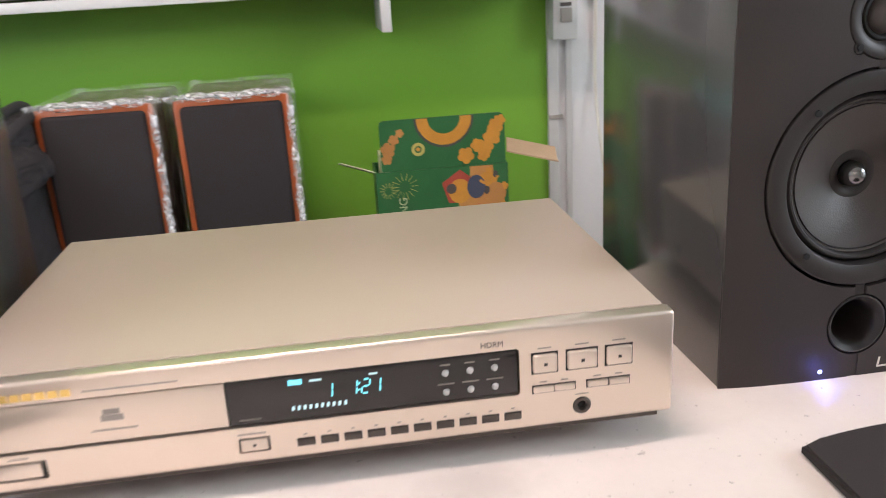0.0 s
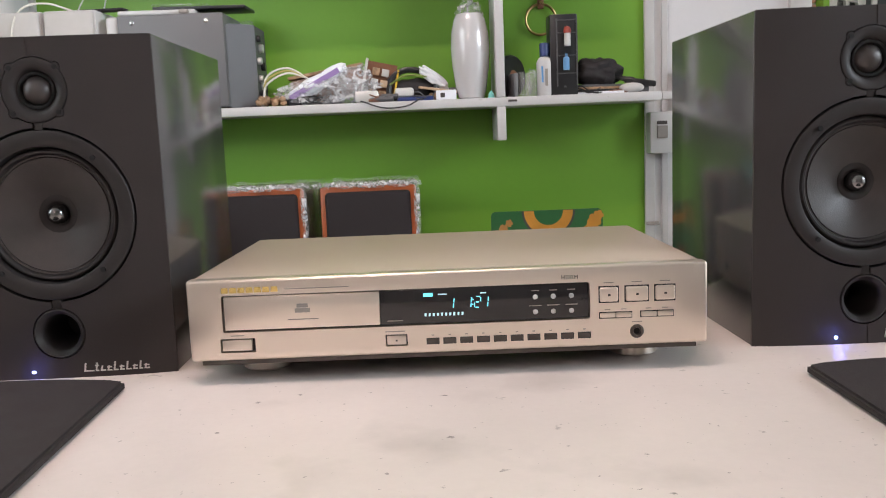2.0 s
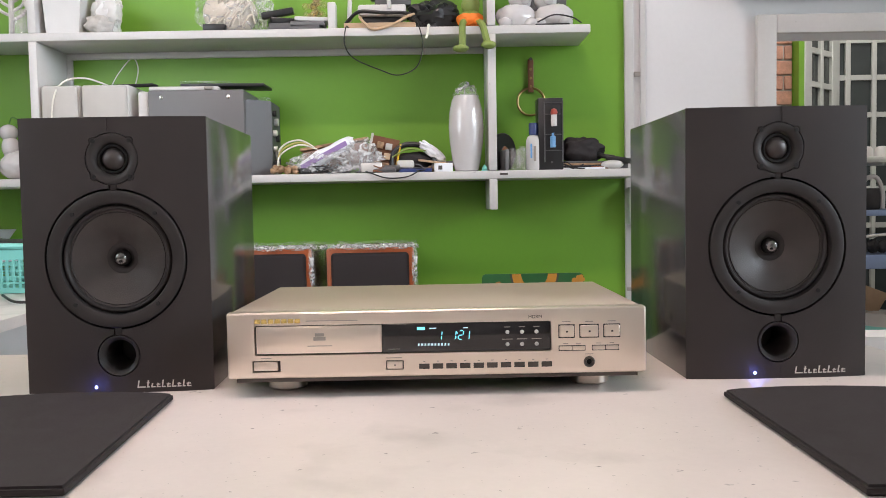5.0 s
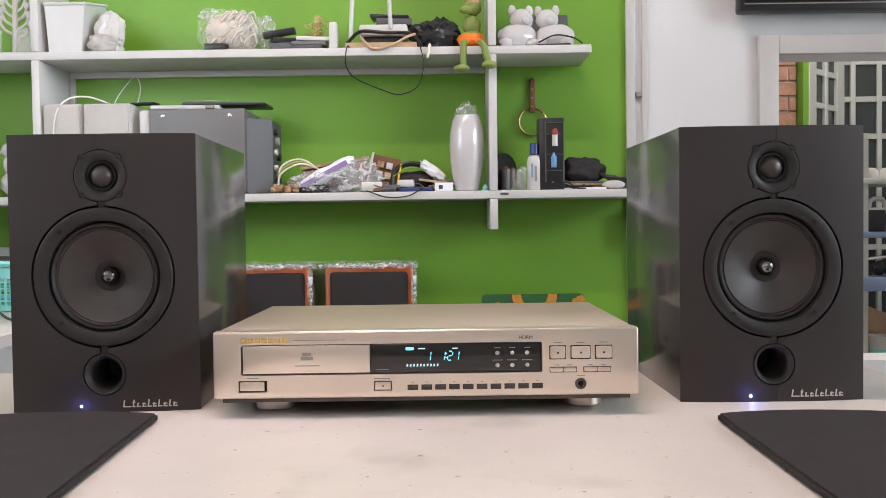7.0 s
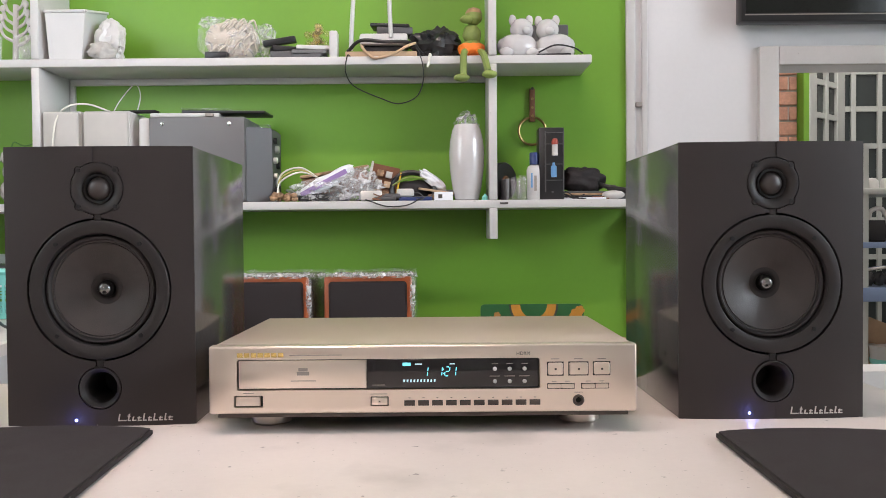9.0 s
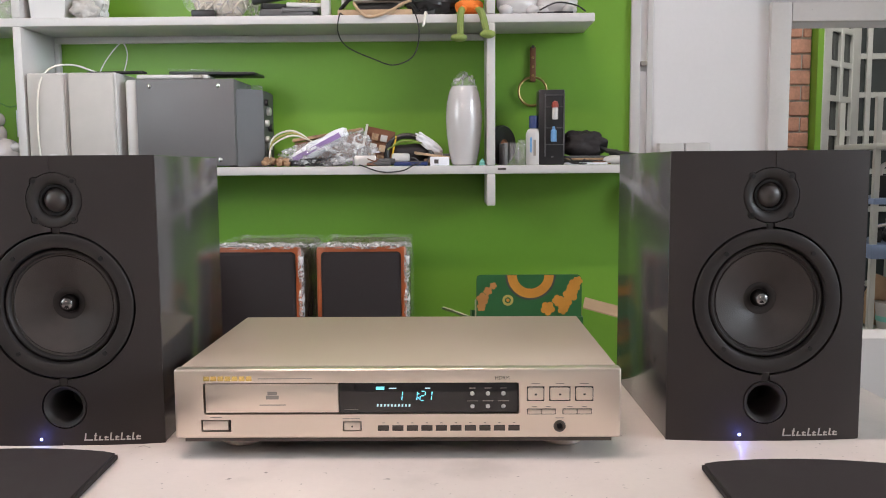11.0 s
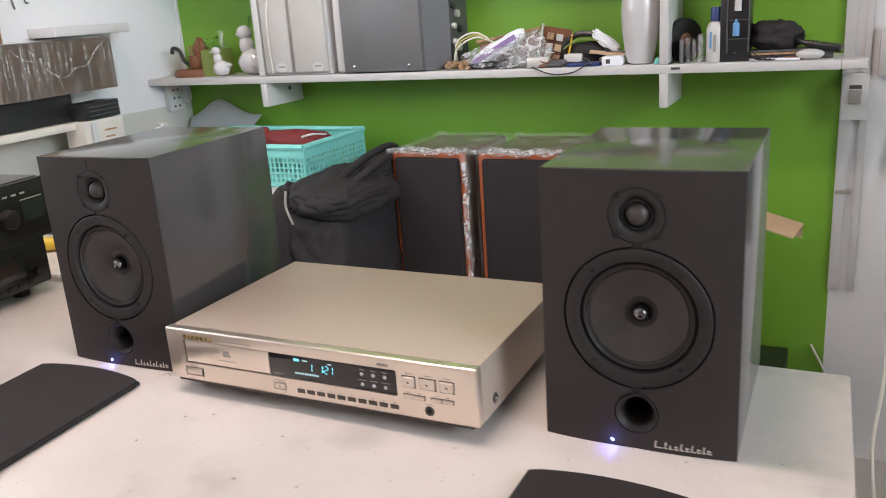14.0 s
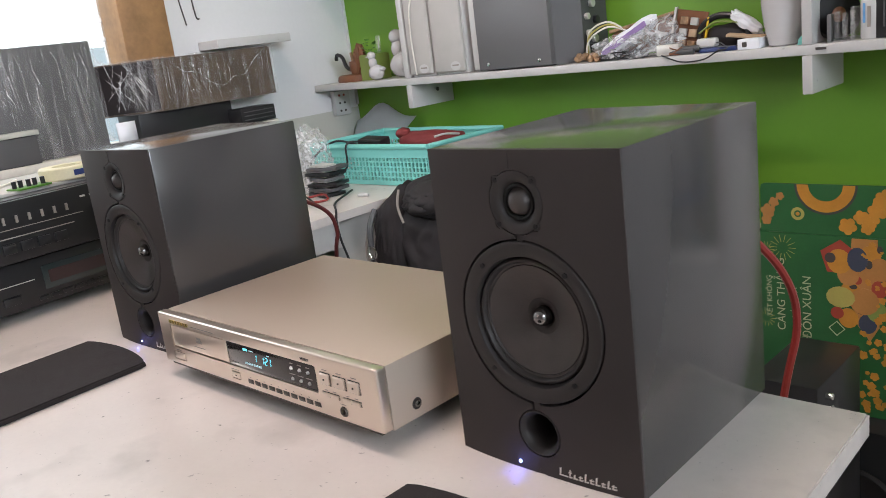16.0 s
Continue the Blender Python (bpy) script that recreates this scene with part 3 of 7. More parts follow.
    part("dust_ring", lathe([(0.0172, 0.0200), (0.0150, 0.0196), (0.0110, 0.0204), (0.0090, 0.0224)], (0, DC, ZWf), "y", 40), RUBBER, wf)
    tw = lathe([(0.0266, 0.0140), (0.0266, 0.0014), (0.0260, 0.0004), (0.0250, 0.0001), (0.0212, 0.0008), (0.0182, 0.0022), (0.0169, 0.0038), (0.0160, 0.0056), (0.0128, 0.0062)], (0, DF, ZT), "y", 48)
    for sx in (-1, 1):
        for sz in (-1, 1):
            cyl((0.0181 * sx, 0.0006 + DF, ZT + 0.0181 * sz), 0.0043, 0.012, "y", 16, 0.0006, bm=tw)
    tw = part("tweeter", tw, RUBBER, sp, "black tweeter with four lugs")
    for sx in (-1, 1):
        for sz in (-1, 1):
            part("screw", cyl((0.0182 * sx, -0.0004 + DF, ZT + 0.0182 * sz), 0.0020, 0.0012, "y", 12), HOLE, tw)
    part("dome_ring", lathe([(0.0160, 0.0060), (0.0148, 0.0042), (0.0132, 0.0042), (0.0120, 0.0066)], (0, DF, ZT), "y", 40), HOLE, tw)
    part("dome", lathe([(0.0, -0.0012), (0.0040, -0.0006), (0.0075, 0.0012), (0.0100, 0.0038), (0.0118, 0.0072)], (0, DF, ZT), "y", 36), CONE, tw, "soft black dome")
    part("port", lathe([(0.0213, 0.0130), (0.0213, 0.0010), (0.0208, 0.0002), (0.0201, 0.0000), (0.0171, 0.0030), (0.0158, 0.0052), (0.0153, 0.0090), (0.0149, 0.0550), (0.0000, 0.0560)], (0, 0, ZP), "y", 48), RUBBER, sp, "round bass port")
    part("light", lathe([(0.0, -0.0008), (0.0012, -0.0005), (0.0017, 0.0005), (0.0017, 0.004)], (-0.0243, 0.0002, 0.0062), "y", 16), LEDM, sp, "small glowing blue light")
    x = 0.0165
    lg = None
    for i, (w_, h_) in enumerate(((0.0085, 0.0075), (0.003, 0.0075), (0.0045, 0.0045), (0.004, 0.0045), (0.004, 0.0078), (0.004, 0.0045), (0.0045, 0.0075), (0.004, 0.0045), (0.003, 0.0072), (0.0045, 0.0045))):
        x += w_ / 2 + 0.0012
        z0 = 0.0048
        lean = 0.0012
        pts = [(x - w_ / 2, z0), (x + w_ / 2, z0), (x + w_ / 2 + lean, z0 + h_), (x - w_ / 2 + lean, z0 + h_)]
        lg = plate([pts[0], (pts[0][0] + 0.0014, z0), (pts[3][0] + 0.0014, z0 + h_), pts[3]], B * abs(x / W) ** 3 + 0.0003, 0.0007, lg)
        lg = plate([pts[0], pts[1], (pts[1][0] + 0.0003, z0 + 0.0012), (pts[0][0] + 0.0003, z0 + 0.0012)], B * abs(x / W) ** 3 + 0.0003, 0.0007, lg)
        if i % 2:
            lg = plate([(pts[0][0], z0 + h_ * .6), (pts[1][0], z0 + h_ * .6), (pts[1][0], z0 + h_ * .6 + 0.001), (pts[0][0], z0 + h_ * .6 + 0.001)], B * abs(x / W) ** 3 + 0.0003, 0.0007, lg)
        x += w_ / 2
    part("maker_badge", lg, SILVERINK, sp, "silver maker's badge drawn as plain strokes")
    return sp


sp = bookshelf_speaker()
sp.matrix_basis = pose(0.3395, 0.4765, MT, 0, 0, 0.6)
other = copy_thing(sp, pose(-0.3495, 0.4675, MT, 0, 0, 1.6))
for ob, txt in ((sp, "black bookshelf loudspeaker near the table's corner, blue light glowing"), (other, "black bookshelf loudspeaker near the cassette deck, blue light glowing")):
    ob["label"] = txt
for x, y in ((0.3152, 0.4710), (-0.3738, 0.4620)):
    d = bpy.data.lights.new("led_light", "POINT")
    d.energy, d.color, d.shadow_soft_size = 0.007, (0.16, 0.20, 1.0), 0.002
    new("led_light", d).location = (x, y - 0.004, MT + 0.0075)


def grille(name, corners, txt):
    (ax, ay), (bx, by), (cx, cy), (dx, dy) = corners       # far-left, far-right, near-right, near-left
    g = thing("speaker_grille", ((ax + cx) / 2, (ay + cy) / 2, MT), txt, "speaker grille", "pair of grilles")
    poly = [(dx, dy), (cx, cy)]
    n = 14
    for i in range(n + 1):
        u = i / n
        poly.append((bx + (ax - bx) * u, by + (ay - by) * u + 0.013 * (1 - (2 * u - 1) ** 2)))
    part("cloth", prism(poly, MT + 0.002, MT + 0.008, 0.002), FELT, g, "black stretched cloth")
    inner = [(x * 0.97 + 0.03 * (ax + cx) / 2, y * 0.97 + 0.03 * (ay + cy) / 2) for x, y in poly]
    part("back_frame", prism(inner, MT, MT + 0.0022), BLACKPL, g)


grille("l", ((-0.460, 0.424), (-0.281, 0.424), (-0.266, 0.151), (-0.445, 0.150)), "black cloth speaker grille lying flat by the cassette deck")
grille("r", ((0.254, 0.394), (0.432, 0.388), (0.427, 0.116), (0.250, 0.122)), "black cloth speaker grille lying flat at the table's edge")

# ---- CD player ----
CX, CY = -0.0195, 0.430
c = thing("cd_player", (CX, CY + 0.13, MT), "champagne-gold CD player with a lit display, on the table", "cd player")
Zb, Zt = TZ + 0.0092, TZ + 0.0755
xl, xr = CX - 0.2085, CX + 0.2085
front = box(xl, xr, CY, CY + 0.013, Zb, Zt, 0.0026, 4)
front = cut(front, [box(-0.2005, 0.0945, CY - 0.01, CY + 0.006, TZ + 0.0322, TZ + 0.0622, 0.0022),
                    box(-0.2032, -0.1752, CY - 0.01, CY + 0.005, TZ + 0.0157, TZ + 0.0272, 0.0008),
                    box(-0.0705, -0.0528, CY - 0.01, CY + 0.005, TZ + 0.0160, TZ + 0.0256, 0.0008),
                    cyl((0.1320, CY - 0.01, TZ + 0.0205), 0.0056, 0.02, "y", 24)])
part("front_panel", front, CHAMP, c, "brushed champagne front panel")
part("seam", box(xl + 0.006, xr - 0.006, CY + 0.0131, CY + 0.0150, TZ + 0.0085, Zt - 0.004), DARKBEZ, c)
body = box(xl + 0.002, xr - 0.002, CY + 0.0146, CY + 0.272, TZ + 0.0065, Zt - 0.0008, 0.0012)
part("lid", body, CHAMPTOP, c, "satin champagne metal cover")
# Dark colour here carries the shade in the gap under the front panel.
part("underside", box(xl + 0.008, xr - 0.008, CY + 0.004, CY + 0.262, TZ + 0.0052, TZ + 0.0091), KEYM, c, "underside coloured dark for the shaded gap below")
for x in (-0.178, 0.141):
    for y in (CY + 0.055, CY + 0.225):
        part("foot", lathe([(0, 0), (0.0190, 0), (0.0205, 0.0014), (0.0205, 0.0090), (0.0170, 0.0105), (0.0170, 0.0151), (0.0, 0.0151)], (x, y, MT)), CHAMPDARK, c, "round champagne foot")
for y in (CY + 0.048, CY + 0.215):
    part("screw_washer", cyl((xr - 0.0030, y, TZ + 0.022), 0.0062, 0.0014, "x", 20), DARKBEZ, c, "dark washer")
    part("screw", lathe([(0, 0.0034), (0.0024, 0.0030), (0.0036, 0.0016), (0.0038, 0.0)], (xr - 0.0016, y, TZ + 0.022), "x", 14), PLUGM, c)
part("bezel", box(-0.2003, 0.0943, CY + 0.0045, CY + 0.0058, TZ + 0.0324, TZ + 0.0620), DARKBEZ, c)
tray = part("tray_door", box(-0.1988, -0.0742, CY + 0.0006, CY + 0.0046, TZ + 0.0338, TZ + 0.0612, 0.0006), CHAMP, c, "champagne disc tray door")
b = box(-0.1420, -0.1300, CY + 0.0004, CY + 0.0008, TZ + 0.0466, TZ + 0.0502)
box(-0.1405, -0.1315, CY + 0.0004, CY + 0.0008, TZ + 0.0506, TZ + 0.0538, bm=b)
part("disc_mark", b, GREYINK, tray, "small grey printed mark")
part("caption", box(-0.148, -0.1235, CY + 0.0003, CY + 0.0008, TZ + 0.0408, TZ + 0.0416), GREYINK, tray)
dsp = part("display_window", box(-0.0738, 0.0936, CY + 0.0012, CY + 0.0046, TZ + 0.0330, TZ + 0.0616, 0.0008), DISPLAY, c, "smoked display window")
DY = CY + 0.0012


def digit(ch, x, z, h, bm=None):
    seg = {"1": "bc", "2": "abged", "5": "afgcd", "3": "abgcd"}[ch]
    w_, k, sl = h * 0.5, h * 0.10, 0.12
    at = {"a": (0, h, w_, h), "b": (w_, h / 2, w_, h), "c": (w_, 0, w_, h / 2), "d": (0, 0, w_, 0), "e": (0, 0, 0, h / 2), "f": (0, h / 2, 0, h), "g": (0, h / 2, w_, h / 2)}
    for q in seg:
        x0, z0, x1, z1 = at[q]
        if z0 == z1:
            p = [(x0 + k, z0 - k / 2), (x1 - k, z0 - k / 2), (x1 - k, z0 + k / 2), (x0 + k, z0 + k / 2)]
        else:
            p = [(x0 - k / 2, z0 + k * .6), (x0 + k / 2, z0 + k * .6), (x0 + k / 2, z1 - k * .6), (x0 - k / 2, z1 - k * .6)]
        bm = plate([(x + a + sl * b_, z + b_) for a, b_ in p], DY, 0.0004, bm)
    return bm


for ch, x in (("1", -0.0195), ("1", -0.0055), ("2", 0.0018), ("1", 0.0080)):
    part("digit", digit(ch, x, TZ + 0.0450, 0.0088), VFD, dsp, "cyan lit digit")
b = plate([(0.0, TZ + 0.047), (0.0010, TZ + 0.047), (0.0010, TZ + 0.048), (0, TZ + 0.048)], DY, 0.0004)
plate([(0.0004, TZ + 0.051), (0.0014, TZ + 0.051), (0.0014, TZ + 0.052), (0.0004, TZ + 0.052)], DY, 0.0004, b)
part("colon", b, VFD, dsp)
b = None
for i in range(10):
    x = -0.0385 + 0.0033 * i
    b = plate([(x, TZ + 0.0392), (x + 0.0016, TZ + 0.0392), (x + 0.0019, TZ + 0.0417), (x + 0.0003, TZ + 0.0417)], DY, 0.0004, b)
part("track_row", b, VFDW, dsp, "row of pale lit track marks")
part("disc_icon", box(-0.0390, -0.0312, DY - 0.0004, DY, TZ + 0.0552, TZ + 0.0582), VFD, dsp)
part("caption", box(-0.0270, -0.0200, DY - 0.0004, DY, TZ + 0.0562, TZ + 0.0572), VFDW, dsp)
part("caption", box(0.0068, 0.0118, DY - 0.0004, DY, TZ + 0.0562, TZ + 0.0572), VFDW, dsp)
part("caption", box(-0.0685, -0.0560, DY - 0.0003, DY, TZ + 0.0362, TZ + 0.0369), GREYINK, dsp)
for i in range(3):
    for k in range(2):
        x, z = 0.0508 + 0.0145 * i, TZ + 0.0515 - 0.0122 * k
        part("knob", lathe([(0, -0.0022), (0.0015, -0.0018), (0.0021, 0.0), (0.0024, 0.0022)], (x, DY, z), "y", 14), WHITEPL, dsp, "tiny bright key")
        part("caption", box(x - 0.003 - 0.002 * k, x + 0.003 + 0.002 * k, DY - 0.0003, DY, z + 0.0048, z + 0.0055), GREYINK, dsp)
part("power_button", box(-0.2018, -0.1778, CY - 0.0006, CY + 0.004, TZ + 0.0172, TZ + 0.0262, 0.0008), CHAMPDARK, c)
part("button_well", box(-0.2030, -0.1754, CY + 0.0042, CY + 0.0050, TZ + 0.0159, TZ + 0.0270), DARKBEZ, c)
part("open_button", box(-0.0694, -0.0539, CY - 0.0006, CY + 0.004, TZ + 0.0171, TZ + 0.0246, 0.0006), CHAMPDARK, c)
part("button_well", box(-0.0703, -0.0530, CY + 0.0042, CY + 0.0050, TZ + 0.0162, TZ + 0.0254), DARKBEZ, c)
part("button_symbol", box(-0.0625, -0.0608, CY - 0.0009, CY - 0.0004, TZ + 0.0200, TZ + 0.0214), DARKINK, c)
for i in range(10):
    x = -0.0370 + 0.01355 * i
    part("number_key", box(x, x + 0.0092, CY - 0.0010, CY + 0.001, TZ + 0.0170, TZ + 0.0210, 0.0005), KEYM, c, "small dark number key")
    part("key_outline", box(x - 0.0006, x + 0.0098, CY - 0.0003, CY + 0.001, TZ + 0.0164, TZ + 0.0216), DARKBEZ, c)
    part("caption", box(x + 0.0036, x + 0.0056, CY - 0.0003, CY + 0.001, TZ + 0.0236, TZ + 0.0243), GREYINK, c)
for x0, x1 in ((0.1022, 0.1168), (0.1230, 0.1410), (0.1468, 0.1622)):
    part("key_outline", box(x0 - 0.0008, x1 + 0.0008, CY - 0.0003, CY + 0.001, TZ + 0.0446, TZ + 0.0583), DARKBEZ, c)
    part("play_key", box(x0, x1, CY - 0.0026, CY + 0.001, TZ + 0.0456, TZ + 0.0574, 0.0014, 3), CHAMPDARK, c, "large champagne transport key")
    part("button_symbol", box((x0 + x1) / 2 - 0.001, (x0 + x1) / 2 + 0.001, CY - 0.0030, CY - 0.0024, TZ + 0.0505, TZ + 0.0522), DARKINK, c)
    part("caption", box((x0 + x1) / 2 - 0.004, (x0 + x1) / 2 + 0.004, CY - 0.0003, CY + 0.001, TZ + 0.0606, TZ + 0.0613), GREYINK, c)
for x0 in (0.1022, 0.1150, 0.1352, 0.1484):
    part("key_outline", box(x0 - 0.0006, x0 + 0.0132, CY - 0.0003, CY + 0.001, TZ + 0.0318, TZ + 0.0372), DARKBEZ, c)
    part("skip_key", box(x0, x0 + 0.0126, CY - 0.0018, CY + 0.001, TZ + 0.0325, TZ + 0.0366, 0.0008), CHAMPDARK, c)
    part("caption", box(x0 + 0.004, x0 + 0.0085, CY - 0.0003, CY + 0.001, TZ + 0.0388, TZ + 0.0394), GREYINK, c)
part("caption", box(0.128, 0.136, CY - 0.0003, CY + 0.001, TZ + 0.0280, TZ + 0.0286), GREYINK, c)
part("headphone_socket", lathe([(0.0, 0.012), (0.0026, 0.012), (0.0028, 0.0), (0.0034, -0.0012), (0.0048, -0.0014), (0.0057, 0.0), (0.0057, 0.002)], (0.1320, CY, TZ + 0.0205), "y", 28), KEYM, c, "metal headphone socket")
part("socket_hole", cyl((0.1320, CY + 0.002, TZ + 0.0205), 0.0027, 0.002, "y", 16), HOLE, c)
for i in range(7):
    x = -0.2000 + 0.0066 * i
    part("maker_badge", plate([(x, TZ + 0.0645), (x + 0.0058, TZ + 0.0645), (x + 0.0054, TZ + 0.0688), (x + 0.0004, TZ + 0.0688)], CY + 0.0006, 0.0009), GOLD, c, "gold bar of the maker's badge")
part("caption", box(-0.1490, -0.0980, CY - 0.0003, CY + 0.001, TZ + 0.0660, TZ + 0.0667), GREYINK, c)
part("lettering", words("HDRM", 0.0048, (0.0785, CY - 0.0003, TZ + 0.0665)), DARKINK, c)
part("caption", box(-0.1945, -0.184, CY - 0.0003, CY + 0.001, TZ + 0.0293, TZ + 0.0300), GREYINK, c)
part("caption", box(-0.0705, -0.0545, CY - 0.0003, CY + 0.001, TZ + 0.0277, TZ + 0.0284), GREYINK, c)

# ---- ceiling lights ----
# The second fitting is an unseen one, added to go with the back room fill.
for x, y, ln in ((-0.22, 0.46, 1.0), (1.5, 2.6, 1.0)):
    l = thing("ceiling_light", (x, y, ZC), "unseen long white fluorescent tube fitting on the ceiling", "ceiling light")
    part("fitting", box(x - ln / 2, x + ln / 2, y - 0.03, y + 0.03, 2.79, ZC, 0.004), WHITEPL, l)
    part("tube", cyl((x - ln / 2 + 0.02, y, 2.776), 0.013, ln - 0.04, "x", 16), TUBEGLOW, l)
l = thing("wall_light", (-0.80, YB, 2.45), "long white fluorescent tube fitting high on the back wall", "wall light")
part("fitting", box(-1.40, -0.20, YB + 0.001, YB + 0.05, 2.42, 2.48, 0.004), WHITEPL, l)
part("tube", cyl((-1.38, YB + 0.066, 2.45), 0.013, 1.16, "x", 16), TUBEGLOW, l)


# ---- behind the table: bench, wrapped speakers, bag, printed box ----
t = thing("low_bench", (-0.4, 1.5, 0), "low plain white bench behind the table", "bench")
part("top", box(-0.765, -0.02, 1.22, 1.845, 0.360, 0.380, 0.002), SHELFW, t)
for x in (-0.745, -0.07):
    for y in (1.24, 1.79):
        part("leg", box(x, x + 0.035, y, y + 0.035, 0, 0.3595), SHELFW, t)


def crumple(bm, amt, freq, seed):
    off = Vector((seed, seed * 2.3, seed * 0.7))
    for v in bm.verts:
        v.co += amt * noise.noise_vector(v.co * freq + off)
    return bm


def sheet_box(x0, x1, y0, y1, z0, z1, n=10):
    b = box(x0, x1, y0, y1, z0, z1)
    bmesh.ops.subdivide_edges(b, edges=b.edges[:], cuts=n, use_grid_fill=True)
    return b


def orange_speaker():
    s = thing("wrapped_speaker", (0, 0, 0), "orange wood loudspeaker with a black grille, wrapped in clear film", "loudspeaker", "wrapped orange loudspeakers")
    part("cabinet", box(-0.099, 0.099, 0.006, 0.27, 0, 0.454, 0.010, 3), FILMEDWOOD, s, "dull brown cabinet sides under film")
    part("front_frame", box(-0.100, 0.100, 0, 0.014, 0, 0.455, 0.006, 2), ORANGEW, s, "orange cherry front frame")
    part("grille", box(-0.0885, 0.0885, -0.010, 0.004, 0.018, 0.444, 0.008, 3), FELT, s, "black cloth grille")
    part("badge", box(-0.013, 0.013, -0.0112, -0.0095, 0.032, 0.040), GREYINK, s)
    wr = sheet_box(-0.104, 0.104, -0.004, 0.275, 0.004, 0.460, 9)
    bmesh.ops.delete(wr, geom=[f_ for f_ in wr.faces if f_.normal.y < -0.9 or f_.calc_center_median().y < -0.003], context="FACES")
    part("film_wrap", crumple(wr, 0.004, 26, 3), WRAPM, s, "crinkled clear stretch film")
    b = None
    rnd = random.Random(8)
    for i in range(9):
        x = -0.09 + 0.0225 * i
        b = blob((x, rnd.uniform(-0.006, 0.03), 0.457), (0.019, 0.018, 0.0060), 0.5, 7, i, 3, bm=b)
    for i in range(13):
        b = blob((0.1015, rnd.uniform(-0.012, 0.006), 0.06 + 0.031 * i), (0.0055, 0.010, 0.019), 0.6, 7, 20 + i, 2, bm=b)
    part("film_folds", b, BAGFILM, s, "bunched milky folds of film")
    return s


os1 = orange_speaker()
os1.matrix_basis = pose(-0.406, 1.505, 0.380, 0, 0, -1.0)
copy_thing(os1, pose(-0.172, 1.505, 0.380, 0, 0, 0.5))

bag = thing("travel_bag", (-0.62, 1.45, 0.38), "soft black nylon travel bag slumped on the bench", "bag")
def cloth_folds(bm, amt, seed):
    """Long creases pulled along the cloth, with fine puckers between."""
    off = Vector((seed * 1.7, seed * 0.9, seed * 2.3))
    for v in bm.verts:
        p = v.co + off
        ridge = 1 - 2 * abs(noise.noise(Vector((p.x * 7 + p.z * 5, p.y * 4, p.z * 9))))
        fine = 1 - 2 * abs(noise.noise(Vector((p.x * 22, p.y * 11, p.z * 16))))
        n = v.normal if v.normal.length else Vector((0, 0, 1))
        v.co += n * (amt * ridge + amt * 0.35 * fine)
    return bm


def padded(at, size, rough, seed, square, amt):
    b = blob(at, size, rough, 4, seed, 6, square)
    b.normal_update()
    return cloth_folds(b, amt, seed)


part("bag_body", padded((-0.632, 1.47, 0.578), (0.124, 0.225, 0.200), 0.05, 4, 0.34, 0.007), BLACKCLOTH, bag)
part("end_pocket", padded((-0.700, 1.335, 0.580), (0.060, 0.105, 0.200), 0.05, 9, 0.28, 0.004), BLACKCLOTH, bag, "rounded end of the bag")
part("flap", padded((-0.602, 1.45, 0.748), (0.112, 0.190, 0.048), 0.08, 11, 0.20, 0.008), BLACKCLOTH, bag, "creased top panel")
for k, (dx, dz) in enumerate(((0.0, 0.0), (0.035, -0.012))):
    h_ = tube([(-0.585 + dx, 1.33, 0.775 + dz), (-0.566 + dx, 1.39, 0.806 + dz), (-0.548 + dx, 1.48, 0.834 + dz), (-0.540 + dx, 1.57, 0.838 + dz), (-0.548 + dx, 1.65, 0.800 + dz)], 0.0095, 10, 8)
    part("carry_handle", h_, BLACKCLOTH, bag, "padded webbing handle")
part("side_pocket", padded((-0.552, 1.55, 0.790), (0.042, 0.11, 0.040), 0.10, 15, 0.1, 0.005), BLACKCLOTH, bag, "slumped top pocket")
ringp = [(-0.700 + 0.013 * math.cos(i * math.pi / 6), 1.196, 0.648 + 0.016 * math.sin(i * math.pi / 6)) for i in range(13)]
part("d_ring", tube(ringp, 0.0022, 2, 6), CHROME, bag, "steel ring")
part("strap", tube([(-0.705, 1.225, 0.745), (-0.702, 1.200, 0.71), (-0.700, 1.194, 0.664)], 0.007, 6, 6), DGREYPL, bag, "grey webbing strap")
part("strap", tube([(-0.700, 1.194, 0.634), (-0.712, 1.196, 0.58), (-0.690, 1.202, 0.53), (-0.650, 1.204, 0.515)], 0.006, 6, 6), DGREYPL, bag, "grey webbing strap")
part("zip", tube([(-0.735, 1.222, 0.70), (-0.728, 1.200, 0.64), (-0.705, 1.203, 0.585)], 0.0030, 8, 6), GREYINK, bag, "grey piping")
part("zip", tube([(-0.655, 1.262, 0.786), (-0.645, 1.244, 0.752), (-0.625, 1.236, 0.715)], 0.0030, 8, 6), GREYINK, bag, "grey piping")
part("zip", tube([(-0.72, 1.210, 0.50), (-0.68, 1.200, 0.525), (-0.63, 1.200, 0.50), (-0.61, 1.204, 0.46)], 0.0030, 8, 6), GREYINK, bag, "grey piping")
part("ring", tube([(-0.712, 1.208, 0.575), (-0.690, 1.205, 0.575), (-0.692, 1.205, 0.550), (-0.702, 1.205, 0.535), (-0.710, 1.205, 0.550), (-0.712, 1.208, 0.575)], 0.0032, 6, 6), CHROME, bag, "metal strap ring")
part("clip", tube([(-0.702, 1.204, 0.535), (-0.696, 1.202, 0.515), (-0.712, 1.200, 0.492), (-0.690, 1.200, 0.478), (-0.678, 1.202, 0.500), (-0.696, 1.202, 0.515)], 0.0038, 6, 6), CHROME, bag, "metal snap hook")

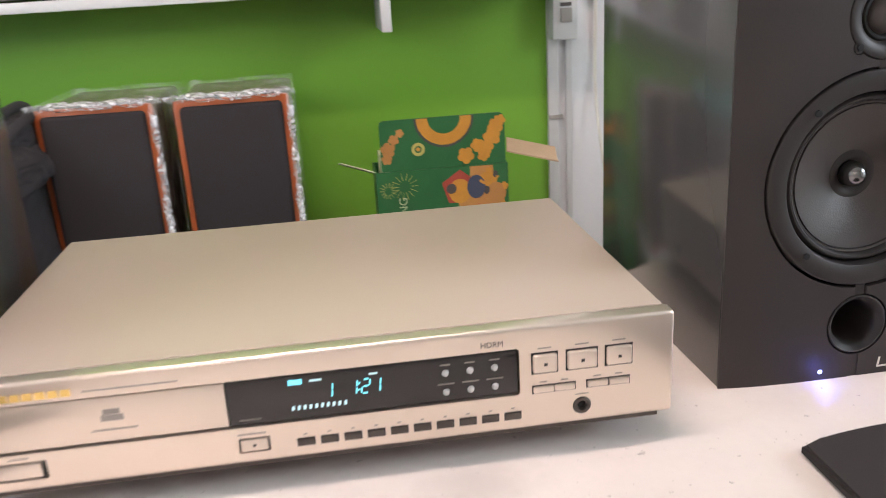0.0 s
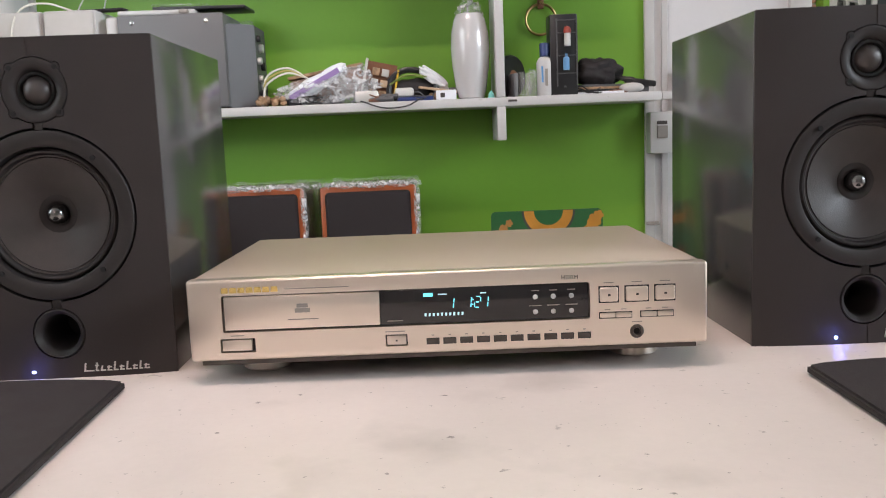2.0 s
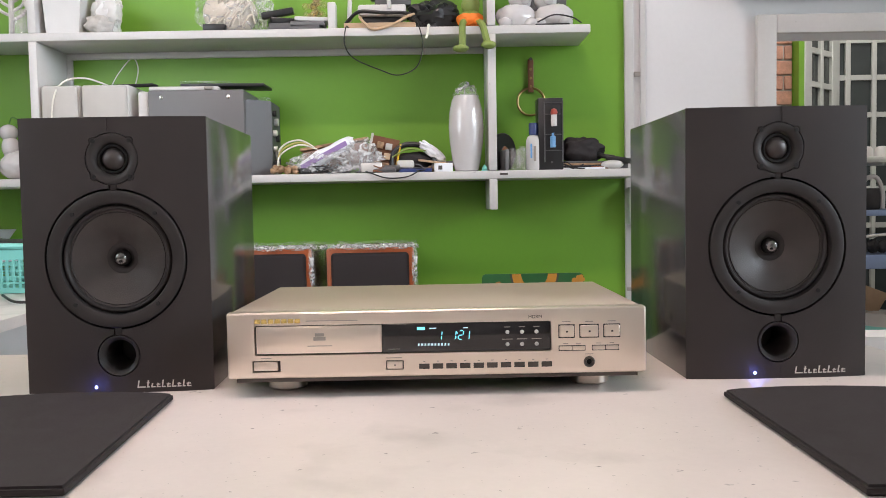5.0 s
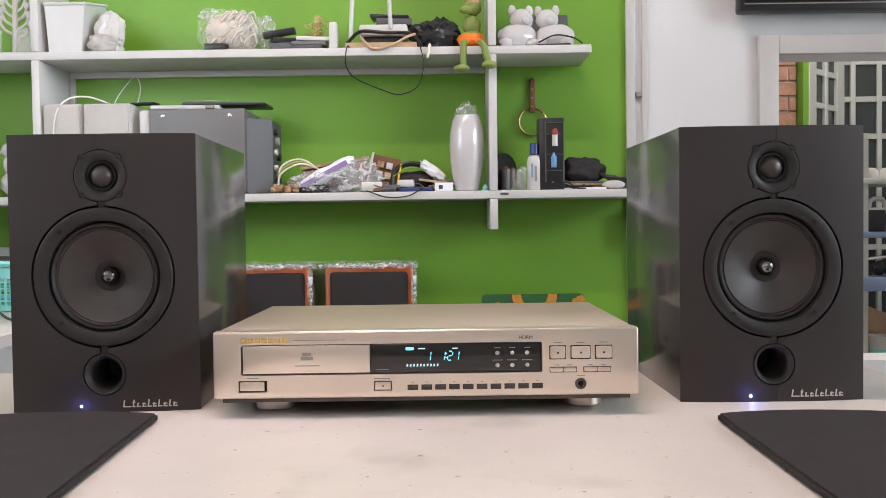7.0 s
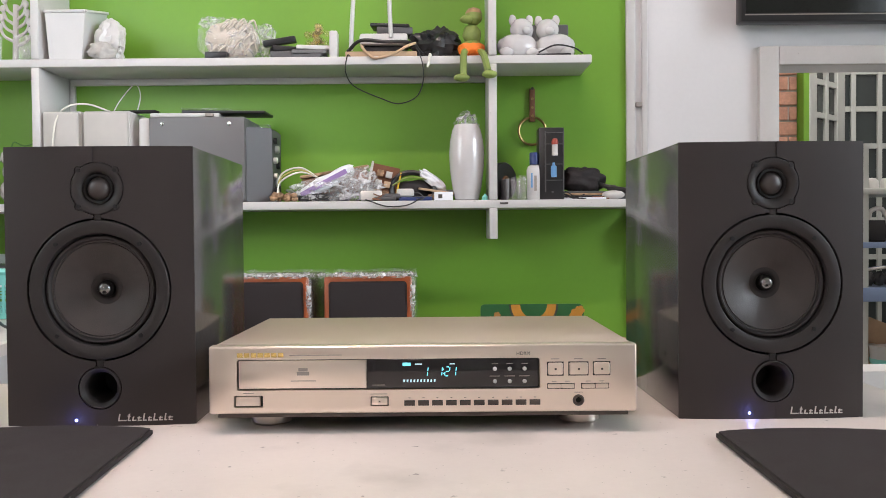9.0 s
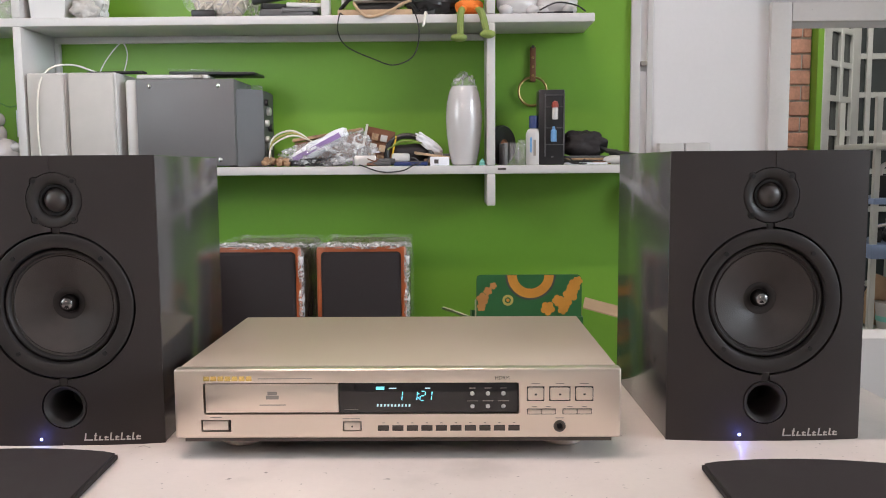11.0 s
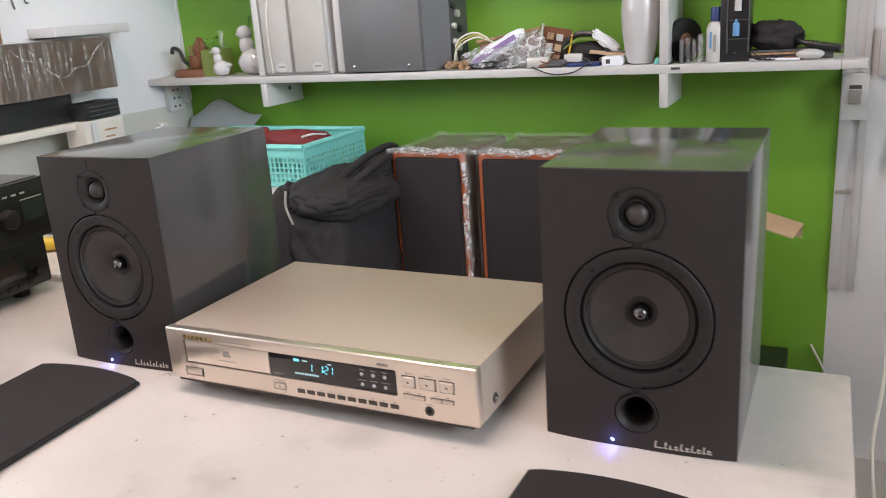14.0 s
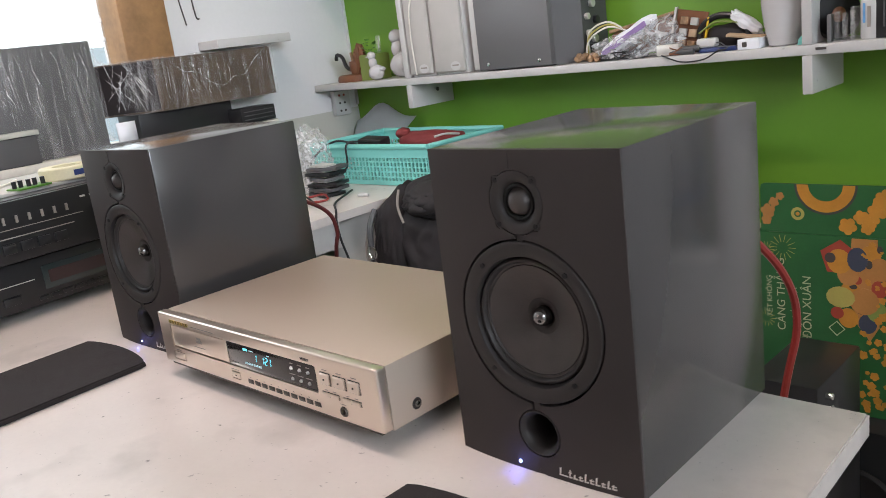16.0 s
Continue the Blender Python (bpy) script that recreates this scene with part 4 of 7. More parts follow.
fs = thing("floor_speaker", (0.2, 1.6, 0), "black floor loudspeaker under the printed box", "loudspeaker")
part("cabinet", box(0.010, 0.412, 1.47, 1.77, 0, 0.316, 0.004), BLACKPL, fs)
part("trim", box(0.345, 0.350, 1.466, 1.470, 0.01, 0.306), GREYINK, fs)
for x in (0.12, 0.28):
    part("driver", lathe([(0.075, 0.012), (0.075, 0.0), (0.068, -0.004), (0.058, 0.0), (0.02, 0.004), (0.0, 0.0)], (x, 1.467, 0.16), "y", 36), RUBBER, fs)
sw = thing("subwoofer", (0.26, 1.30, 0), "black powered speaker box with bright knobs", "loudspeaker")
part("case", box(0.200, 0.308, 1.20, 1.40, 0, 0.515, 0.004), BLACKPL, sw)
part("stripe", box(0.2005, 0.295, 1.1965, 1.2005, 0.478, 0.482), SILVERINK, sw)
for z in (0.470, 0.490, 0.448):
    part("knob", cyl((0.3075, 1.235, z), 0.006, 0.012, "x", 14, 0.001), CHROME, sw, "bright metal knob")

g = thing("gift_box", (0.2, 1.6, 0.316), "open green printed card box with orange flowers", "box")
GX0, GX1, GY = 0.072, 0.325, 1.53
part("front_panel", box(GX0, GX1, GY, GY + 0.003, 0.317, 0.670), BOXGREEN, g)
part("back_panel", box(GX0, GX1, GY + 0.097, GY + 0.100, 0.317, 0.670), BOXGREEN, g)
part("side_panel", box(GX0, GX0 + 0.003, GY + 0.0032, GY + 0.0968, 0.317, 0.670), BOXGREEN, g)
part("side_panel", box(GX1 - 0.003, GX1, GY + 0.0032, GY + 0.0968, 0.317, 0.670), BOXGREEN, g, "green side with yellow flecks")
part("base", box(GX0 + 0.003, GX1 - 0.003, GY + 0.003, GY + 0.097, 0.317, 0.320), CARD, g)
pts = [(GX0 + 0.012, 0.671), (GX1 - 0.004, 0.671), (GX1 - 0.004, 0.757), (GX1 - 0.008, 0.764), (GX1 - 0.014, 0.767), (GX0 + 0.020, 0.767), (GX0 + 0.014, 0.764), (GX0 + 0.012, 0.757)]
fl = part("lid_flap", plate(pts, GY + 0.004, 0.003), BOXGREEN, g, "raised green flap")
part("side_flap", move(box(-0.066, 0, 0, 0.085, 0, 0.002), pose(GX0, GY + 0.006, 0.670, -13, 20, 0)), BOXWHITE, g, "pale flap folded outwards")
rf = move(box(0, 0.100, 0, 0.080, 0, 0.003), pose(GX1, GY + 0.01, 0.688, 8, 14, -10))
part("side_flap", rf, CARD, g, "brown card flap folded outwards")
part("side_flap", move(box(0, 0.060, 0, 0.065, 0, 0.002), pose(GX1 + 0.055, GY + 0.03, 0.676, 10, 22, 6)), CARD, g, "torn brown card flap")
part("insert", box(GX0 + 0.010, GX0 + 0.030, GY + 0.03, GY + 0.07, 0.62, 0.700), BOXWHITE, g, "cream folded leaflet")
FY = GY + 0.0006                                         # print on the front
part("ring_print", ring(0.206, 0.766, 0.031, 0.052, GY + 0.0016, 0.0010, 40, 180, 360), BOXORANGE, fl, "orange half ring")
part("ring_outline", ring(0.206, 0.766, 0.0525, 0.0565, GY + 0.0016, 0.0010, 40, 180, 360), DARKINK, fl)
part("ring_print", ring(0.155, 0.709, 0.0068, 0.0125, GY + 0.0016, 0.0010, 24), BOXYEL, fl, "small yellow ring")
part("ring_print", plate(disc(0.155, 0.709, 0.0038, 14), GY + 0.0016, 0.0010), BOXORANGE, fl)


def flower(cx, cz, r, y, mat_, parent, turn=0.0):
    b = None
    for k in range(5):
        a = turn + k * 2 * math.pi / 5
        b = plate(disc(cx + 0.58 * r * math.cos(a), cz + 0.58 * r * math.sin(a), 0.46 * r, 12), y - 0.00008 * k, 0.0010, b)
    plate(disc(cx, cz, 0.4 * r, 12), y - 0.0005, 0.0010, b)
    part("flower_print", b, mat_, parent)


for cx, cz, r in ((0.245, 0.690, 0.016), (0.268, 0.708, 0.013), (0.284, 0.703, 0.015), (0.296, 0.722, 0.017), (0.303, 0.741, 0.015), (0.312, 0.752, 0.011), (0.279, 0.688, 0.012)):
    flower(cx, cz, r, GY + 0.0016, BOXORANGE, fl, cx * 40)
for cx, cz, r in ((0.098, 0.712, 0.014), (0.110, 0.730, 0.010), (0.122, 0.742, 0.008), (0.095, 0.694, 0.010)):
    flower(cx, cz, r, GY + 0.0016, BOXPINK, fl, cx * 30)
rnd = random.Random(21)
for i in range(46):
    cx, cz = rnd.uniform(0.268, 0.318), rnd.uniform(0.330, 0.66)
    flower(cx, cz, rnd.uniform(0.004, 0.0095), FY - 0.0002 * (i % 4), BOXORANGE, g, i)
part("panel_print", plate([(0.196, 0.640), (0.232, 0.664), (0.262, 0.640), (0.256, 0.598), (0.208, 0.600)], FY, 0.0010), BOXRED, g, "red printed shape")
part("panel_print", plate([(0.252, 0.668), (0.296, 0.668), (0.300, 0.50), (0.284, 0.47), (0.262, 0.50), (0.246, 0.58)], FY + 0.0002, 0.0009), BOXPINK, g, "salmon printed shape")
for cx, cz, r, m_, s_ in ((0.230, 0.622, 0.022, BOXORANGE, 1.1), (0.246, 0.600, 0.020, BOXPINK, 1.2), (0.262, 0.628, 0.018, BOXBLUE, 1.3), (0.285, 0.640, 0.018, BOXORANGE, 0.9), (0.300, 0.612, 0.020, BOXPINK, 1.1),
                         (0.232, 0.552, 0.026, BOXYEL, 0.8), (0.250, 0.560, 0.020, BOXORANGE, 1.2), (0.274, 0.548, 0.026, BOXPINK, 1.0), (0.226, 0.520, 0.012, BOXRED, 1.0), (0.246, 0.512, 0.018, BOXORANGE, 1.1),
                         (0.280, 0.505, 0.016, BOXBLUE, 1.2), (0.300, 0.575, 0.014, BOXRED, 1.2), (0.296, 0.530, 0.018, OLIVE, 1.1), (0.262, 0.588, 0.008, BOXRED, 1.0), (0.214, 0.628, 0.010, DARKINK, 1.0),
                         (0.255, 0.575, 0.007, DARKINK, 0.7), (0.282, 0.62, 0.006, DARKINK, 1.4), (0.30, 0.65, 0.005, DARKINK, 1.4), (0.268, 0.528, 0.007, DARKINK, 0.8), (0.305, 0.595, 0.006, DARKINK, 1.2), (0.24, 0.634, 0.005, DARKINK, 0.7)):
    part("patch_print", plate(disc(cx, cz, r, 14, s_, cx * 9), FY - 0.0004 - 0.00004 * (cz * 100 % 7), 0.0010), m_, g)
part("square_print", ring(0.225, 0.488, 0.013, 0.0155, FY - 0.0004, 0.001, 4), BOXWHITE, g)
part("ground_print", plate([(0.078, 0.425), (0.12, 0.440), (0.17, 0.432), (0.24, 0.40), (0.24, 0.330), (0.078, 0.330)], FY + 0.0003, 0.0008), OLIVE, g)
for cx, cz, r in ((0.125, 0.640, 0.026), (0.093, 0.634, 0.016), (0.090, 0.49, 0.018)):
    b = None
    for k in range(14):
        a = 2 * math.pi * k / 14
        c_, s_ = math.cos(a), math.sin(a)
        p = [(cx + r * 0.45 * c_ - 0.0005 * s_, cz + r * 0.45 * s_ + 0.0005 * c_), (cx + r * c_ - 0.0005 * s_, cz + r * s_ + 0.0005 * c_), (cx + r * c_ + 0.0005 * s_, cz + r * s_ - 0.0005 * c_), (cx + r * 0.45 * c_ + 0.0005 * s_, cz + r * 0.45 * s_ - 0.0005 * c_)]
        b = plate(p, FY, 0.0008, b)
    part("firework_print", b, BOXYEL, g)
for txt, x, z, size in (("TẾT KHÔNG", 0.098, 0.538, 0.0150), ("CÀNG THẲNG", 0.121, 0.544, 0.0225), ("GIẢI NHIỆT", 0.147, 0.529, 0.0135), ("ĐÓN XUÂN", 0.171, 0.523, 0.0235)):
    part("lettering", words(txt, size, (x, GY - 0.0010, z), (90, -90, 0)), BOXWHITE, g, "cream lettering running upwards")
bx = None
rnd = random.Random(3)
for i in range(40):
    y, z = rnd.uniform(GY + 0.01, GY + 0.09), rnd.uniform(0.33, 0.66)
    bx = box(GX1 - 0.0002, GX1 + 0.0008, y, y + 0.004, z, z + rnd.uniform(0.01, 0.05), bm=bx)
tagged(part("fleck_print", bx, BOXYEL, g), kind="stuff")

# ---- cables behind the loudspeakers ----
def cable(label, pts, r, m_, n=10):
    w_ = thing("cable", pts[0], label, "cable")
    part("cord", tube(pts, r, n, 8), m_, w_)
    return w_


cable("thick red speaker cable bowing down behind a loudspeaker", [(0.36, 0.722, 0.93), (0.372, 0.80, 0.885), (0.400, 0.85, 0.82), (0.411, 0.86, 0.76), (0.400, 0.85, 0.68), (0.37, 0.85, 0.50), (0.35, 0.84, 0.10), (0.34, 0.84, 0.006)], 0.0045, REDCABLE)
cable("dark red power cable hanging behind a loudspeaker", [(-0.40, 0.715, 0.90), (-0.432, 0.80, 0.882), (-0.402, 0.85, 0.850), (-0.388, 0.86, 0.81), (-0.391, 0.85, 0.74), (-0.40, 0.84, 0.40), (-0.42, 0.86, 0.006)], 0.0036, DARKREDCABLE)
cable("thin black cable hanging off the side table", [(-0.93, 1.35, 0.757), (-0.84, 1.22, 0.757), (-0.757, 1.152, 0.756), (-0.742, 1.140, 0.70), (-0.70, 1.15, 0.50), (-0.69, 1.14, 0.005)], 0.0028, BLACKCABLE)

# ---- side table in the corner and what lies on it ----
t = thing("side_table", (-1.1, 1.5, 0), "white corner table with a plain side panel", "table")
part("tabletop", prism([(WX + 0.006, 0.718), (-0.735, 0.718), (-0.755, 1.165), (-0.785, WY - 0.002), (WX + 0.006, WY - 0.002)], TZ - 0.020, TZ, 0.002), TABLEW, t)
part("front_rail", box(-0.785, -0.770, 0.735, 1.166, TZ - 0.085, TZ - 0.0205), SHELFW, t)
part("side_panel", box(-0.805, -0.787, 1.168, WY - 0.01, 0, TZ - 0.0205), CREAM, t, "cream side panel")
part("leg", box(-0.83, -0.79, 0.73, 0.77, 0, TZ - 0.0205), SHELFW, t)
part("leg", box(WX + 0.02, WX + 0.06, 0.73, 0.77, 0, TZ - 0.0205), SHELFW, t)


def basket():
    k = thing("plastic_basket", (-0.94, 1.6, TZ), "turquoise perforated plastic basket holding odds and ends", "basket")
    x0, x1, y0, y1, z0, z1 = -1.20, -0.72, 1.44, 1.735, TZ + 0.002, 0.855
    b = box(x0 + 0.02, x1 - 0.02, y0 + 0.02, y1 - 0.02, z0, z0 + 0.004)
    part("bottom", b, TEAL, k)

    def wall_(a, c):
        """One side: bars crossing, with square holes between."""
        (ax, ay), (cx, cy) = a, c
        d = Vector((cx - ax, cy - ay, 0))
        ln = d.length
        ang = math.degrees(math.atan2(d.y, d.x))
        n = int(ln / 0.0135)
        w = box(0, ln, -0.0015, 0.0015, 0, 0.012)
        box(0, ln, -0.0015, 0.0015, 0.074, z1 - z0 - 0.006, bm=w)
        for i in range(5):
            z = 0.012 + 0.0135 * i
            box(0, ln, -0.001, 0.001, z + 0.0085, z + 0.0125, bm=w)
        for i in range(n + 1):
            x = min(ln - 0.005, i * ln / n)
            box(x, x + 0.0055, -0.0013, 0.0013, 0.010, 0.076, bm=w)
        return move(w, pose(ax, ay, z0, 0, 0, ang))

    q = [(x0, y0), (x1, y0), (x1, y1), (x0, y1)]
    for a, c in zip(q, q[1:] + q[:1]):
        tagged(part("side", wall_(a, c), TEAL, k), kind="")
    for a, c in zip(q, q[1:] + q[:1]):
        part("rim", tube([(a[0], a[1], z1), ((a[0] + c[0]) / 2, (a[1] + c[1]) / 2, z1), (c[0], c[1], z1)], 0.0075, 4, 8), TEAL, k)


basket()
k = thing("cloth_pouch", (-0.86, 1.58, TZ + 0.05), "dark red zipped cloth pouch in the basket", "pouch")
part("pouch", blob((-0.860, 1.60, 0.836), (0.110, 0.052, 0.036), 0.18, 5, 7, 4, 0.2), RED, k)
part("tab", blob((-0.955, 1.585, 0.868), (0.022, 0.020, 0.014), 0.2, 5, 3, 3), RED, k)
part("zip", tube([(-0.80, 1.55, 0.862), (-0.77, 1.56, 0.868), (-0.755, 1.60, 0.862)], 0.003, 6, 6), SILVERINK, k)
k = thing("power_adapter", (-1.01, 1.50, TZ + 0.06), "black power adapter in the basket with its cord", "power adapter")
part("case", move(box(-0.040, 0.040, -0.025, 0.025, 0, 0.042, 0.005), pose(-1.01, 1.52, 0.826, 6, 4, 12)), BLACKPL, k)
part("cord", tube([(-1.05, 1.50, 0.85), (-1.10, 1.45, 0.868), (-1.15, 1.40, 0.82), (-1.09, 1.36, 0.765), (-1.02, 1.35, 0.758)], 0.003), BLACKCABLE, k)
part("cord", tube([(-1.00, 1.49, 0.86), (-1.02, 1.430, 0.865), (-1.03, 1.425, 0.80), (-1.06, 1.38, 0.757)], 0.003), BLACKCABLE, k)
k = thing("loose_paper", (-0.98, 1.65, TZ + 0.08), "pale brochure sheets lying in the basket", "paper")
part("sheets", move(box(-0.09, 0.09, -0.05, 0.05, 0, 0.006, 0.001), pose(-1.06, 1.64, 0.815, 4, -6, 10)), PAPER, k)
k = thing("foam_sheet", (-1.28, 1.82, TZ), "bluish white foam sheet bent against the wall", "packing foam")
b = bmesh.new()
rows = []
for i in range(15):
    u = i / 14
    x = -1.415 + 0.285 * u
    top = 0.870 + 0.055 * math.exp(-((u - 0.38) / 0.26) ** 2) + 0.016 * u
    bot = 0.752 if u < 0.35 else 0.752 + 0.095 * (u - 0.35) / 0.65
    y = 1.760 + 0.02 * math.sin(3 * u)
    rows.append([b.verts.new((x, y - 0.010 + 0.065 * w_ / 5, bot + (top - bot) * w_ / 5)) for w_ in range(6)])
for p, q in zip(rows, rows[1:]):
    for w_ in range(5):
        b.faces.new((p[w_], q[w_], q[w_ + 1], p[w_ + 1]))
bmesh.ops.solidify(b, geom=b.faces[:], thickness=0.004)
part("sheet", b, PAPER, k)
k = thing("plastic_bag", (-1.06, 1.33, TZ), "crumpled clear plastic bag standing on the side table", "plastic bag")
part("bag", crumple(blob((-1.065, 1.330, 0.832), (0.055, 0.050, 0.082), 0.35, 7, 2, 4, 0.2), 0.008, 30, 4), BAGFILM, k)
k = thing("circuit_boards", (-0.98, 1.32, TZ), "untidy stack of dark circuit boards and drives", "circuit board")
for i in range(6):
    part("board", move(box(-0.045, 0.045, -0.032, 0.032, 0, 0.009, 0.001), pose(-0.985 + 0.006 * (i % 3), 1.31 + 0.004 * (i % 2), TZ + 0.001 + 0.0135 * i, 0, 0, 15 * (i % 3) - 10)), (BLACKPL, DGREYPL, BLACKPL, GREYPL)[i % 4], k)
    part("spacer", move(box(-0.03, 0.03, -0.02, 0.02, 0.009, 0.0135), pose(-0.985, 1.31, TZ + 0.001 + 0.0135 * i)), SILVERINK, k)
k = thing("ribbon_lead", (-0.93, 1.27, TZ), "tangle of red and black leads", "cable")
part("lead", tube([(-1.00, 1.255, TZ + 0.004), (-0.95, 1.27, TZ + 0.012), (-0.91, 1.25, TZ + 0.005), (-0.93, 1.22, TZ + 0.004), (-0.99, 1.22, TZ + 0.01)], 0.003), REDCABLE, k)
part("lead", tube([(-1.02, 1.24, TZ + 0.004), (-0.97, 1.225, TZ + 0.016), (-0.92, 1.215, TZ + 0.004)], 0.0025), BLACKCABLE, k)
k = thing("pen_cap", (-0.86, 1.29, TZ), "small white plastic cap", "cap")
part("cap", move(cyl((0, 0, 0), 0.005, 0.03, "x", 12, 0.001), pose(-0.86, 1.31, TZ + 0.005, 0, 0, 20)), WHITEPL, k)
j = thing("carton", (-1.30, 1.33, TZ), "worn beige carton with a flat black tray on top", "box")
part("body", crumple(sheet_box(-1.340, -1.268, 1.262, 1.392, TZ + 0.001, 0.946, 5), 0.003, 22, 6), SILLCREAM, j, "creased beige card")
part("tray", move(box(-0.036, 0.030, -0.062, 0.062, 0, 0.042, 0.002), pose(-1.295, 1.328, 0.949, 0, 0, 6)), BLACKPL, j, "flat black plastic tray")
for i in range(3):
    part("groove", move(box(0.0295, 0.0315, -0.052, 0.054, 0.008 + 0.011 * i, 0.0105 + 0.011 * i), pose(-1.295, 1.328, 0.949, 0, 0, 6)), DGREYPL, j)
part("tape_strip", move(box(-0.0015, 0.0015, -0.010, 0.010, 0, 0.17), pose(-1.262, 1.290, TZ + 0.02, 0, 0, 4)), WHITEPL, j, "white tape")
for i in range(4):
    part("print_bar", box(-1.2665, -1.2635, 1.325, 1.325 + 0.03 + 0.008 * (i % 2), 0.86 + 0.018 * i, 0.864 + 0.018 * i), BEANS, j)
k = thing("plastic_bag", (-1.26, 1.26, TZ), "clear plastic bag with something blue inside", "plastic bag")
part("bag", crumple(blob((-1.255, 1.275, 0.806), (0.105, 0.060, 0.062), 0.35, 6, 8, 4), 0.008, 26, 2), BAGFILM, k)
part("contents", blob((-1.245, 1.285, 0.785), (0.070, 0.040, 0.034), 0.3, 5, 5, 3), SKYBLUE, k, "light blue contents")

# ---- things on the far end of the main table ----
k = thing("screwdriver", (-0.90, 0.85, TZ), "screwdriver with a thick yellow handle", "screwdriver")
sm = pose(-0.965, 0.815, TZ + 0.0155, 0, 0, 32)
part("handle", move(lathe([(0, 0), (0.012, 0.002), (0.015, 0.02), (0.013, 0.09), (0.014, 0.125), (0.007, 0.135), (0, 0.135)], (0, 0, 0), "x", 16), sm), YELLOW, k, "yellow plastic handle")
part("shaft", move(cyl((0.135, 0, 0), 0.0035, 0.09, "x", 10), sm), CHROME, k)
rnd = random.Random(12)
for i in range(9):
    k = thing("offcut", (-1.0 + 0.02 * i, 1.0, TZ), ("strip of grey plastic offcut on the side table", "thin pale wooden strip on the side table", "dark metal bracket on the side table")[i % 3], "offcut")
    part("strip", move(box(-0.06, 0.06, -0.012, 0.012, 0, 0.006, 0.001), pose(-1.02 + 0.022 * i, 0.95 + 0.028 * (i % 4), TZ + 0.001 + 0.0065 * (i % 4), 0, 0, rnd.uniform(-40, 60))), (GREYPL, CREAM, BLACKPL)[i % 3], k)
cable("thin cream lead hanging off the side table", [(-0.90, 0.95, TZ + 0.0028), (-0.82, 0.92, TZ + 0.003), (-0.76, 0.895, TZ + 0.0028), (-0.738, 0.885, TZ - 0.02), (-0.735, 0.88, TZ - 0.10), (-0.735, 0.885, TZ - 0.35)], 0.003, WHITECABLE)


k = thing("coiled_cable", (-1.12, 0.98, TZ), "loose coil of white cable on the side table", "cable")
for i in range(4):
    part("turn", tube([(-1.10 + (0.060 + 0.004 * i) * math.cos(a * math.pi / 6 + i), 1.00 + (0.050 + 0.003 * i) * math.sin(a * math.pi / 6 + i), TZ + 0.006 + 0.007 * i) for a in range(13)], 0.005, 3, 8), WHITECABLE, k)
k = thing("paper_stack", (-0.985, 1.10, TZ), "slumped stack of cream papers and card on the side table", "paper stack")
rnd = random.Random(17)
for i in range(7):
    sh = sheet_box(-0.085, 0.085, -0.055, 0.055, 0, 0.0036, 6)
    for v in sh.verts:
        v.co.z += 0.010 * (v.co.x / 0.085) ** 2 * (0.3 if i < 3 else -0.35) + 0.0025 * noise.noise(v.co * 22 + Vector((i, 0, 0)))
    part("sheet", move(sh, pose(-0.985 + rnd.uniform(-0.008, 0.008), 1.110, TZ + 0.006 + 0.0052 * i, 0, 0, rnd.uniform(-12, 10))), (CREAM, CARD, PAPER, CREAM, CARD, CREAM, PAPER)[i], k)
cable("dark cord trailing off the side table", [(-1.02, 1.03, TZ + 0.004), (-0.95, 1.003, TZ + 0.004), (-0.842, 0.970, TZ + 0.004), (-0.765, 0.912, TZ + 0.003), (-0.728, 0.893, TZ - 0.03), (-0.722, 0.885, TZ - 0.16), (-0.72, 0.88, 0.006)], 0.0035, BLACKCABLE)
cable("grey cord trailing off the side table", [(-0.93, 0.93, TZ + 0.004), (-0.86, 0.905, TZ + 0.004), (-0.808, 0.878, TZ + 0.004), (-0.760, 0.838, TZ + 0.003), (-0.728, 0.820, TZ - 0.03), (-0.722, 0.81, TZ - 0.14), (-0.72, 0.80, 0.006)], 0.0032, GREYPL)
k = thing("folded_leaflets", (-1.18, 1.12, TZ), "few dark and pale leaflets lying flat", "paper")
for i in range(4):
    part("leaflet", move(box(-0.08, 0.08, -0.055, 0.055, 0, 0.004), pose(-1.17 + 0.02 * i, 1.12, TZ + 0.0045 * i + 0.001, 0, 0, 18 * i)), (DGREYPL, PAPER, BEANS, GREYPL)[i], k)


def component(w, h, d, name, label, kind_, foot=0.0):
    u = thing(name, (0, 0, 0), label, kind_)
    part("case", box(0.002, w - 0.002, 0.010, d, 0.008, h, 0.002), BLACKPL, u)
    part("front_panel", box(0, w, 0, 0.0098, 0.006, h + 0.001, 0.002), BLACKPL, u)
    for x in (0.03, w - 0.06):
        for y in (0.03, d - 0.06):
            part("foot", cyl((x + 0.015, y, foot), 0.014, 0.0078 - foot), RUBBER, u)
    return u


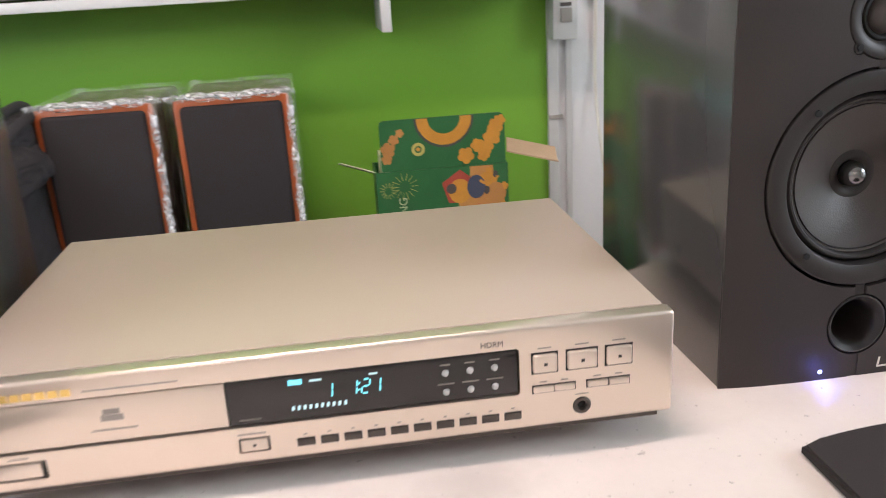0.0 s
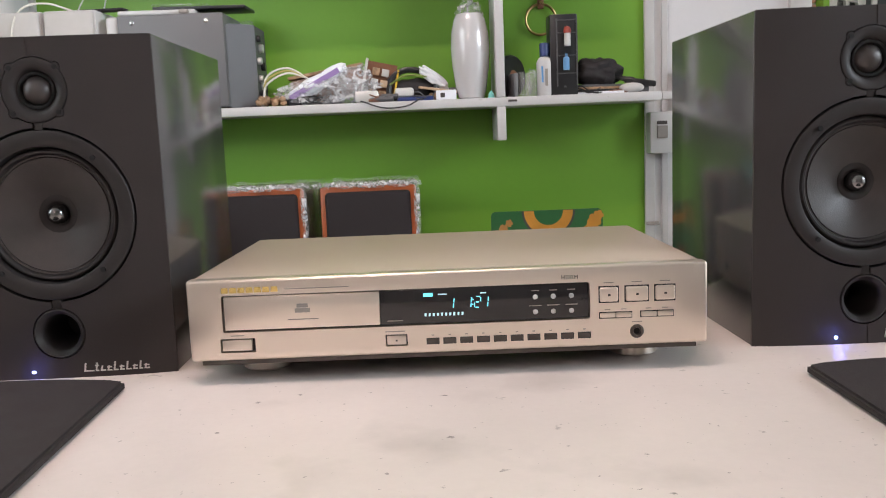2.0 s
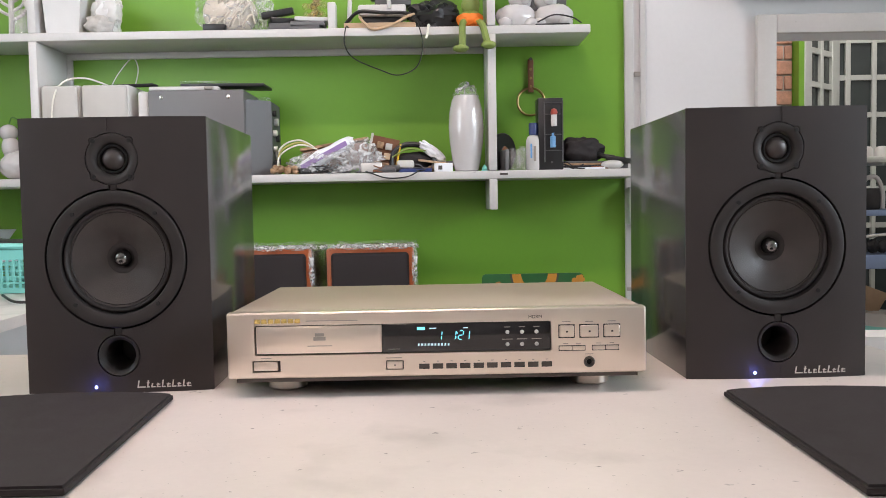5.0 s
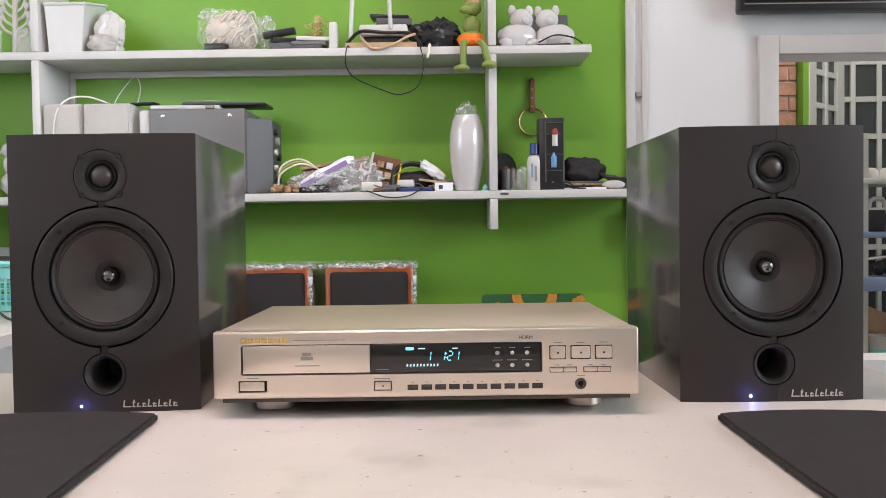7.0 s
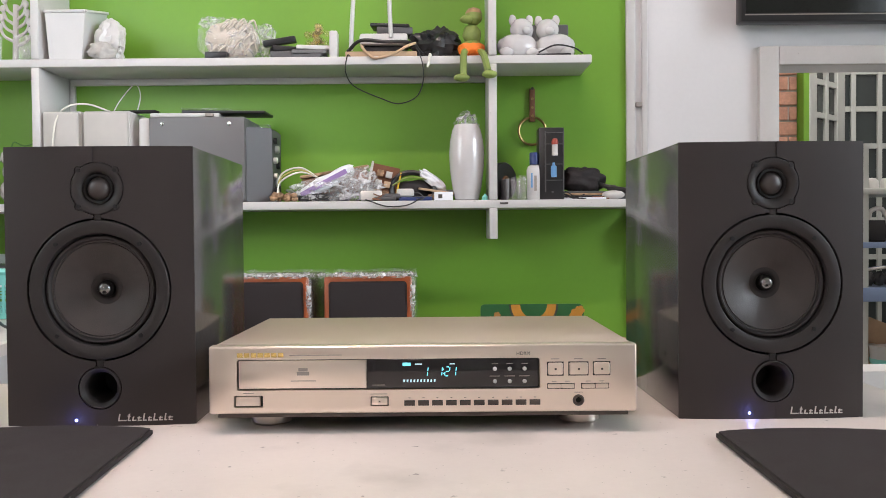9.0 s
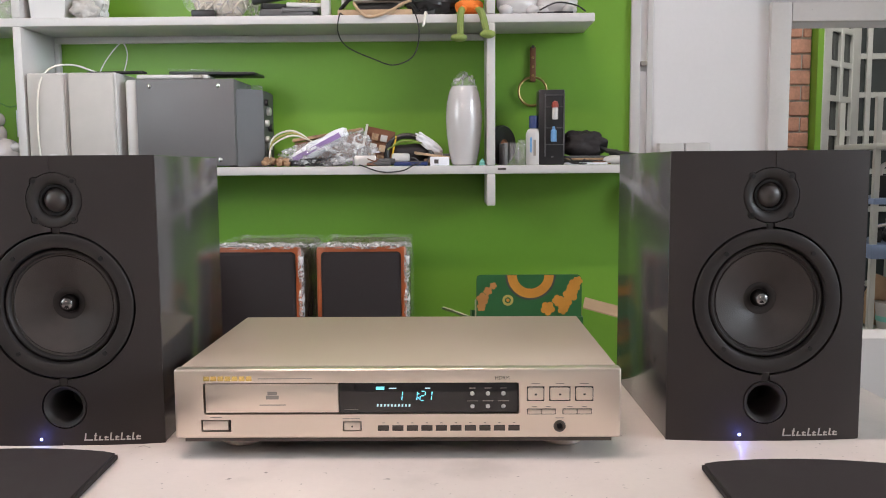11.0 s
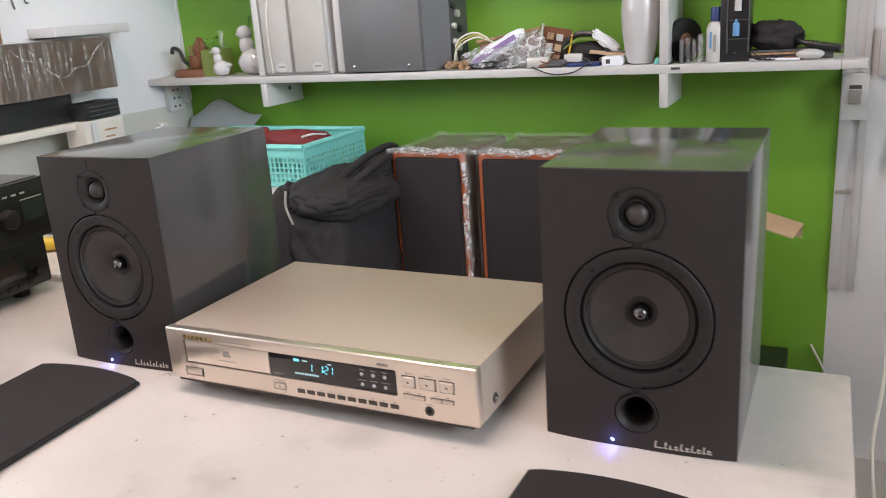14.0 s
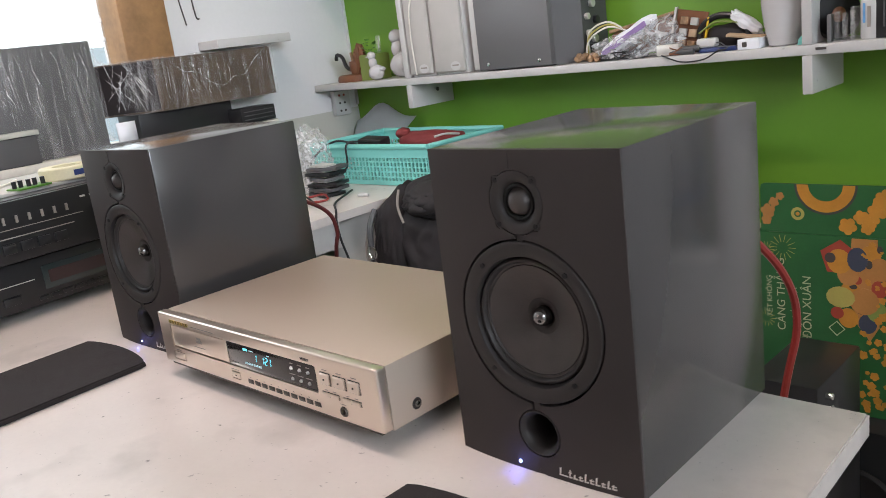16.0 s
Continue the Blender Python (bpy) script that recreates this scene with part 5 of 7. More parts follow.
u = component(0.43, 0.088, 0.28, "cassette_deck", "black cassette deck at the bottom of a stack", "cassette deck", MT - TZ)
part("cassette_window", box(0.215, 0.375, -0.002, 0.001, 0.030, 0.072, 0.001), DARKGLASS, u, "dim reddish cassette window")
part("window_bar", box(0.225, 0.365, -0.0028, -0.0018, 0.040, 0.062), DIMRED, u)
part("stripe", box(0.01, 0.20, -0.001, 0.001, 0.052, 0.0535), SILVERINK, u)
for i in range(9):
    part("key", box(0.20 + 0.022 * i, 0.217 + 0.022 * i, -0.003, 0.001, 0.014, 0.021, 0.0008), BLACKPL, u)
for i in range(4):
    part("key", box(0.02 + 0.04 * i, 0.05 + 0.04 * i, -0.003, 0.001, 0.020, 0.034, 0.001), BLACKPL, u)
part("knob", cyl((0.40, -0.010, 0.03), 0.009, 0.011, "y", 20, 0.001), RUBBER, u)
u.matrix_basis = pose(-0.700, 0.262, TZ, 0, 0, 97)
u2 = component(0.43, 0.105, 0.30, "stereo_receiver", "black stereo receiver with a row of keys, on the cassette deck", "receiver")
for i in range(11):
    part("key", box(0.05 + 0.022 * i, 0.054 + 0.022 * i, -0.003, 0.001, 0.070, 0.082), GREYINK, u2, "thin pale lever")
part("stripe", box(0.02, 0.30, -0.001, 0.001, 0.0605, 0.0615), GREYINK, u2)
part("stripe", box(0.02, 0.28, -0.001, 0.001, 0.0465, 0.0480), GREYINK, u2, "pale tuning line")
for i in range(8):
    part("key", box(0.03 + 0.03 * i, 0.052 + 0.03 * i, -0.004, 0.001, 0.022, 0.038, 0.001), BLACKPL, u2)
part("knob", cyl((0.335, -0.016, 0.052), 0.016, 0.017, "y", 28, 0.002), RUBBER, u2, "dark tuning knob")
for i in range(5):
    part("key", box(0.30 + 0.018 * i, 0.309 + 0.018 * i, -0.002, 0.001, 0.086, 0.089), SILVERINK, u2)
part("small_window", box(0.37, 0.415, -0.001, 0.001, 0.040, 0.075), DARKGLASS, u2)
part("window_edge", box(0.37, 0.415, -0.0015, 0.001, 0.0755, 0.0772), SILVERINK, u2)
part("top_cover", box(0.004, 0.426, 0.012, 0.298, 0.1055, 0.1075), DGREYPL, u2)
u2.matrix_basis = pose(-0.668, 0.262, TZ + 0.0895, 0, 0, 97)
RT = TZ + 0.0895 + 0.108
k = thing("cardboard_sheet", (-0.85, 0.45, RT), "worn brown board lying on the receiver", "cardboard")
part("sheet", move(box(-0.20, 0.17, 0.02, 0.26, 0, 0.006, 0.001), pose(-0.72, 0.47, RT, 0, 0, 97)), CREAM, k)
k = thing("tape_roll", (-0.78, 0.60, RT), "flat roll of pale yellow tape with a blue core print", "tape")
part("roll", lathe([(0.026, 0), (0.048, 0), (0.050, 0.002), (0.050, 0.020), (0.048, 0.022), (0.026, 0.022), (0.026, 0)], (-0.790, 0.585, RT + 0.0065), "z", 36), PALEYEL, k)
part("core_print", box(-0.744, -0.7395, 0.575, 0.605, RT + 0.013, RT + 0.023), BLUE, k)
k = thing("circuit_boards", (-0.80, 0.50, RT), "small dark circuit board with stubby parts", "circuit board")
part("board", move(box(-0.03, 0.03, -0.02, 0.02, 0, 0.003), pose(-0.755, 0.50, RT + 0.0065, 0, 0, 100)), LEAFG, k)
for i in range(5):
    part("capacitor", cyl((-0.752 - 0.004 * (i % 2), 0.475 + 0.012 * i, RT + 0.0095), 0.004, 0.012, "z", 12), BLACKPL, k)
cable("thin white cable across the receiver", [(-0.75, 0.30, RT + 0.009), (-0.80, 0.38, RT + 0.010), (-0.84, 0.48, RT + 0.009), (-0.90, 0.53, RT + 0.009)], 0.0025, WHITECABLE)

# ---- stack on the window sill ----
SZ = 0.945
k = thing("boxed_speaker", (-1.37, 1.17, SZ), "black loudspeaker lying on the sill under a wrapped one", "loudspeaker")
part("cabinet", box(WX + 0.006, -1.315, 1.00, 1.280, SZ + 0.001, 1.018, 0.003), BLACKPL, k)
k = thing("wrapped_centre_speaker", (-1.37, 1.24, 1.0), "dark brown wood loudspeaker in creased stretch film", "loudspeaker")
CA, CL, CR = Vector((-1.288, 1.062, 0)), Vector((-1.420, 0.936, 0)), Vector((-1.304, 1.430, 0))
part("cabinet", prism([CA[:2], CR[:2], (-1.421, 1.430), (-1.421, 0.936)], 1.0185, 1.152, 0.003), DARKWRAP, k, "dark walnut cabinet")
part("grille", prism([(CA.x - 0.004, CA.y - 0.0062), (CA.x - 0.0075, CA.y - 0.0031), (CL.x + 0.008, CL.y + 0.0035), (CL.x + 0.0115, CL.y + 0.0004)], 1.024, 1.148), FELT, k, "black grille cloth")
wr = prism([(CA.x + 0.008, CA.y - 0.004), (CR.x + 0.006, CR.y + 0.006), (-1.4215, 1.436), (-1.4215, 0.9335)], 1.0182, 1.156)
bmesh.ops.subdivide_edges(wr, edges=wr.edges[:], cuts=8, use_grid_fill=True)
part("film_wrap", crumple(wr, 0.0025, 30, 5), SILLWRAP, k, "clear stretch film")
rnd = random.Random(31)
out = Vector((0.69, -0.724, 0))
b = None
for i in range(22):                                      # folds gathered at the box's corner
    u0, u1 = rnd.uniform(0.25, 0.75), rnd.uniform(0.02, 0.8)
    z0, z1 = rnd.uniform(1.105, 1.150), rnd.uniform(1.022, 1.08)
    p, q = CA.lerp(CL, u0) + out * 0.011, CA.lerp(CL, u1) + out * 0.011
    p.z, q.z = z0, z1
    b = tube([p, p.lerp(q, 0.5) + out * rnd.uniform(-0.002, 0.003), q], rnd.uniform(0.0003, 0.0008), 4, 4, b)
for i in range(26):
    y, z = rnd.uniform(1.075, 1.42), rnd.uniform(1.09, 1.152)
    x = CA.x + (CR.x - CA.x) * (y - CA.y) / (CR.y - CA.y) + 0.0085
    b = tube([(x, y, z), (x + 0.001, y + rnd.uniform(-0.003, 0.004), z - 0.02), (x, y + rnd.uniform(-0.004, 0.006), z - rnd.uniform(0.03, 0.07))], rnd.uniform(0.0003, 0.0006), 4, 4, b)
z = [1.140, 1.112, 1.105, 1.075, 1.062, 1.082, 1.085, 1.120, 1.145]
b = tube([(CA.x + 0.0075 - 0.016 * i / 8, 1.10 + 0.038 * i, z[i]) for i in range(9)], 0.0009, 4, 4, b)
part("film_folds", b, CREASE, k, "white creases of film")
k = thing("wrapped_speaker_box", (-1.37, 0.8, SZ), "tall dark loudspeaker wrapped in stretch film", "loudspeaker")
part("cabinet", box(WX + 0.006, -1.34, 0.60, 0.925, SZ + 0.001, 1.215, 0.004), DGREYPL, k)
part("film_wrap", crumple(sheet_box(WX + 0.003, -1.334, 0.594, 0.931, SZ + 0.001, 1.221, 8), 0.002, 30, 9), SILLWRAP, k, "clear stretch film")
b = None
rnd = random.Random(4)
for i in range(26):
    y, z = rnd.uniform(0.62, 0.91), rnd.uniform(1.10, 1.21)
    b = tube([(-1.332, y, z), (-1.331, y + rnd.uniform(-0.008, 0.012), z - 0.03), (-1.332, y + rnd.uniform(-0.004, 0.016), z - rnd.uniform(0.04, 0.12))], 0.0006, 3, 4, b)
part("film_folds", b, CREASE, k, "white creases of film")
k = thing("grey_tub", (-1.30, 0.66, SZ), "grey plastic tub with a pale lid on the sill", "tub")
part("tub", box(-1.330, -1.300, 0.60, 0.735, SZ, 1.012, 0.004), DGREYPL, k)
part("lid", box(-1.332, -1.296, 0.595, 0.740, 1.0125, 1.024, 0.002), GREYBAND, k)
k = thing("white_card", (-1.33, 0.96, SZ), "white card standing on the sill", "card")
part("card", box(-1.335, -1.329, 0.945, 0.995, SZ, 1.005), PAPER, k)
k = thing("small_wall_shelf", (WX, 1.4, 1.17), "thick unpainted white shelf slab on the wall", "shelf")
part("slab", box(WX + 0.002, -1.335, 1.285, 1.537, 1.160, 1.185, 0.002), SHELFW, k)
for y, z0, z1 in ((1.245, 1.235, 1.30), (1.29, 1.25, 1.255), (1.17, 1.262, 1.29)):
    solid("hook_wire", tube([(WX + 0.004, y, z1 + 0.05), (WX + 0.006, y + 0.004, z1), (WX + 0.012, y + 0.010, z0)], 0.002, 6, 6), DARKINK, "thin dark wire hanging on the wall", "wire", "")


# ---- on the lower shelf board ----
S1, S2 = 1.0125, 1.3675


def white_speaker(x0, x1, y0):
    s = thing("small_white_speaker", ((x0 + x1) / 2, y0, S1), "greyish white boxy speaker with a cloth front", "loudspeaker", "white speaker pair")
    part("cabinet", box(x0, x1, y0 + 0.012, 1.845, S1, 1.240, 0.004), WHITEPL, s)
    part("grille", box(x0 + 0.003, x1 - 0.003, y0, y0 + 0.014, S1 + 0.006, 1.238, 0.006, 3), CREAM, s, "pale cloth grille")
    part("badge", box(x1 - 0.045, x1 - 0.022, y0 - 0.001, y0 + 0.001, S1 + 0.022, S1 + 0.026), GREYINK, s)
    part("badge_plate", plate(disc(x1 - 0.034, S1 + 0.022, 0.018, 18, 0.7), y0 + 0.0012, 0.0015), WHITEPL, s)


white_speaker(-0.987, -0.893, 1.672)
white_speaker(-0.888, -0.772, 1.672)
cable("thin white cord looped over the white speakers", [(-0.955, 1.668, 1.02), (-0.958, 1.666, 1.12), (-0.950, 1.668, 1.21), (-0.930, 1.69, 1.252), (-0.89, 1.72, 1.262), (-0.84, 1.75, 1.246), (-0.80, 1.76, 1.246)], 0.0022, WHITECABLE)
cable("thin pale wire arching behind the speakers", [(-0.86, 1.79, 1.243), (-0.84, 1.80, 1.285), (-0.81, 1.82, 1.328), (-0.795, 1.82, 1.30), (-0.80, 1.80, 1.243)], 0.0015, WHITECABLE)

a = thing("grey_amplifier", (-0.6, 1.70, S1), "grey metal amplifier standing on its side on the shelf", "amplifier")
part("case", box(-0.722, -0.487, 1.672, 1.845, S1 + 0.003, 1.222, 0.003), GREYPL, a, "grey painted metal panel")
part("back_edge", box(-0.752, -0.7225, 1.682, 1.845, S1 + 0.003, 1.222, 0.008, 3), WHITEPL, a, "worn pale back edge")
part("front_section", prism([(-0.4865, 1.688), (-0.432, 1.735), (-0.432, 1.845), (-0.4865, 1.845)], S1 + 0.001, 1.200, 0.003), DGREYPL, a, "dark grey moulded front")
for i, (y, z) in enumerate(((1.752, 1.17), (1.775, 1.15), (1.752, 1.12), (1.79, 1.11), (1.755, 1.08), (1.78, 1.065), (1.76, 1.045))):
    part("knob", cyl((-0.4322, y, z), 0.008 + 0.002 * (i % 2), 0.010, "x", 16, 0.001), SILVERINK if i % 3 else BLACKPL, a)
for x, z in ((-0.690, 1.205), (-0.525, 1.205), (-0.525, 1.030), (-0.690, 1.030)):
    part("screw", lathe([(0, -0.002), (0.004, -0.0015), (0.0055, 0.0), (0.0055, 0.001)], (x, 1.672, z), "y", 14), CHROME, a)
for x in (-0.70, -0.51):
    part("foot", box(x, x + 0.02, 1.70, 1.82, S1, S1 + 0.003), RUBBER, a)
k = thing("flat_gadget", (-0.62, 1.70, 1.223), "white tablet-like panel lying on the amplifier", "panel")
part("panel", move(box(-0.085, 0.085, -0.05, 0.05, 0, 0.010, 0.003), pose(-0.640, 1.735, 1.2235, 0, 0, 3)), WHITEPL, k)
part("clip", box(-0.585, -0.565, 1.676, 1.690, 1.2235, 1.232, 0.002), GREYINK, k)
k = thing("black_tablet", (-0.55, 1.73, 1.235), "thin black flat panel on top of the pile", "panel")
part("panel", move(box(-0.105, 0.105, -0.045, 0.045, 0, 0.007, 0.002), pose(-0.545, 1.745, 1.2345, 0, 1.0, -2)), BLACKPL, k)
part("cover", move(box(-0.095, 0.03, -0.04, 0.04, 0, 0.004, 0.001), pose(-0.560, 1.745, 1.2435, 0, 1.0, 4)), GLASSY, k)
k = thing("black_strap", (-0.76, 1.74, 1.241), "flat black strap lying across the speakers", "strap")
part("strap", move(box(-0.07, 0.07, -0.015, 0.015, 0, 0.005, 0.001), pose(-0.790, 1.735, 1.2415, 0, 0, -6)), BLACKCLOTH, k)
k = thing("clear_coil", (-0.45, 1.77, 1.2), "small clear plastic coil beside the amplifier", "coil")
part("coil", lathe([(0.012, 0), (0.020, 0.003), (0.020, 0.012), (0.012, 0.015)], (-0.462, 1.775, 1.2005)), CLEARPL, k)

k = thing("spiral_lead", (-0.40, 1.75, S1), "looped pale green leads", "cable")
for i in range(3):
    part("lead", tube([(-0.418, 1.72 + 0.01 * i, S1 + 0.004), (-0.412, 1.73, S1 + 0.05 + 0.008 * i), (-0.365, 1.74, S1 + 0.076 + 0.006 * i), (-0.318, 1.745, S1 + 0.062), (-0.290, 1.74, S1 + 0.035)], 0.0024, 8, 6), (WHITECABLE, BOXYEL, WHITECABLE)[i], k)
k = thing("loose_parts", (-0.40, 1.70, S1), "little heap of brown and brass parts", "parts heap", kind="stuff")
rnd = random.Random(31)
b = None
for i in range(34):
    b = blob((rnd.uniform(-0.424, -0.368), rnd.uniform(1.685, 1.725), S1 + 0.006 + rnd.uniform(0, 0.012)), (0.007, 0.006, 0.006), 0.3, 5, i, 2, bm=b)
part("pieces", b, BEANS, k)
k = thing("leather_case", (-0.27, 1.77, S1), "open brown leather case behind the clutter", "case")
part("case", move(box(-0.085, 0.085, -0.03, 0.03, 0, 0.060, 0.006), pose(-0.268, 1.775, S1 + 0.012, 0, -9, 0)), LEATHER, k)
part("lip", move(box(-0.088, 0.088, -0.032, 0.0, 0.058, 0.066, 0.002), pose(-0.268, 1.775, S1 + 0.016, 0, -9, 0)), BEANS, k)
k = thing("foil_pouch", (-0.28, 1.72, S1), "purple and white foil packet lying aslant", "packet")
part("packet", move(crumple(blob((0, 0, 0), (0.078, 0.022, 0.017), 0.12, 5, 6, 4, 0.35), 0.003, 30, 1), pose(-0.295, 1.718, S1 + 0.048, 0, -28, 4)), PAPER, k)
part("stripe", move(box(-0.068, 0.060, -0.0235, -0.020, -0.006, 0.006), pose(-0.295, 1.718, S1 + 0.048, 0, -28, 4)), PURPLE, k, "purple stripe")
k = thing("plastic_bag", (-0.25, 1.70, S1), "crumpled clear plastic bag of small parts", "plastic bag")
part("bag", crumple(blob((-0.270, 1.705, S1 + 0.026), (0.098, 0.028, 0.026), 0.45, 7, 3, 4), 0.006, 34, 2), BAGFILM, k)
part("bag_neck", crumple(blob((-0.205, 1.705, S1 + 0.050), (0.034, 0.020, 0.030), 0.5, 7, 5, 3), 0.006, 34, 6), BAGFILM, k)
k = thing("circuit_boards", (-0.17, 1.72, S1), "upright brown circuit board with tan blocks", "circuit board")
cm = pose(-0.160, 1.735, S1 + 0.002, 0, 12, 10)
part("board", move(box(-0.034, 0.034, -0.003, 0.003, 0, 0.090), cm), LEATHER, k)
for i in range(6):
    part("block", move(box(-0.022 + 0.022 * (i % 2), -0.006 + 0.022 * (i % 2), -0.014, -0.003, 0.010 + 0.025 * (i // 2), 0.026 + 0.025 * (i // 2), 0.001), cm), (CARD, BEANS, CREAM)[i % 3], k)
part("edge_clip", move(box(-0.040, -0.035, -0.010, 0.005, 0, 0.094), cm), SILVERINK, k)
part("edge_clip", move(box(0.035, 0.039, -0.010, 0.005, 0, 0.080), cm), YELLOW, k, "yellow plastic edge")
k = thing("adapter_plug", (-0.20, 1.69, S1), "grey metal connector with a plug", "connector")
part("body", move(box(-0.030, 0.022, -0.012, 0.012, 0, 0.024, 0.003), pose(-0.175, 1.690, S1 + 0.001, 0, 0, 8)), SILVERINK, k)
part("pin", cyl((-0.152, 1.690, S1 + 0.012), 0.006, 0.045, "x", 14, 0.001), DGREYPL, k)
k = thing("headset", (-0.08, 1.75, S1), "black strap-like headset standing on the shelf", "headset")
part("band", tube([(-0.130, 1.735, S1 + 0.012), (-0.126, 1.738, S1 + 0.050), (-0.095, 1.742, S1 + 0.072), (-0.052, 1.745, S1 + 0.068), (-0.024, 1.742, S1 + 0.044), (-0.020, 1.738, S1 + 0.012)], 0.007), BLACKPL, k)
part("cushion", blob((-0.075, 1.755, S1 + 0.026), (0.050, 0.018, 0.026), 0.15, 5, 4, 3, 0.2), BLACKCLOTH, k)
part("stripe", tube([(-0.128, 1.730, S1 + 0.040), (-0.090, 1.733, S1 + 0.060), (-0.040, 1.735, S1 + 0.056)], 0.002), OLIVE, k)
k = thing("white_adapter", (-0.09, 1.69, S1), "rounded white plastic adapter", "adapter")
part("case", box(-0.116, -0.072, 1.688, 1.712, S1 + 0.010, S1 + 0.030, 0.006, 3), WHITEPL, k)
k = thing("blue_case", (-0.06, 1.695, S1), "slim dark blue plastic case", "case")
part("case", box(-0.110, -0.028, 1.690, 1.720, S1, S1 + 0.0095, 0.002), BLUE, k)
k = thing("marker_pen", (-0.15, 1.685, S1), "short grey marker pen", "pen")
part("barrel", cyl((-0.176, 1.684, S1 + 0.0062), 0.006, 0.058, "x", 14, 0.001), DGREYPL, k)
k = thing("crushed_packet", (-0.02, 1.73, S1), "crushed silver and white paper packet", "packet")
part("packet", move(crumple(blob((0, 0, 0), (0.034, 0.012, 0.013), 0.35, 6, 12, 4, 0.3), 0.004, 40, 3), pose(-0.025, 1.745, S1 + 0.052, 0, 38, 6)), PAPER, k)
part("lower_sheet", move(box(-0.055, 0.045, -0.03, 0.03, 0, 0.006, 0.001), pose(-0.010, 1.750, S1 + 0.022, 4, 8, 10)), CARD, k)
k = thing("small_carton", (0.0, 1.70, S1), "little white carton with a dark square mark", "carton")
part("carton", box(-0.022, 0.024, 1.686, 1.730, S1, S1 + 0.021, 0.001), PAPER, k)
part("mark", box(-0.012, -0.002, 1.6855, 1.6865, S1 + 0.005, S1 + 0.015), DARKINK, k)
k = thing("flat_parts", (0.0, 1.76, S1), "loose dark flat parts behind the carton", "parts")
for i in range(4):
    part("piece", move(box(-0.03, 0.03, -0.02, 0.02, 0, 0.007, 0.001), pose(-0.03 + 0.018 * i, 1.775, S1 + 0.0075 * i, 0, 0, 25 * i)), (DGREYPL, CREAM, BLACKPL, GREYPL)[i], k)
cable("thin black wire drooping over the shelf edge", [(-0.20, 1.69, S1 + 0.003), (-0.185, 1.672, S1 + 0.001), (-0.14, 1.668, S1 - 0.014), (-0.09, 1.668, S1 - 0.012), (-0.06, 1.672, S1 + 0.002), (-0.05, 1.69, S1 + 0.004)], 0.0016, BLACKCABLE)

v = thing("vase", (0.060, 1.725, S1), "tall glossy white ceramic vase with plastic at its mouth", "vase")
part("vase", lathe([(0, 0), (0.026, 0), (0.030, 0.003), (0.036, 0.030), (0.0425, 0.075), (0.0445, 0.115), (0.042, 0.150), (0.036, 0.178), (0.030, 0.190), (0.028, 0.190), (0.034, 0.17), (0, 0.16)], (0.060, 1.725, S1), "z", 48), CERAMIC, v)
part("plastic_film", crumple(blob((0.060, 1.725, S1 + 0.194), (0.026, 0.022, 0.024), 0.4, 6, 3, 3), 0.004, 40, 2), BAGFILM, v, "crumpled clear film in the mouth")
k = thing("small_bottle", (0.105, 1.72, S1), "tiny pale green figure beside the vase", "ornament")
part("ornament", lathe([(0, 0), (0.006, 0), (0.007, 0.008), (0.003, 0.014), (0, 0.017)], (0.104, 1.700, S1)), TEAL, k)
part("base", lathe([(0, 0), (0.008, 0), (0.008, 0.003), (0, 0.003)], (0.104, 1.700, S1)), TEAL, k)

k = thing("speaker_driver", (0.155, 1.74, S1), "round black disc leaning on the shelf", "disc")
dm = pose(0.160, 1.745, S1 + 0.049, 0, 0, 48)
part("disc", move(lathe([(0, 0.004), (0.012, 0.0), (0.030, 0.001), (0.046, 0.0), (0.049, 0.004), (0.049, 0.012), (0, 0.012)], (0, 0, 0), "y", 36), dm), BLACKPL, k)
part("centre", move(lathe([(0, -0.001), (0.014, -0.0005), (0.016, 0.001)], (0, 0, 0), "y", 24), dm), LEATHER, k)
k = thing("clear_boxes", (0.185, 1.71, S1), "upright clear plastic cases in a row", "plastic case")
for i in range(4):
    part("case", move(box(-0.002, 0.006, -0.028, 0.028, 0, 0.052 + 0.004 * (i % 2), 0.001), pose(0.152 + 0.014 * i, 1.715, S1, 0, 0, 14)), CLEARPL if i else GREYPL, k)
part("sleeve", move(box(-0.004, 0.004, -0.025, 0.025, 0, 0.062, 0.001), pose(0.207, 1.735, S1, 0, 0, -30)), CLEARPL, k)
k = thing("lotion_bottle", (0.229, 1.715, S1), "white plastic bottle with a dark blue cap", "bottle")
part("bottle", lathe([(0, 0), (0.017, 0), (0.019, 0.003), (0.019, 0.074), (0.015, 0.084), (0.009, 0.088), (0, 0.088)], (0.229, 1.715, S1), "z", 28), WHITEPL, k)
part("cap", lathe([(0, 0.030), (0.0105, 0.030), (0.0115, 0.027), (0.0115, 0.0), (0, 0.0)], (0.229, 1.715, S1 + 0.0885), "z", 24), BLUE, k, "dark blue cap")
part("print_bar", box(0.219, 0.223, 1.6955, 1.698, S1 + 0.030, S1 + 0.066), SKYBLUE, k)
part("print_bar", box(0.227, 0.233, 1.6950, 1.6975, S1 + 0.022, S1 + 0.060), GREYINK, k)
k = thing("black_stand", (0.270, 1.72, S1), "upright black leatherette holder with two lighters", "holder")
part("case", box(0.240, 0.302, 1.700, 1.760, S1, 1.192, 0.002), BLACKPL, k)
for z in (1.060, 1.100, 1.150, 1.178):
    part("shelf_line", box(0.256, 0.3005, 1.698, 1.7005, z, z + 0.002), DGREYPL, k)
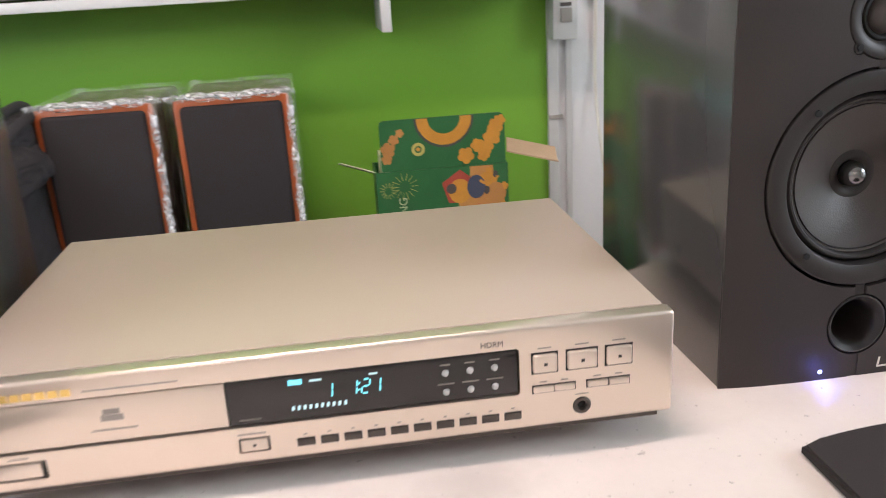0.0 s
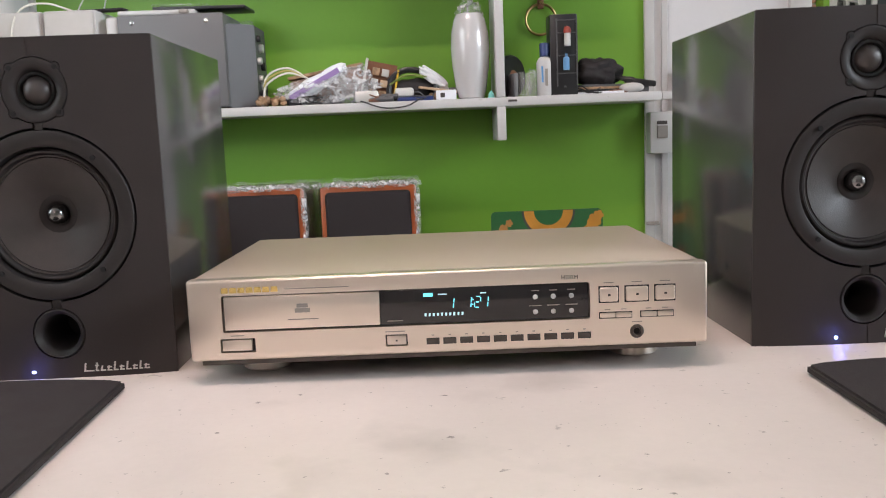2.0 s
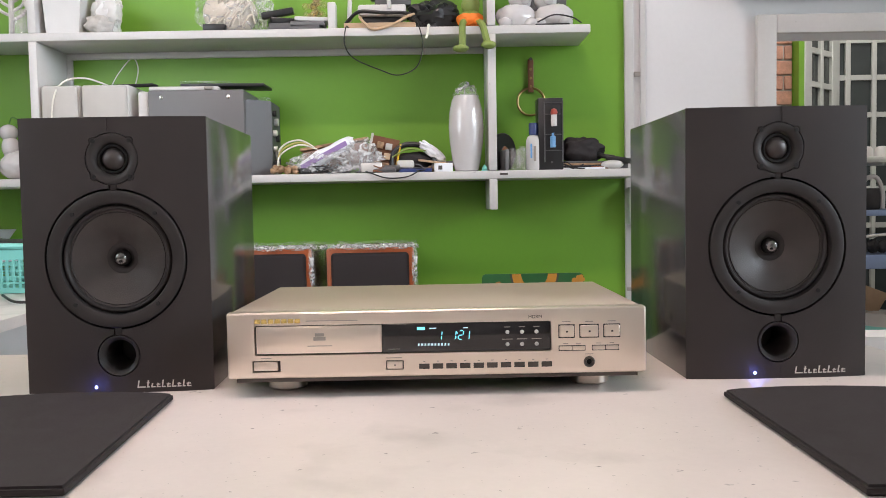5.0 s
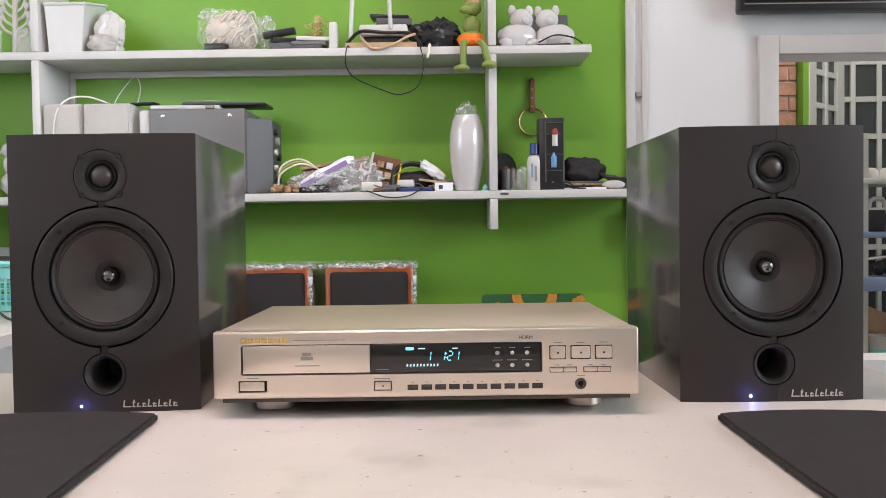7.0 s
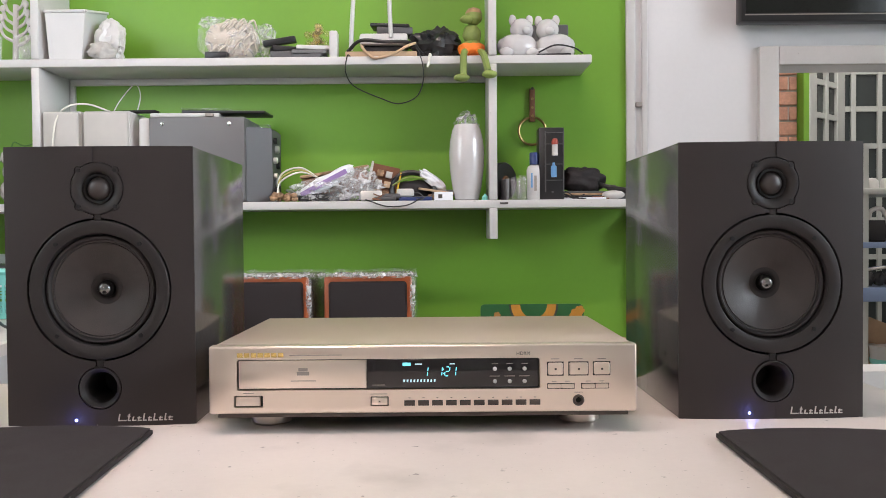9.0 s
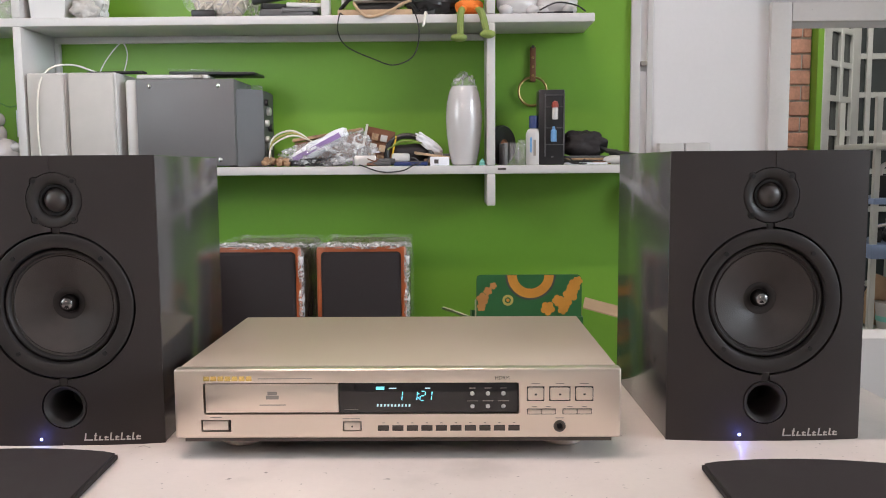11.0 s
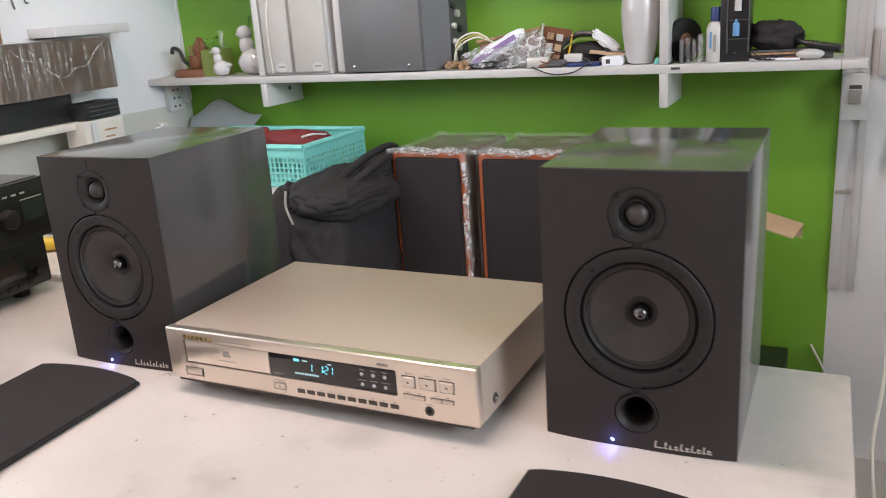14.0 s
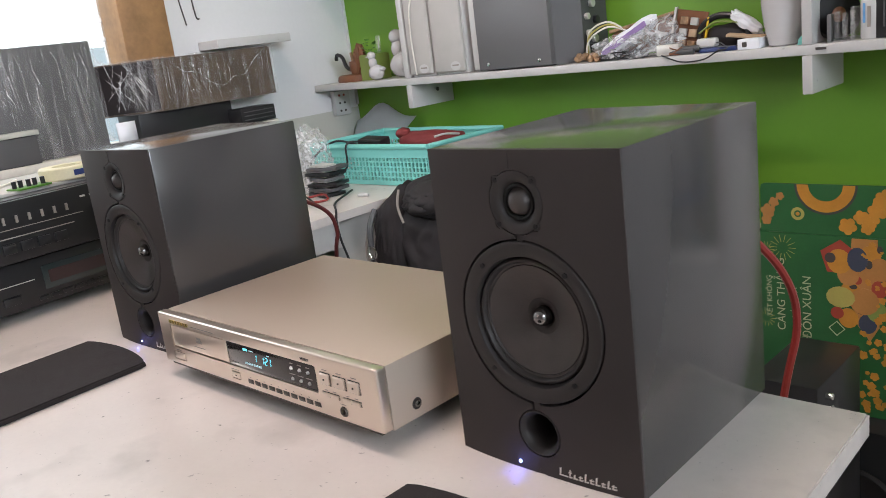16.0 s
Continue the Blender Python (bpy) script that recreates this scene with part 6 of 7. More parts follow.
for x in (0.254, 0.299):
    part("edge", box(x, x + 0.003, 1.697, 1.7005, S1 + 0.02, 1.182), DGREYPL, k)
part("lighter", lathe([(0, 0), (0.0075, 0), (0.0075, 0.034), (0.006, 0.038), (0, 0.038)], (0.278, 1.6915, 1.121), "z", 16), WHITEPL, k, "white lighter")
part("lighter_top", lathe([(0, 0.016), (0.006, 0.014), (0.009, 0.006), (0.008, 0), (0, 0)], (0.278, 1.6905, 1.1485), "z", 16), BOXRED, k, "red lighter top")
part("lighter", lathe([(0, 0), (0.0072, 0), (0.0072, 0.026), (0.003, 0.030), (0.003, 0.036), (0, 0.036)], (0.275, 1.6915, 1.068), "z", 16), SKYBLUE, k, "blue lighter")
k = thing("wall_ring", (0.235, WY, 1.25), "brass ring hanging on a studded leather strap", "key ring")
part("strap", box(0.231, 0.246, WY - 0.012, WY - 0.003, 1.225, 1.312, 0.002), LEATHER, k)
for z in (1.240, 1.262, 1.285):
    part("stud", cyl((0.2385, WY - 0.0145, z), 0.0035, 0.003, "y", 12), BRASS, k)
part("ring", tube([(0.238 + 0.036 * math.cos(a * math.pi / 8), WY - 0.010 - 0.002 * math.sin(a), 1.200 + 0.036 * math.sin(a * math.pi / 8)) for a in range(17)], 0.0032, 4, 8), BRASS, k)
part("pin", cyl((0.2385, WY - 0.016, 1.312), 0.004, 0.014, "y", 10), DARKINK, k)
k = thing("magazines", (0.33, 1.73, S1), "small pile of dark flat magazines", "magazine")
for i in range(4):
    part("sheet", move(box(-0.085, 0.085, -0.035, 0.035, 0, 0.005, 0.001), pose(0.325 + 0.008 * i, 1.738 + 0.003 * i, S1 + 0.0055 * i, 0, 0, -6 + 5 * i)), (PAPER, BLACKPL, BEANS, DGREYPL)[i], k)
k = thing("folded_umbrella", (0.355, 1.74, S1), "crumpled folded black umbrella cloth", "umbrella")
part("cloth", move(crumple(blob((0, 0, 0), (0.052, 0.034, 0.030), 0.35, 5, 14, 4), 0.004, 30, 2), pose(0.352, 1.742, S1 + 0.050, 0, 6, 0)), BLACKCLOTH, k)
part("handle", tube([(0.385, 1.735, S1 + 0.045), (0.41, 1.73, S1 + 0.034), (0.435, 1.725, S1 + 0.03)], 0.006), BLACKPL, k)
k = thing("computer_mouse", (0.435, 1.72, S1), "white oval gadget on the shelf", "gadget")
part("case", blob((0.425, 1.705, S1 + 0.011), (0.028, 0.018, 0.011), 0.02, 3, 2, 4, 0.1), WHITEPL, k)
k = thing("black_phone", (0.455, 1.73, S1), "small black handset resting on the clutter", "phone")
part("case", move(box(-0.036, 0.036, -0.016, 0.016, 0, 0.014, 0.004, 3), pose(0.450, 1.735, S1 + 0.018, 4, 10, -8)), BLACKPL, k)
part("rest", box(0.43, 0.47, 1.725, 1.75, S1, S1 + 0.016, 0.002), DGREYPL, k)

# ---- far end of the lower shelf ----
k = thing("pipe_rack", (-1.31, 1.74, S1), "dark wooden tobacco pipe on an oval stand", "pipe")
part("stand", move(lathe([(0, 0), (0.058, 0), (0.060, 0.006), (0.056, 0.018), (0.048, 0.022), (0, 0.022)], (0, 0, 0), "z", 32), Matrix.Translation((-1.318, 1.74, S1)) @ Matrix.Diagonal((1, 0.6, 1, 1))), LEATHER, k)
part("bowl", lathe([(0, 0), (0.012, 0.002), (0.018, 0.014), (0.017, 0.040), (0.012, 0.040), (0.012, 0.02), (0, 0.016)], (-1.298, 1.74, S1 + 0.022), "z", 20), LEATHER, k)
part("stem", tube([(-1.305, 1.74, S1 + 0.032), (-1.335, 1.738, S1 + 0.045), (-1.350, 1.736, S1 + 0.078), (-1.372, 1.734, S1 + 0.086), (-1.378, 1.734, S1 + 0.070)], 0.006), BLACKPL, k)
part("carved_figure", blob((-1.282, 1.75, S1 + 0.064), (0.020, 0.016, 0.044), 0.3, 6, 6, 4), LEATHER, k, "carved brown figure")
part("prong", tube([(-1.325, 1.75, S1 + 0.02), (-1.318, 1.75, S1 + 0.06), (-1.322, 1.75, S1 + 0.09)], 0.004), BEANS, k)
k = thing("potted_plant", (-1.225, 1.76, S1), "small leafy plant in an olive green square pot", "plant")
part("pot", prism([(-1.262, 1.73), (-1.195, 1.73), (-1.195, 1.795), (-1.262, 1.795)], S1, S1 + 0.078, 0.003), OLIVE, k)
rnd = random.Random(17)
b = None
for i in range(46):
    a, z = rnd.uniform(0, 6.28), rnd.uniform(0.06, 0.118)
    r = rnd.uniform(0.004, 0.036)
    c0 = Vector((-1.245 + r * math.cos(a), 1.762 + r * math.sin(a), S1 + z))
    d0 = Vector((math.cos(a), math.sin(a), rnd.uniform(-0.3, 0.9))).normalized() * 0.016
    sd = d0.cross(Vector((0, 0, 1))).normalized() * 0.005
    q = bmesh.new()
    q.faces.new([q.verts.new(c0), q.verts.new(c0 + d0 * 0.5 + sd), q.verts.new(c0 + d0), q.verts.new(c0 + d0 * 0.5 - sd)])
    b = join(b, q)
part("leaves", b, LEAFG, k, smooth=0)
k = thing("glass_tube", (-1.205, 1.765, S1), "thin clear test tube of flowers", "tube")
part("tube", cyl((-1.215, 1.775, S1 + 0.079), 0.008, 0.052, "z", 16, 0.001), CLEARPL, k)


def goose(at, s, turn):
    b = blob((0, 0, 0.036), (0.042, 0.034, 0.036), 0.10, 5, 3, 4)
    blob((-0.016, 0, 0.082), (0.021, 0.020, 0.028), 0.08, 5, 5, 3, bm=b)
    blob((-0.020, 0, 0.118), (0.022, 0.021, 0.021), 0.06, 5, 7, 3, bm=b)
    blob((-0.044, 0, 0.114), (0.011, 0.009, 0.005), 0.02, 5, 7, 3, bm=b)
    blob((0.036, 0, 0.050), (0.020, 0.018, 0.012), 0.1, 5, 9, 3, bm=b)
    ob = tagged(new("bird_figurine", mesh_of("bird_figurine", b, CERAMIC)), "white ceramic bird figurine on the shelf", "figurine", "white bird figurines")
    ob.matrix_basis = pose(*at, 0, 0, turn) @ Matrix.Scale(s, 4)


goose((-1.185, 1.725, S1), 0.62, 10)
goose((-1.085, 1.745, S1), 1.02, -12)
k = thing("wire_frame", (-1.06, 1.80, S1), "thin green wire frame standing behind the figurines", "frame")
part("wire", tube([(-1.135, 1.815, S1), (-1.135, 1.815, S1 + 0.155), (-1.10, 1.815, S1 + 0.157), (-1.02, 1.815, S1 + 0.157), (-1.02, 1.815, S1)], 0.002, 5, 6), LEAFG, k)
part("card", box(-1.085, -1.03, 1.812, 1.816, S1 + 0.08, S1 + 0.148), PAPER, k)

# ---- on the upper shelf board ----
p = thing("planter_box", (-0.92, 1.72, S2), "tapered white planter box with a brown inner rim", "planter")
b = bmesh.new()
q0 = [b.verts.new(v_) for v_ in ((-0.972, 1.690, S2), (-0.892, 1.690, S2), (-0.892, 1.775, S2), (-0.972, 1.775, S2))]
tops = [(-0.978, 1.682, S2 + 0.118), (-0.878, 1.682, S2 + 0.118), (-0.870, 1.800, S2 + 0.142), (-0.975, 1.800, S2 + 0.142)]
q1 = [b.verts.new(v_) for v_ in tops]
b.faces.new(q0)
b.faces.new(q1)
for i in range(4):
    b.faces.new((q0[i], q0[(i + 1) % 4], q1[(i + 1) % 4], q1[i]))
part("body", b, WHITEPL, p)
b = prism([(x, y) for x, y, z in tops], 0, 0.002)
for v_ in b.verts:
    v_.co.z += S2 + 0.1185 + (v_.co.y - 1.682) / 0.118 * 0.024
part("soil", b, CARD, p, "brown filling")
for i in range(4):
    part("rim", tube([tops[i], tuple((Vector(tops[i]) + Vector(tops[(i + 1) % 4])) / 2), tops[(i + 1) % 4]], 0.0042, 3, 6), WHITEPL, p)
k = thing("folded_cloth", (-0.84, 1.72, S2), "crumpled off-white cloth beside the planter", "cloth")
part("cloth", crumple(blob((-0.838, 1.735, S2 + 0.052), (0.034, 0.030, 0.050), 0.3, 5, 3, 4, 0.2), 0.005, 26, 1), WHITEPL, k)
part("fold", crumple(blob((-0.850, 1.705, S2 + 0.022), (0.028, 0.020, 0.022), 0.35, 5, 8, 4), 0.004, 30, 4), CREAM, k)
k = thing("yarn_bag", (-0.53, 1.73, S2), "clear bag full of cream yarn or noodles", "yarn")
b = blob((-0.528, 1.735, S2 + 0.050), (0.066, 0.046, 0.048), 0.06, 4, 2, 4, 0.25)
part("filling", b, YARN, k, "cream yarn")
b = None
rnd = random.Random(2)
for i in range(30):
    x, z = rnd.uniform(-0.575, -0.475), S2 + rnd.uniform(0.015, 0.085)
    b = tube([(x - 0.012, 1.700, z - 0.015), (x, 1.688, z), (x + 0.014, 1.692, z + 0.012), (x + 0.020, 1.700, z - 0.008)], 0.0028, 4, 5, b)
part("strands", b, YARN, k)
part("bag", crumple(blob((-0.530, 1.732, S2 + 0.052), (0.078, 0.056, 0.052), 0.18, 6, 3, 4, 0.25), 0.004, 30, 7), film("thin_bag", 0.20, 40), k, "clear bag")
part("bag_knot", crumple(blob((-0.585, 1.725, S2 + 0.098), (0.022, 0.014, 0.012), 0.4, 6, 7, 3), 0.003, 40, 7), BAGFILM, k)
part("tray", box(-0.585, -0.530, 1.680, 1.700, S2, S2 + 0.016, 0.002), BLACKPL, k)
k = thing("clear_bag", (-0.445, 1.75, S2), "limp clear plastic bag", "plastic bag")
part("bag", crumple(blob((-0.448, 1.76, S2 + 0.050), (0.024, 0.030, 0.050), 0.3, 6, 5, 3), 0.004, 30, 7), BAGFILM, k)
k = thing("black_gadgets", (-0.40, 1.72, S2), "tipped black folding handset and flat boxes", "gadget")
part("handset", move(box(-0.042, 0.038, -0.020, 0.020, 0, 0.016, 0.003), pose(-0.402, 1.715, S2 + 0.038, 8, -10, 4)), BLACKPL, k)
part("stack", box(-0.425, -0.365, 1.69, 1.76, S2, S2 + 0.018, 0.003), DGREYPL, k)
part("stack", move(box(-0.03, 0.03, -0.025, 0.025, 0, 0.014, 0.002), pose(-0.398, 1.722, S2 + 0.0185, 0, 0, 20)), BLACKPL, k)
k = thing("flat_cases", (-0.33, 1.71, S2), "short stack of grey and white flat cases", "case")
for i in range(3):
    part("case", move(box(-0.045, 0.040, -0.03, 0.03, 0, 0.010, 0.002), pose(-0.335 + 0.008 * i, 1.716, S2 + 0.0105 * i, 0, 0, 8 * i - 6)), (DGREYPL, GREYPL, WHITEPL)[i], k)
k = thing("clear_ornament", (-0.33, 1.75, S2), "clump of amber and clear glassy beads", "ornament", kind="stuff")
b = None
for i in range(26):
    a = rnd.uniform(0, 6.28)
    b = blob((-0.315 + 0.028 * math.cos(a) * rnd.random(), 1.752 + 0.02 * math.sin(a), S2 + rnd.uniform(0.034, 0.092)), (0.009, 0.009, 0.009), 0.15, 4, i, 2, bm=b)
part("beads", b, film("amber_bead", 0.5, 20, 0.06, (0.65, 0.5, 0.22)), k)
k = thing("white_charger", (-0.268, 1.70, S2), "upright white slab-shaped charger", "charger")
part("case", box(-0.278, -0.258, 1.684, 1.72, S2, S2 + 0.066, 0.004), WHITEPL, k)
r_ = thing("wifi_router", (-0.15, 1.73, S2), "white router with two upright antennas on a wooden board", "router")
part("board", box(-0.238, -0.062, 1.682, 1.79, S2, S2 + 0.013, 0.001), CARD, r_, "pale wooden board")
part("case", box(-0.205, -0.085, 1.700, 1.780, S2 + 0.034, S2 + 0.062, 0.006), WHITEPL, r_)
part("base", box(-0.195, -0.095, 1.710, 1.775, S2 + 0.0135, S2 + 0.0335, 0.004), BLACKPL, r_)
part("top_box", move(box(-0.045, 0.045, -0.03, 0.03, 0, 0.018, 0.003), pose(-0.120, 1.742, S2 + 0.0625, 0, 0, 5)), DGREYPL, r_, "black box on top")
part("slim_box", move(box(-0.058, 0.040, -0.03, 0.03, 0, 0.008, 0.002), pose(-0.120, 1.742, S2 + 0.081, 0, 3, -4)), BLACKPL, r_)
part("antenna", tube([(-0.226, 1.70, S2 + 0.02), (-0.222, 1.70, S2 + 0.10), (-0.214, 1.70, S2 + 0.22)], 0.0055, 6, 10), WHITEPL, r_, "white antenna")
part("antenna", tube([(-0.126, 1.695, S2 + 0.05), (-0.129, 1.695, S2 + 0.13), (-0.131, 1.695, S2 + 0.24)], 0.0055, 6, 10), WHITEPL, r_, "white antenna")
cable("black cord hanging in a loop from the upper shelf", [(-0.215, 1.700, S2 + 0.001), (-0.226, 1.684, S2 + 0.001), (-0.232, 1.6735, S2 + 0.001), (-0.236, 1.668, S2 - 0.04), (-0.215, 1.668, S2 - 0.075), (-0.150, 1.668, S2 - 0.105), (-0.105, 1.668, S2 - 0.118), (-0.060, 1.668, S2 - 0.098), (-0.045, 1.668, S2 - 0.045), (-0.060, 1.675, S2 + 0.015), (-0.09, 1.70, S2 + 0.030)], 0.0015, BLACKCABLE)
cable("tan and brown leads bunched before the router", [(-0.20, 1.690, S2 + 0.030), (-0.19, 1.676, S2 + 0.014), (-0.165, 1.670, S2 - 0.006), (-0.12, 1.671, S2 + 0.004), (-0.085, 1.676, S2 + 0.024), (-0.065, 1.690, S2 + 0.034)], 0.0035, CARD)
cable("thick dark lead across the router", [(-0.235, 1.70, S2 + 0.016), (-0.20, 1.684, S2 + 0.040), (-0.14, 1.680, S2 + 0.036), (-0.08, 1.684, S2 + 0.034), (-0.05, 1.71, S2 + 0.014)], 0.0045, BLACKCABLE)
cable("short white strip hanging over the shelf edge", [(-0.028, 1.69, S2 + 0.004), (-0.030, 1.672, S2 + 0.002), (-0.032, 1.668, S2 - 0.018), (-0.036, 1.668, S2 - 0.030)], 0.003, WHITECABLE)
k = thing("bin_bag", (-0.01, 1.74, S2), "crumpled black plastic bag", "plastic bag")
part("bag", crumple(blob((-0.018, 1.742, S2 + 0.038), (0.056, 0.042, 0.038), 0.35, 6, 9, 4, 0.15), 0.006, 28, 3), BLACKPL, k)
# a soft doll with dangling legs, one plain mesh
b = blob((0.073, 1.712, S2 + 0.022), (0.032, 0.024, 0.022), 0.12, 4, 3, 4)
blob((0.076, 1.715, S2 + 0.058), (0.022, 0.018, 0.026), 0.1, 4, 5, 4, bm=b)
blob((0.080, 1.712, S2 + 0.104), (0.021, 0.019, 0.022), 0.1, 4, 7, 4, bm=b)
blob((0.062, 1.700, S2 + 0.094), (0.016, 0.012, 0.010), 0.1, 4, 8, 3, bm=b)
tube([(0.060, 1.690, S2 + 0.014), (0.053, 1.668, S2 + 0.000), (0.052, 1.664, S2 - 0.050)], 0.0085, 6, 8, b)
tube([(0.090, 1.690, S2 + 0.014), (0.102, 1.668, S2 + 0.000), (0.112, 1.663, S2 - 0.040)], 0.0085, 6, 8, b)
blob((0.048, 1.658, S2 - 0.058), (0.020, 0.014, 0.009), 0.1, 4, 9, 3, bm=b)
blob((0.116, 1.658, S2 - 0.050), (0.018, 0.014, 0.010), 0.1, 4, 11, 3, bm=b)
me = mesh_of("doll", b, OLIVE)
me.materials.append(ORANGE)
me.materials.append(BEANS)
for f in me.polygons:
    f.material_index = 1 if S2 - 0.004 < f.center.z < S2 + 0.034 and f.center.y > 1.676 else (2 if f.center.z > S2 + 0.110 else 0)
tagged(new("doll", me), "soft doll in orange shorts sitting with dangling legs", "doll")


def pig(at, s, turn, flat):
    b = blob((0, 0, 0.034), (0.052, 0.036, 0.034), 0.08, 4, 3, 4, 0.1)
    blob((0.012 if not flat else -0.018, -0.004, 0.078), (0.030, 0.028, 0.030), 0.06, 4, 5, 4, bm=b)
    blob((0.018 if not flat else -0.012, -0.028, 0.072), (0.013, 0.010, 0.011), 0.05, 4, 6, 3, bm=b)
    for q in (-0.020, 0.026):
        blob((q + (0.008 if not flat else -0.022), 0, 0.104), (0.010, 0.006, 0.015), 0.1, 4, 8, 3, bm=b)
    for q in (-0.036, 0.034):
        blob((q, -0.026, 0.014), (0.018, 0.016, 0.014), 0.1, 4, 10, 3, bm=b)
    ob = tagged(new("pig_figurine", mesh_of("pig_figurine", b, CERAMIC)), "glossy white ceramic pig figurine", "figurine", "white pig figurines")
    ob.matrix_basis = pose(*at, 0, 0, turn) @ Matrix.Scale(s, 4)


pig((0.190, 1.735, S2), 0.95, 10, False)
pig((0.285, 1.742, S2), 0.95, -8, True)
k = thing("sunglasses_case", (0.30, 1.70, S2), "flat dark glasses with thin arms before the figurines", "glasses")
part("lens", move(box(-0.045, 0.040, -0.012, 0.012, 0, 0.005, 0.002), pose(0.280, 1.700, S2 + 0.001, 0, 0, -4)), BLACKPL, k)
part("arm", tube([(0.24, 1.695, S2 + 0.010), (0.28, 1.688, S2 + 0.026), (0.325, 1.690, S2 + 0.020), (0.350, 1.70, S2 + 0.008)], 0.002), BLACKPL, k)
k = thing("dark_plaque", (0.29, 1.80, S2), "dark grey plaque standing behind the figurines", "plaque")
part("plaque", box(0.215, 0.330, 1.800, 1.812, S2, S2 + 0.105, 0.006, 3), DGREYPL, k)
t = thing("white_tree_ornament", (-1.085, 1.74, S2), "flat white tree-shaped jewellery stand", "ornament")
part("trunk", tube([(-1.082, 1.74, S2), (-1.080, 1.74, S2 + 0.06), (-1.078, 1.74, S2 + 0.15)], 0.007, 6, 8), WHITEPL, t)
rnd = random.Random(6)
for i in range(9):
    sd = -1 if i % 2 else 1
    z = S2 + 0.045 + 0.011 * i
    ln = 0.040 - 0.002 * i
    part("branch", tube([(-1.080, 1.74, z), (-1.080 + sd * ln * 0.7, 1.74, z + 0.014), (-1.080 + sd * ln, 1.74, z + 0.034)], 0.004, 5, 6), WHITEPL, t)
    part("leaf", blob((-1.080 + sd * ln, 1.738, z + 0.040), (0.008, 0.004, 0.010), 0.05, 3, i, 2), WHITEPL, t)
part("foot", lathe([(0, 0), (0.026, 0), (0.026, 0.003), (0.008, 0.005), (0, 0.005)], (-1.082, 1.74, S2)), WHITEPL, t)
for x in (-1.050, -1.125):
    k = thing("drinking_glass", (x, 1.73, S2), "clear drinking glass on the upper shelf", "glass", "drinking glasses")
    part("glass", lathe([(0, 0.003), (0.018, 0.003), (0.020, 0.065), (0.022, 0.065), (0.020, 0), (0, 0)], (x, 1.715, S2), "z", 24), CLEARPL, k)

# ---- screen over the opening ----
tv = thing("wall_screen", (1.3, WY, 1.7), "black flat screen mounted over the opening", "television")
part("case", box(0.770, 1.78, WY - 0.075, WY - 0.030, 1.468, 2.05, 0.006), BLACKPL, tv)
part("screen", box(0.782, 1.768, WY - 0.0765, WY - 0.0745, 1.490, 2.04), SCREEN, tv)
part("trim", box(0.780, 1.770, WY - 0.0775, WY - 0.0745, 1.4845, 1.4870), GREYINK, tv)
part("mount", box(1.1, 1.45, WY - 0.0295, WY - 0.001, 1.6, 1.9), BLACKPL, tv)

# ---- back room rack ----
rk = thing("metal_rack", (1.8, 2.85, 0), "blue-grey steel rack with odd goods in the back room", "rack")
for z in (0.36, 0.66, 0.86, 1.06):
    part("shelf", box(1.56, 2.20, 2.72, 3.05, z, z + 0.022 + (0.03 if z == 0.66 else 0), 0.002), BLUESHELF if z in (0.66, 0.86) else DOORPAINT, rk)
for x in (1.565, 2.17):
    for y in (2.73, 3.02):
        part("post", box(x, x + 0.02, y, y + 0.02, 0, 1.25), DOORPAINT, rk)
k = thing("plastic_tub", (1.72, 2.85, 0.382), "white plastic tub with a green band", "tub")
part("tub", lathe([(0, 0), (0.07, 0), (0.078, 0.09), (0.080, 0.10), (0, 0.10)], (1.72, 2.82, 0.3825)), WHITEPL, k)
part("band", lathe([(0.0752, 0.03), (0.0772, 0.05)], (1.72, 2.82, 0.3825)), TEAL, k)
k = thing("cardboard_box", (1.66, 2.9, 0.48), "open brown cardboard box", "box")
part("box", move(box(-0.07, 0.07, -0.05, 0.05, 0, 0.11, 0.002), pose(1.665, 2.93, 0.3825, 0, 8, 20)), CARD, k)
part("flap", move(box(-0.06, 0.06, 0, 0.004, 0, 0.09), pose(1.66, 2.86, 0.49, 18, 20, 10)), CARD, k)
k = thing("black_handset", (1.64, 2.78, 0.882), "black boxy handset with a white handle", "gadget")
part("case", box(1.60, 1.665, 2.76, 2.82, 0.8825, 0.965, 0.004), BLACKPL, k)
part("handle", tube([(1.61, 2.78, 0.965), (1.62, 2.78, 1.00), (1.66, 2.78, 1.005), (1.685, 2.78, 0.95), (1.685, 2.78, 0.886)], 0.009), WHITEPL, k)
k = thing("tool_bar", (1.66, 2.79, 0.713), "black and chrome clamps laid along the rack", "tool")
for i in range(4):
    part("clamp", blob((1.61 + 0.04 * i, 2.78, 0.742), (0.020, 0.016, 0.026), 0.3, 5, i, 3), BLACKPL if i != 3 else BOXRED, k)
part("rod", tube([(1.58, 2.765, 0.775), (1.65, 2.765, 0.785), (1.76, 2.765, 0.790)], 0.007), CHROME, k)
k = thing("white_cups", (1.66, 2.8, 1.082), "row of upturned white cups", "cup")
for i in range(3):
    part("cup", lathe([(0.026, 0), (0.024, 0.03), (0.016, 0.040), (0, 0.042)], (1.62 + 0.06 * i, 2.78, 1.0825), "z", 20), WHITEPL, k)

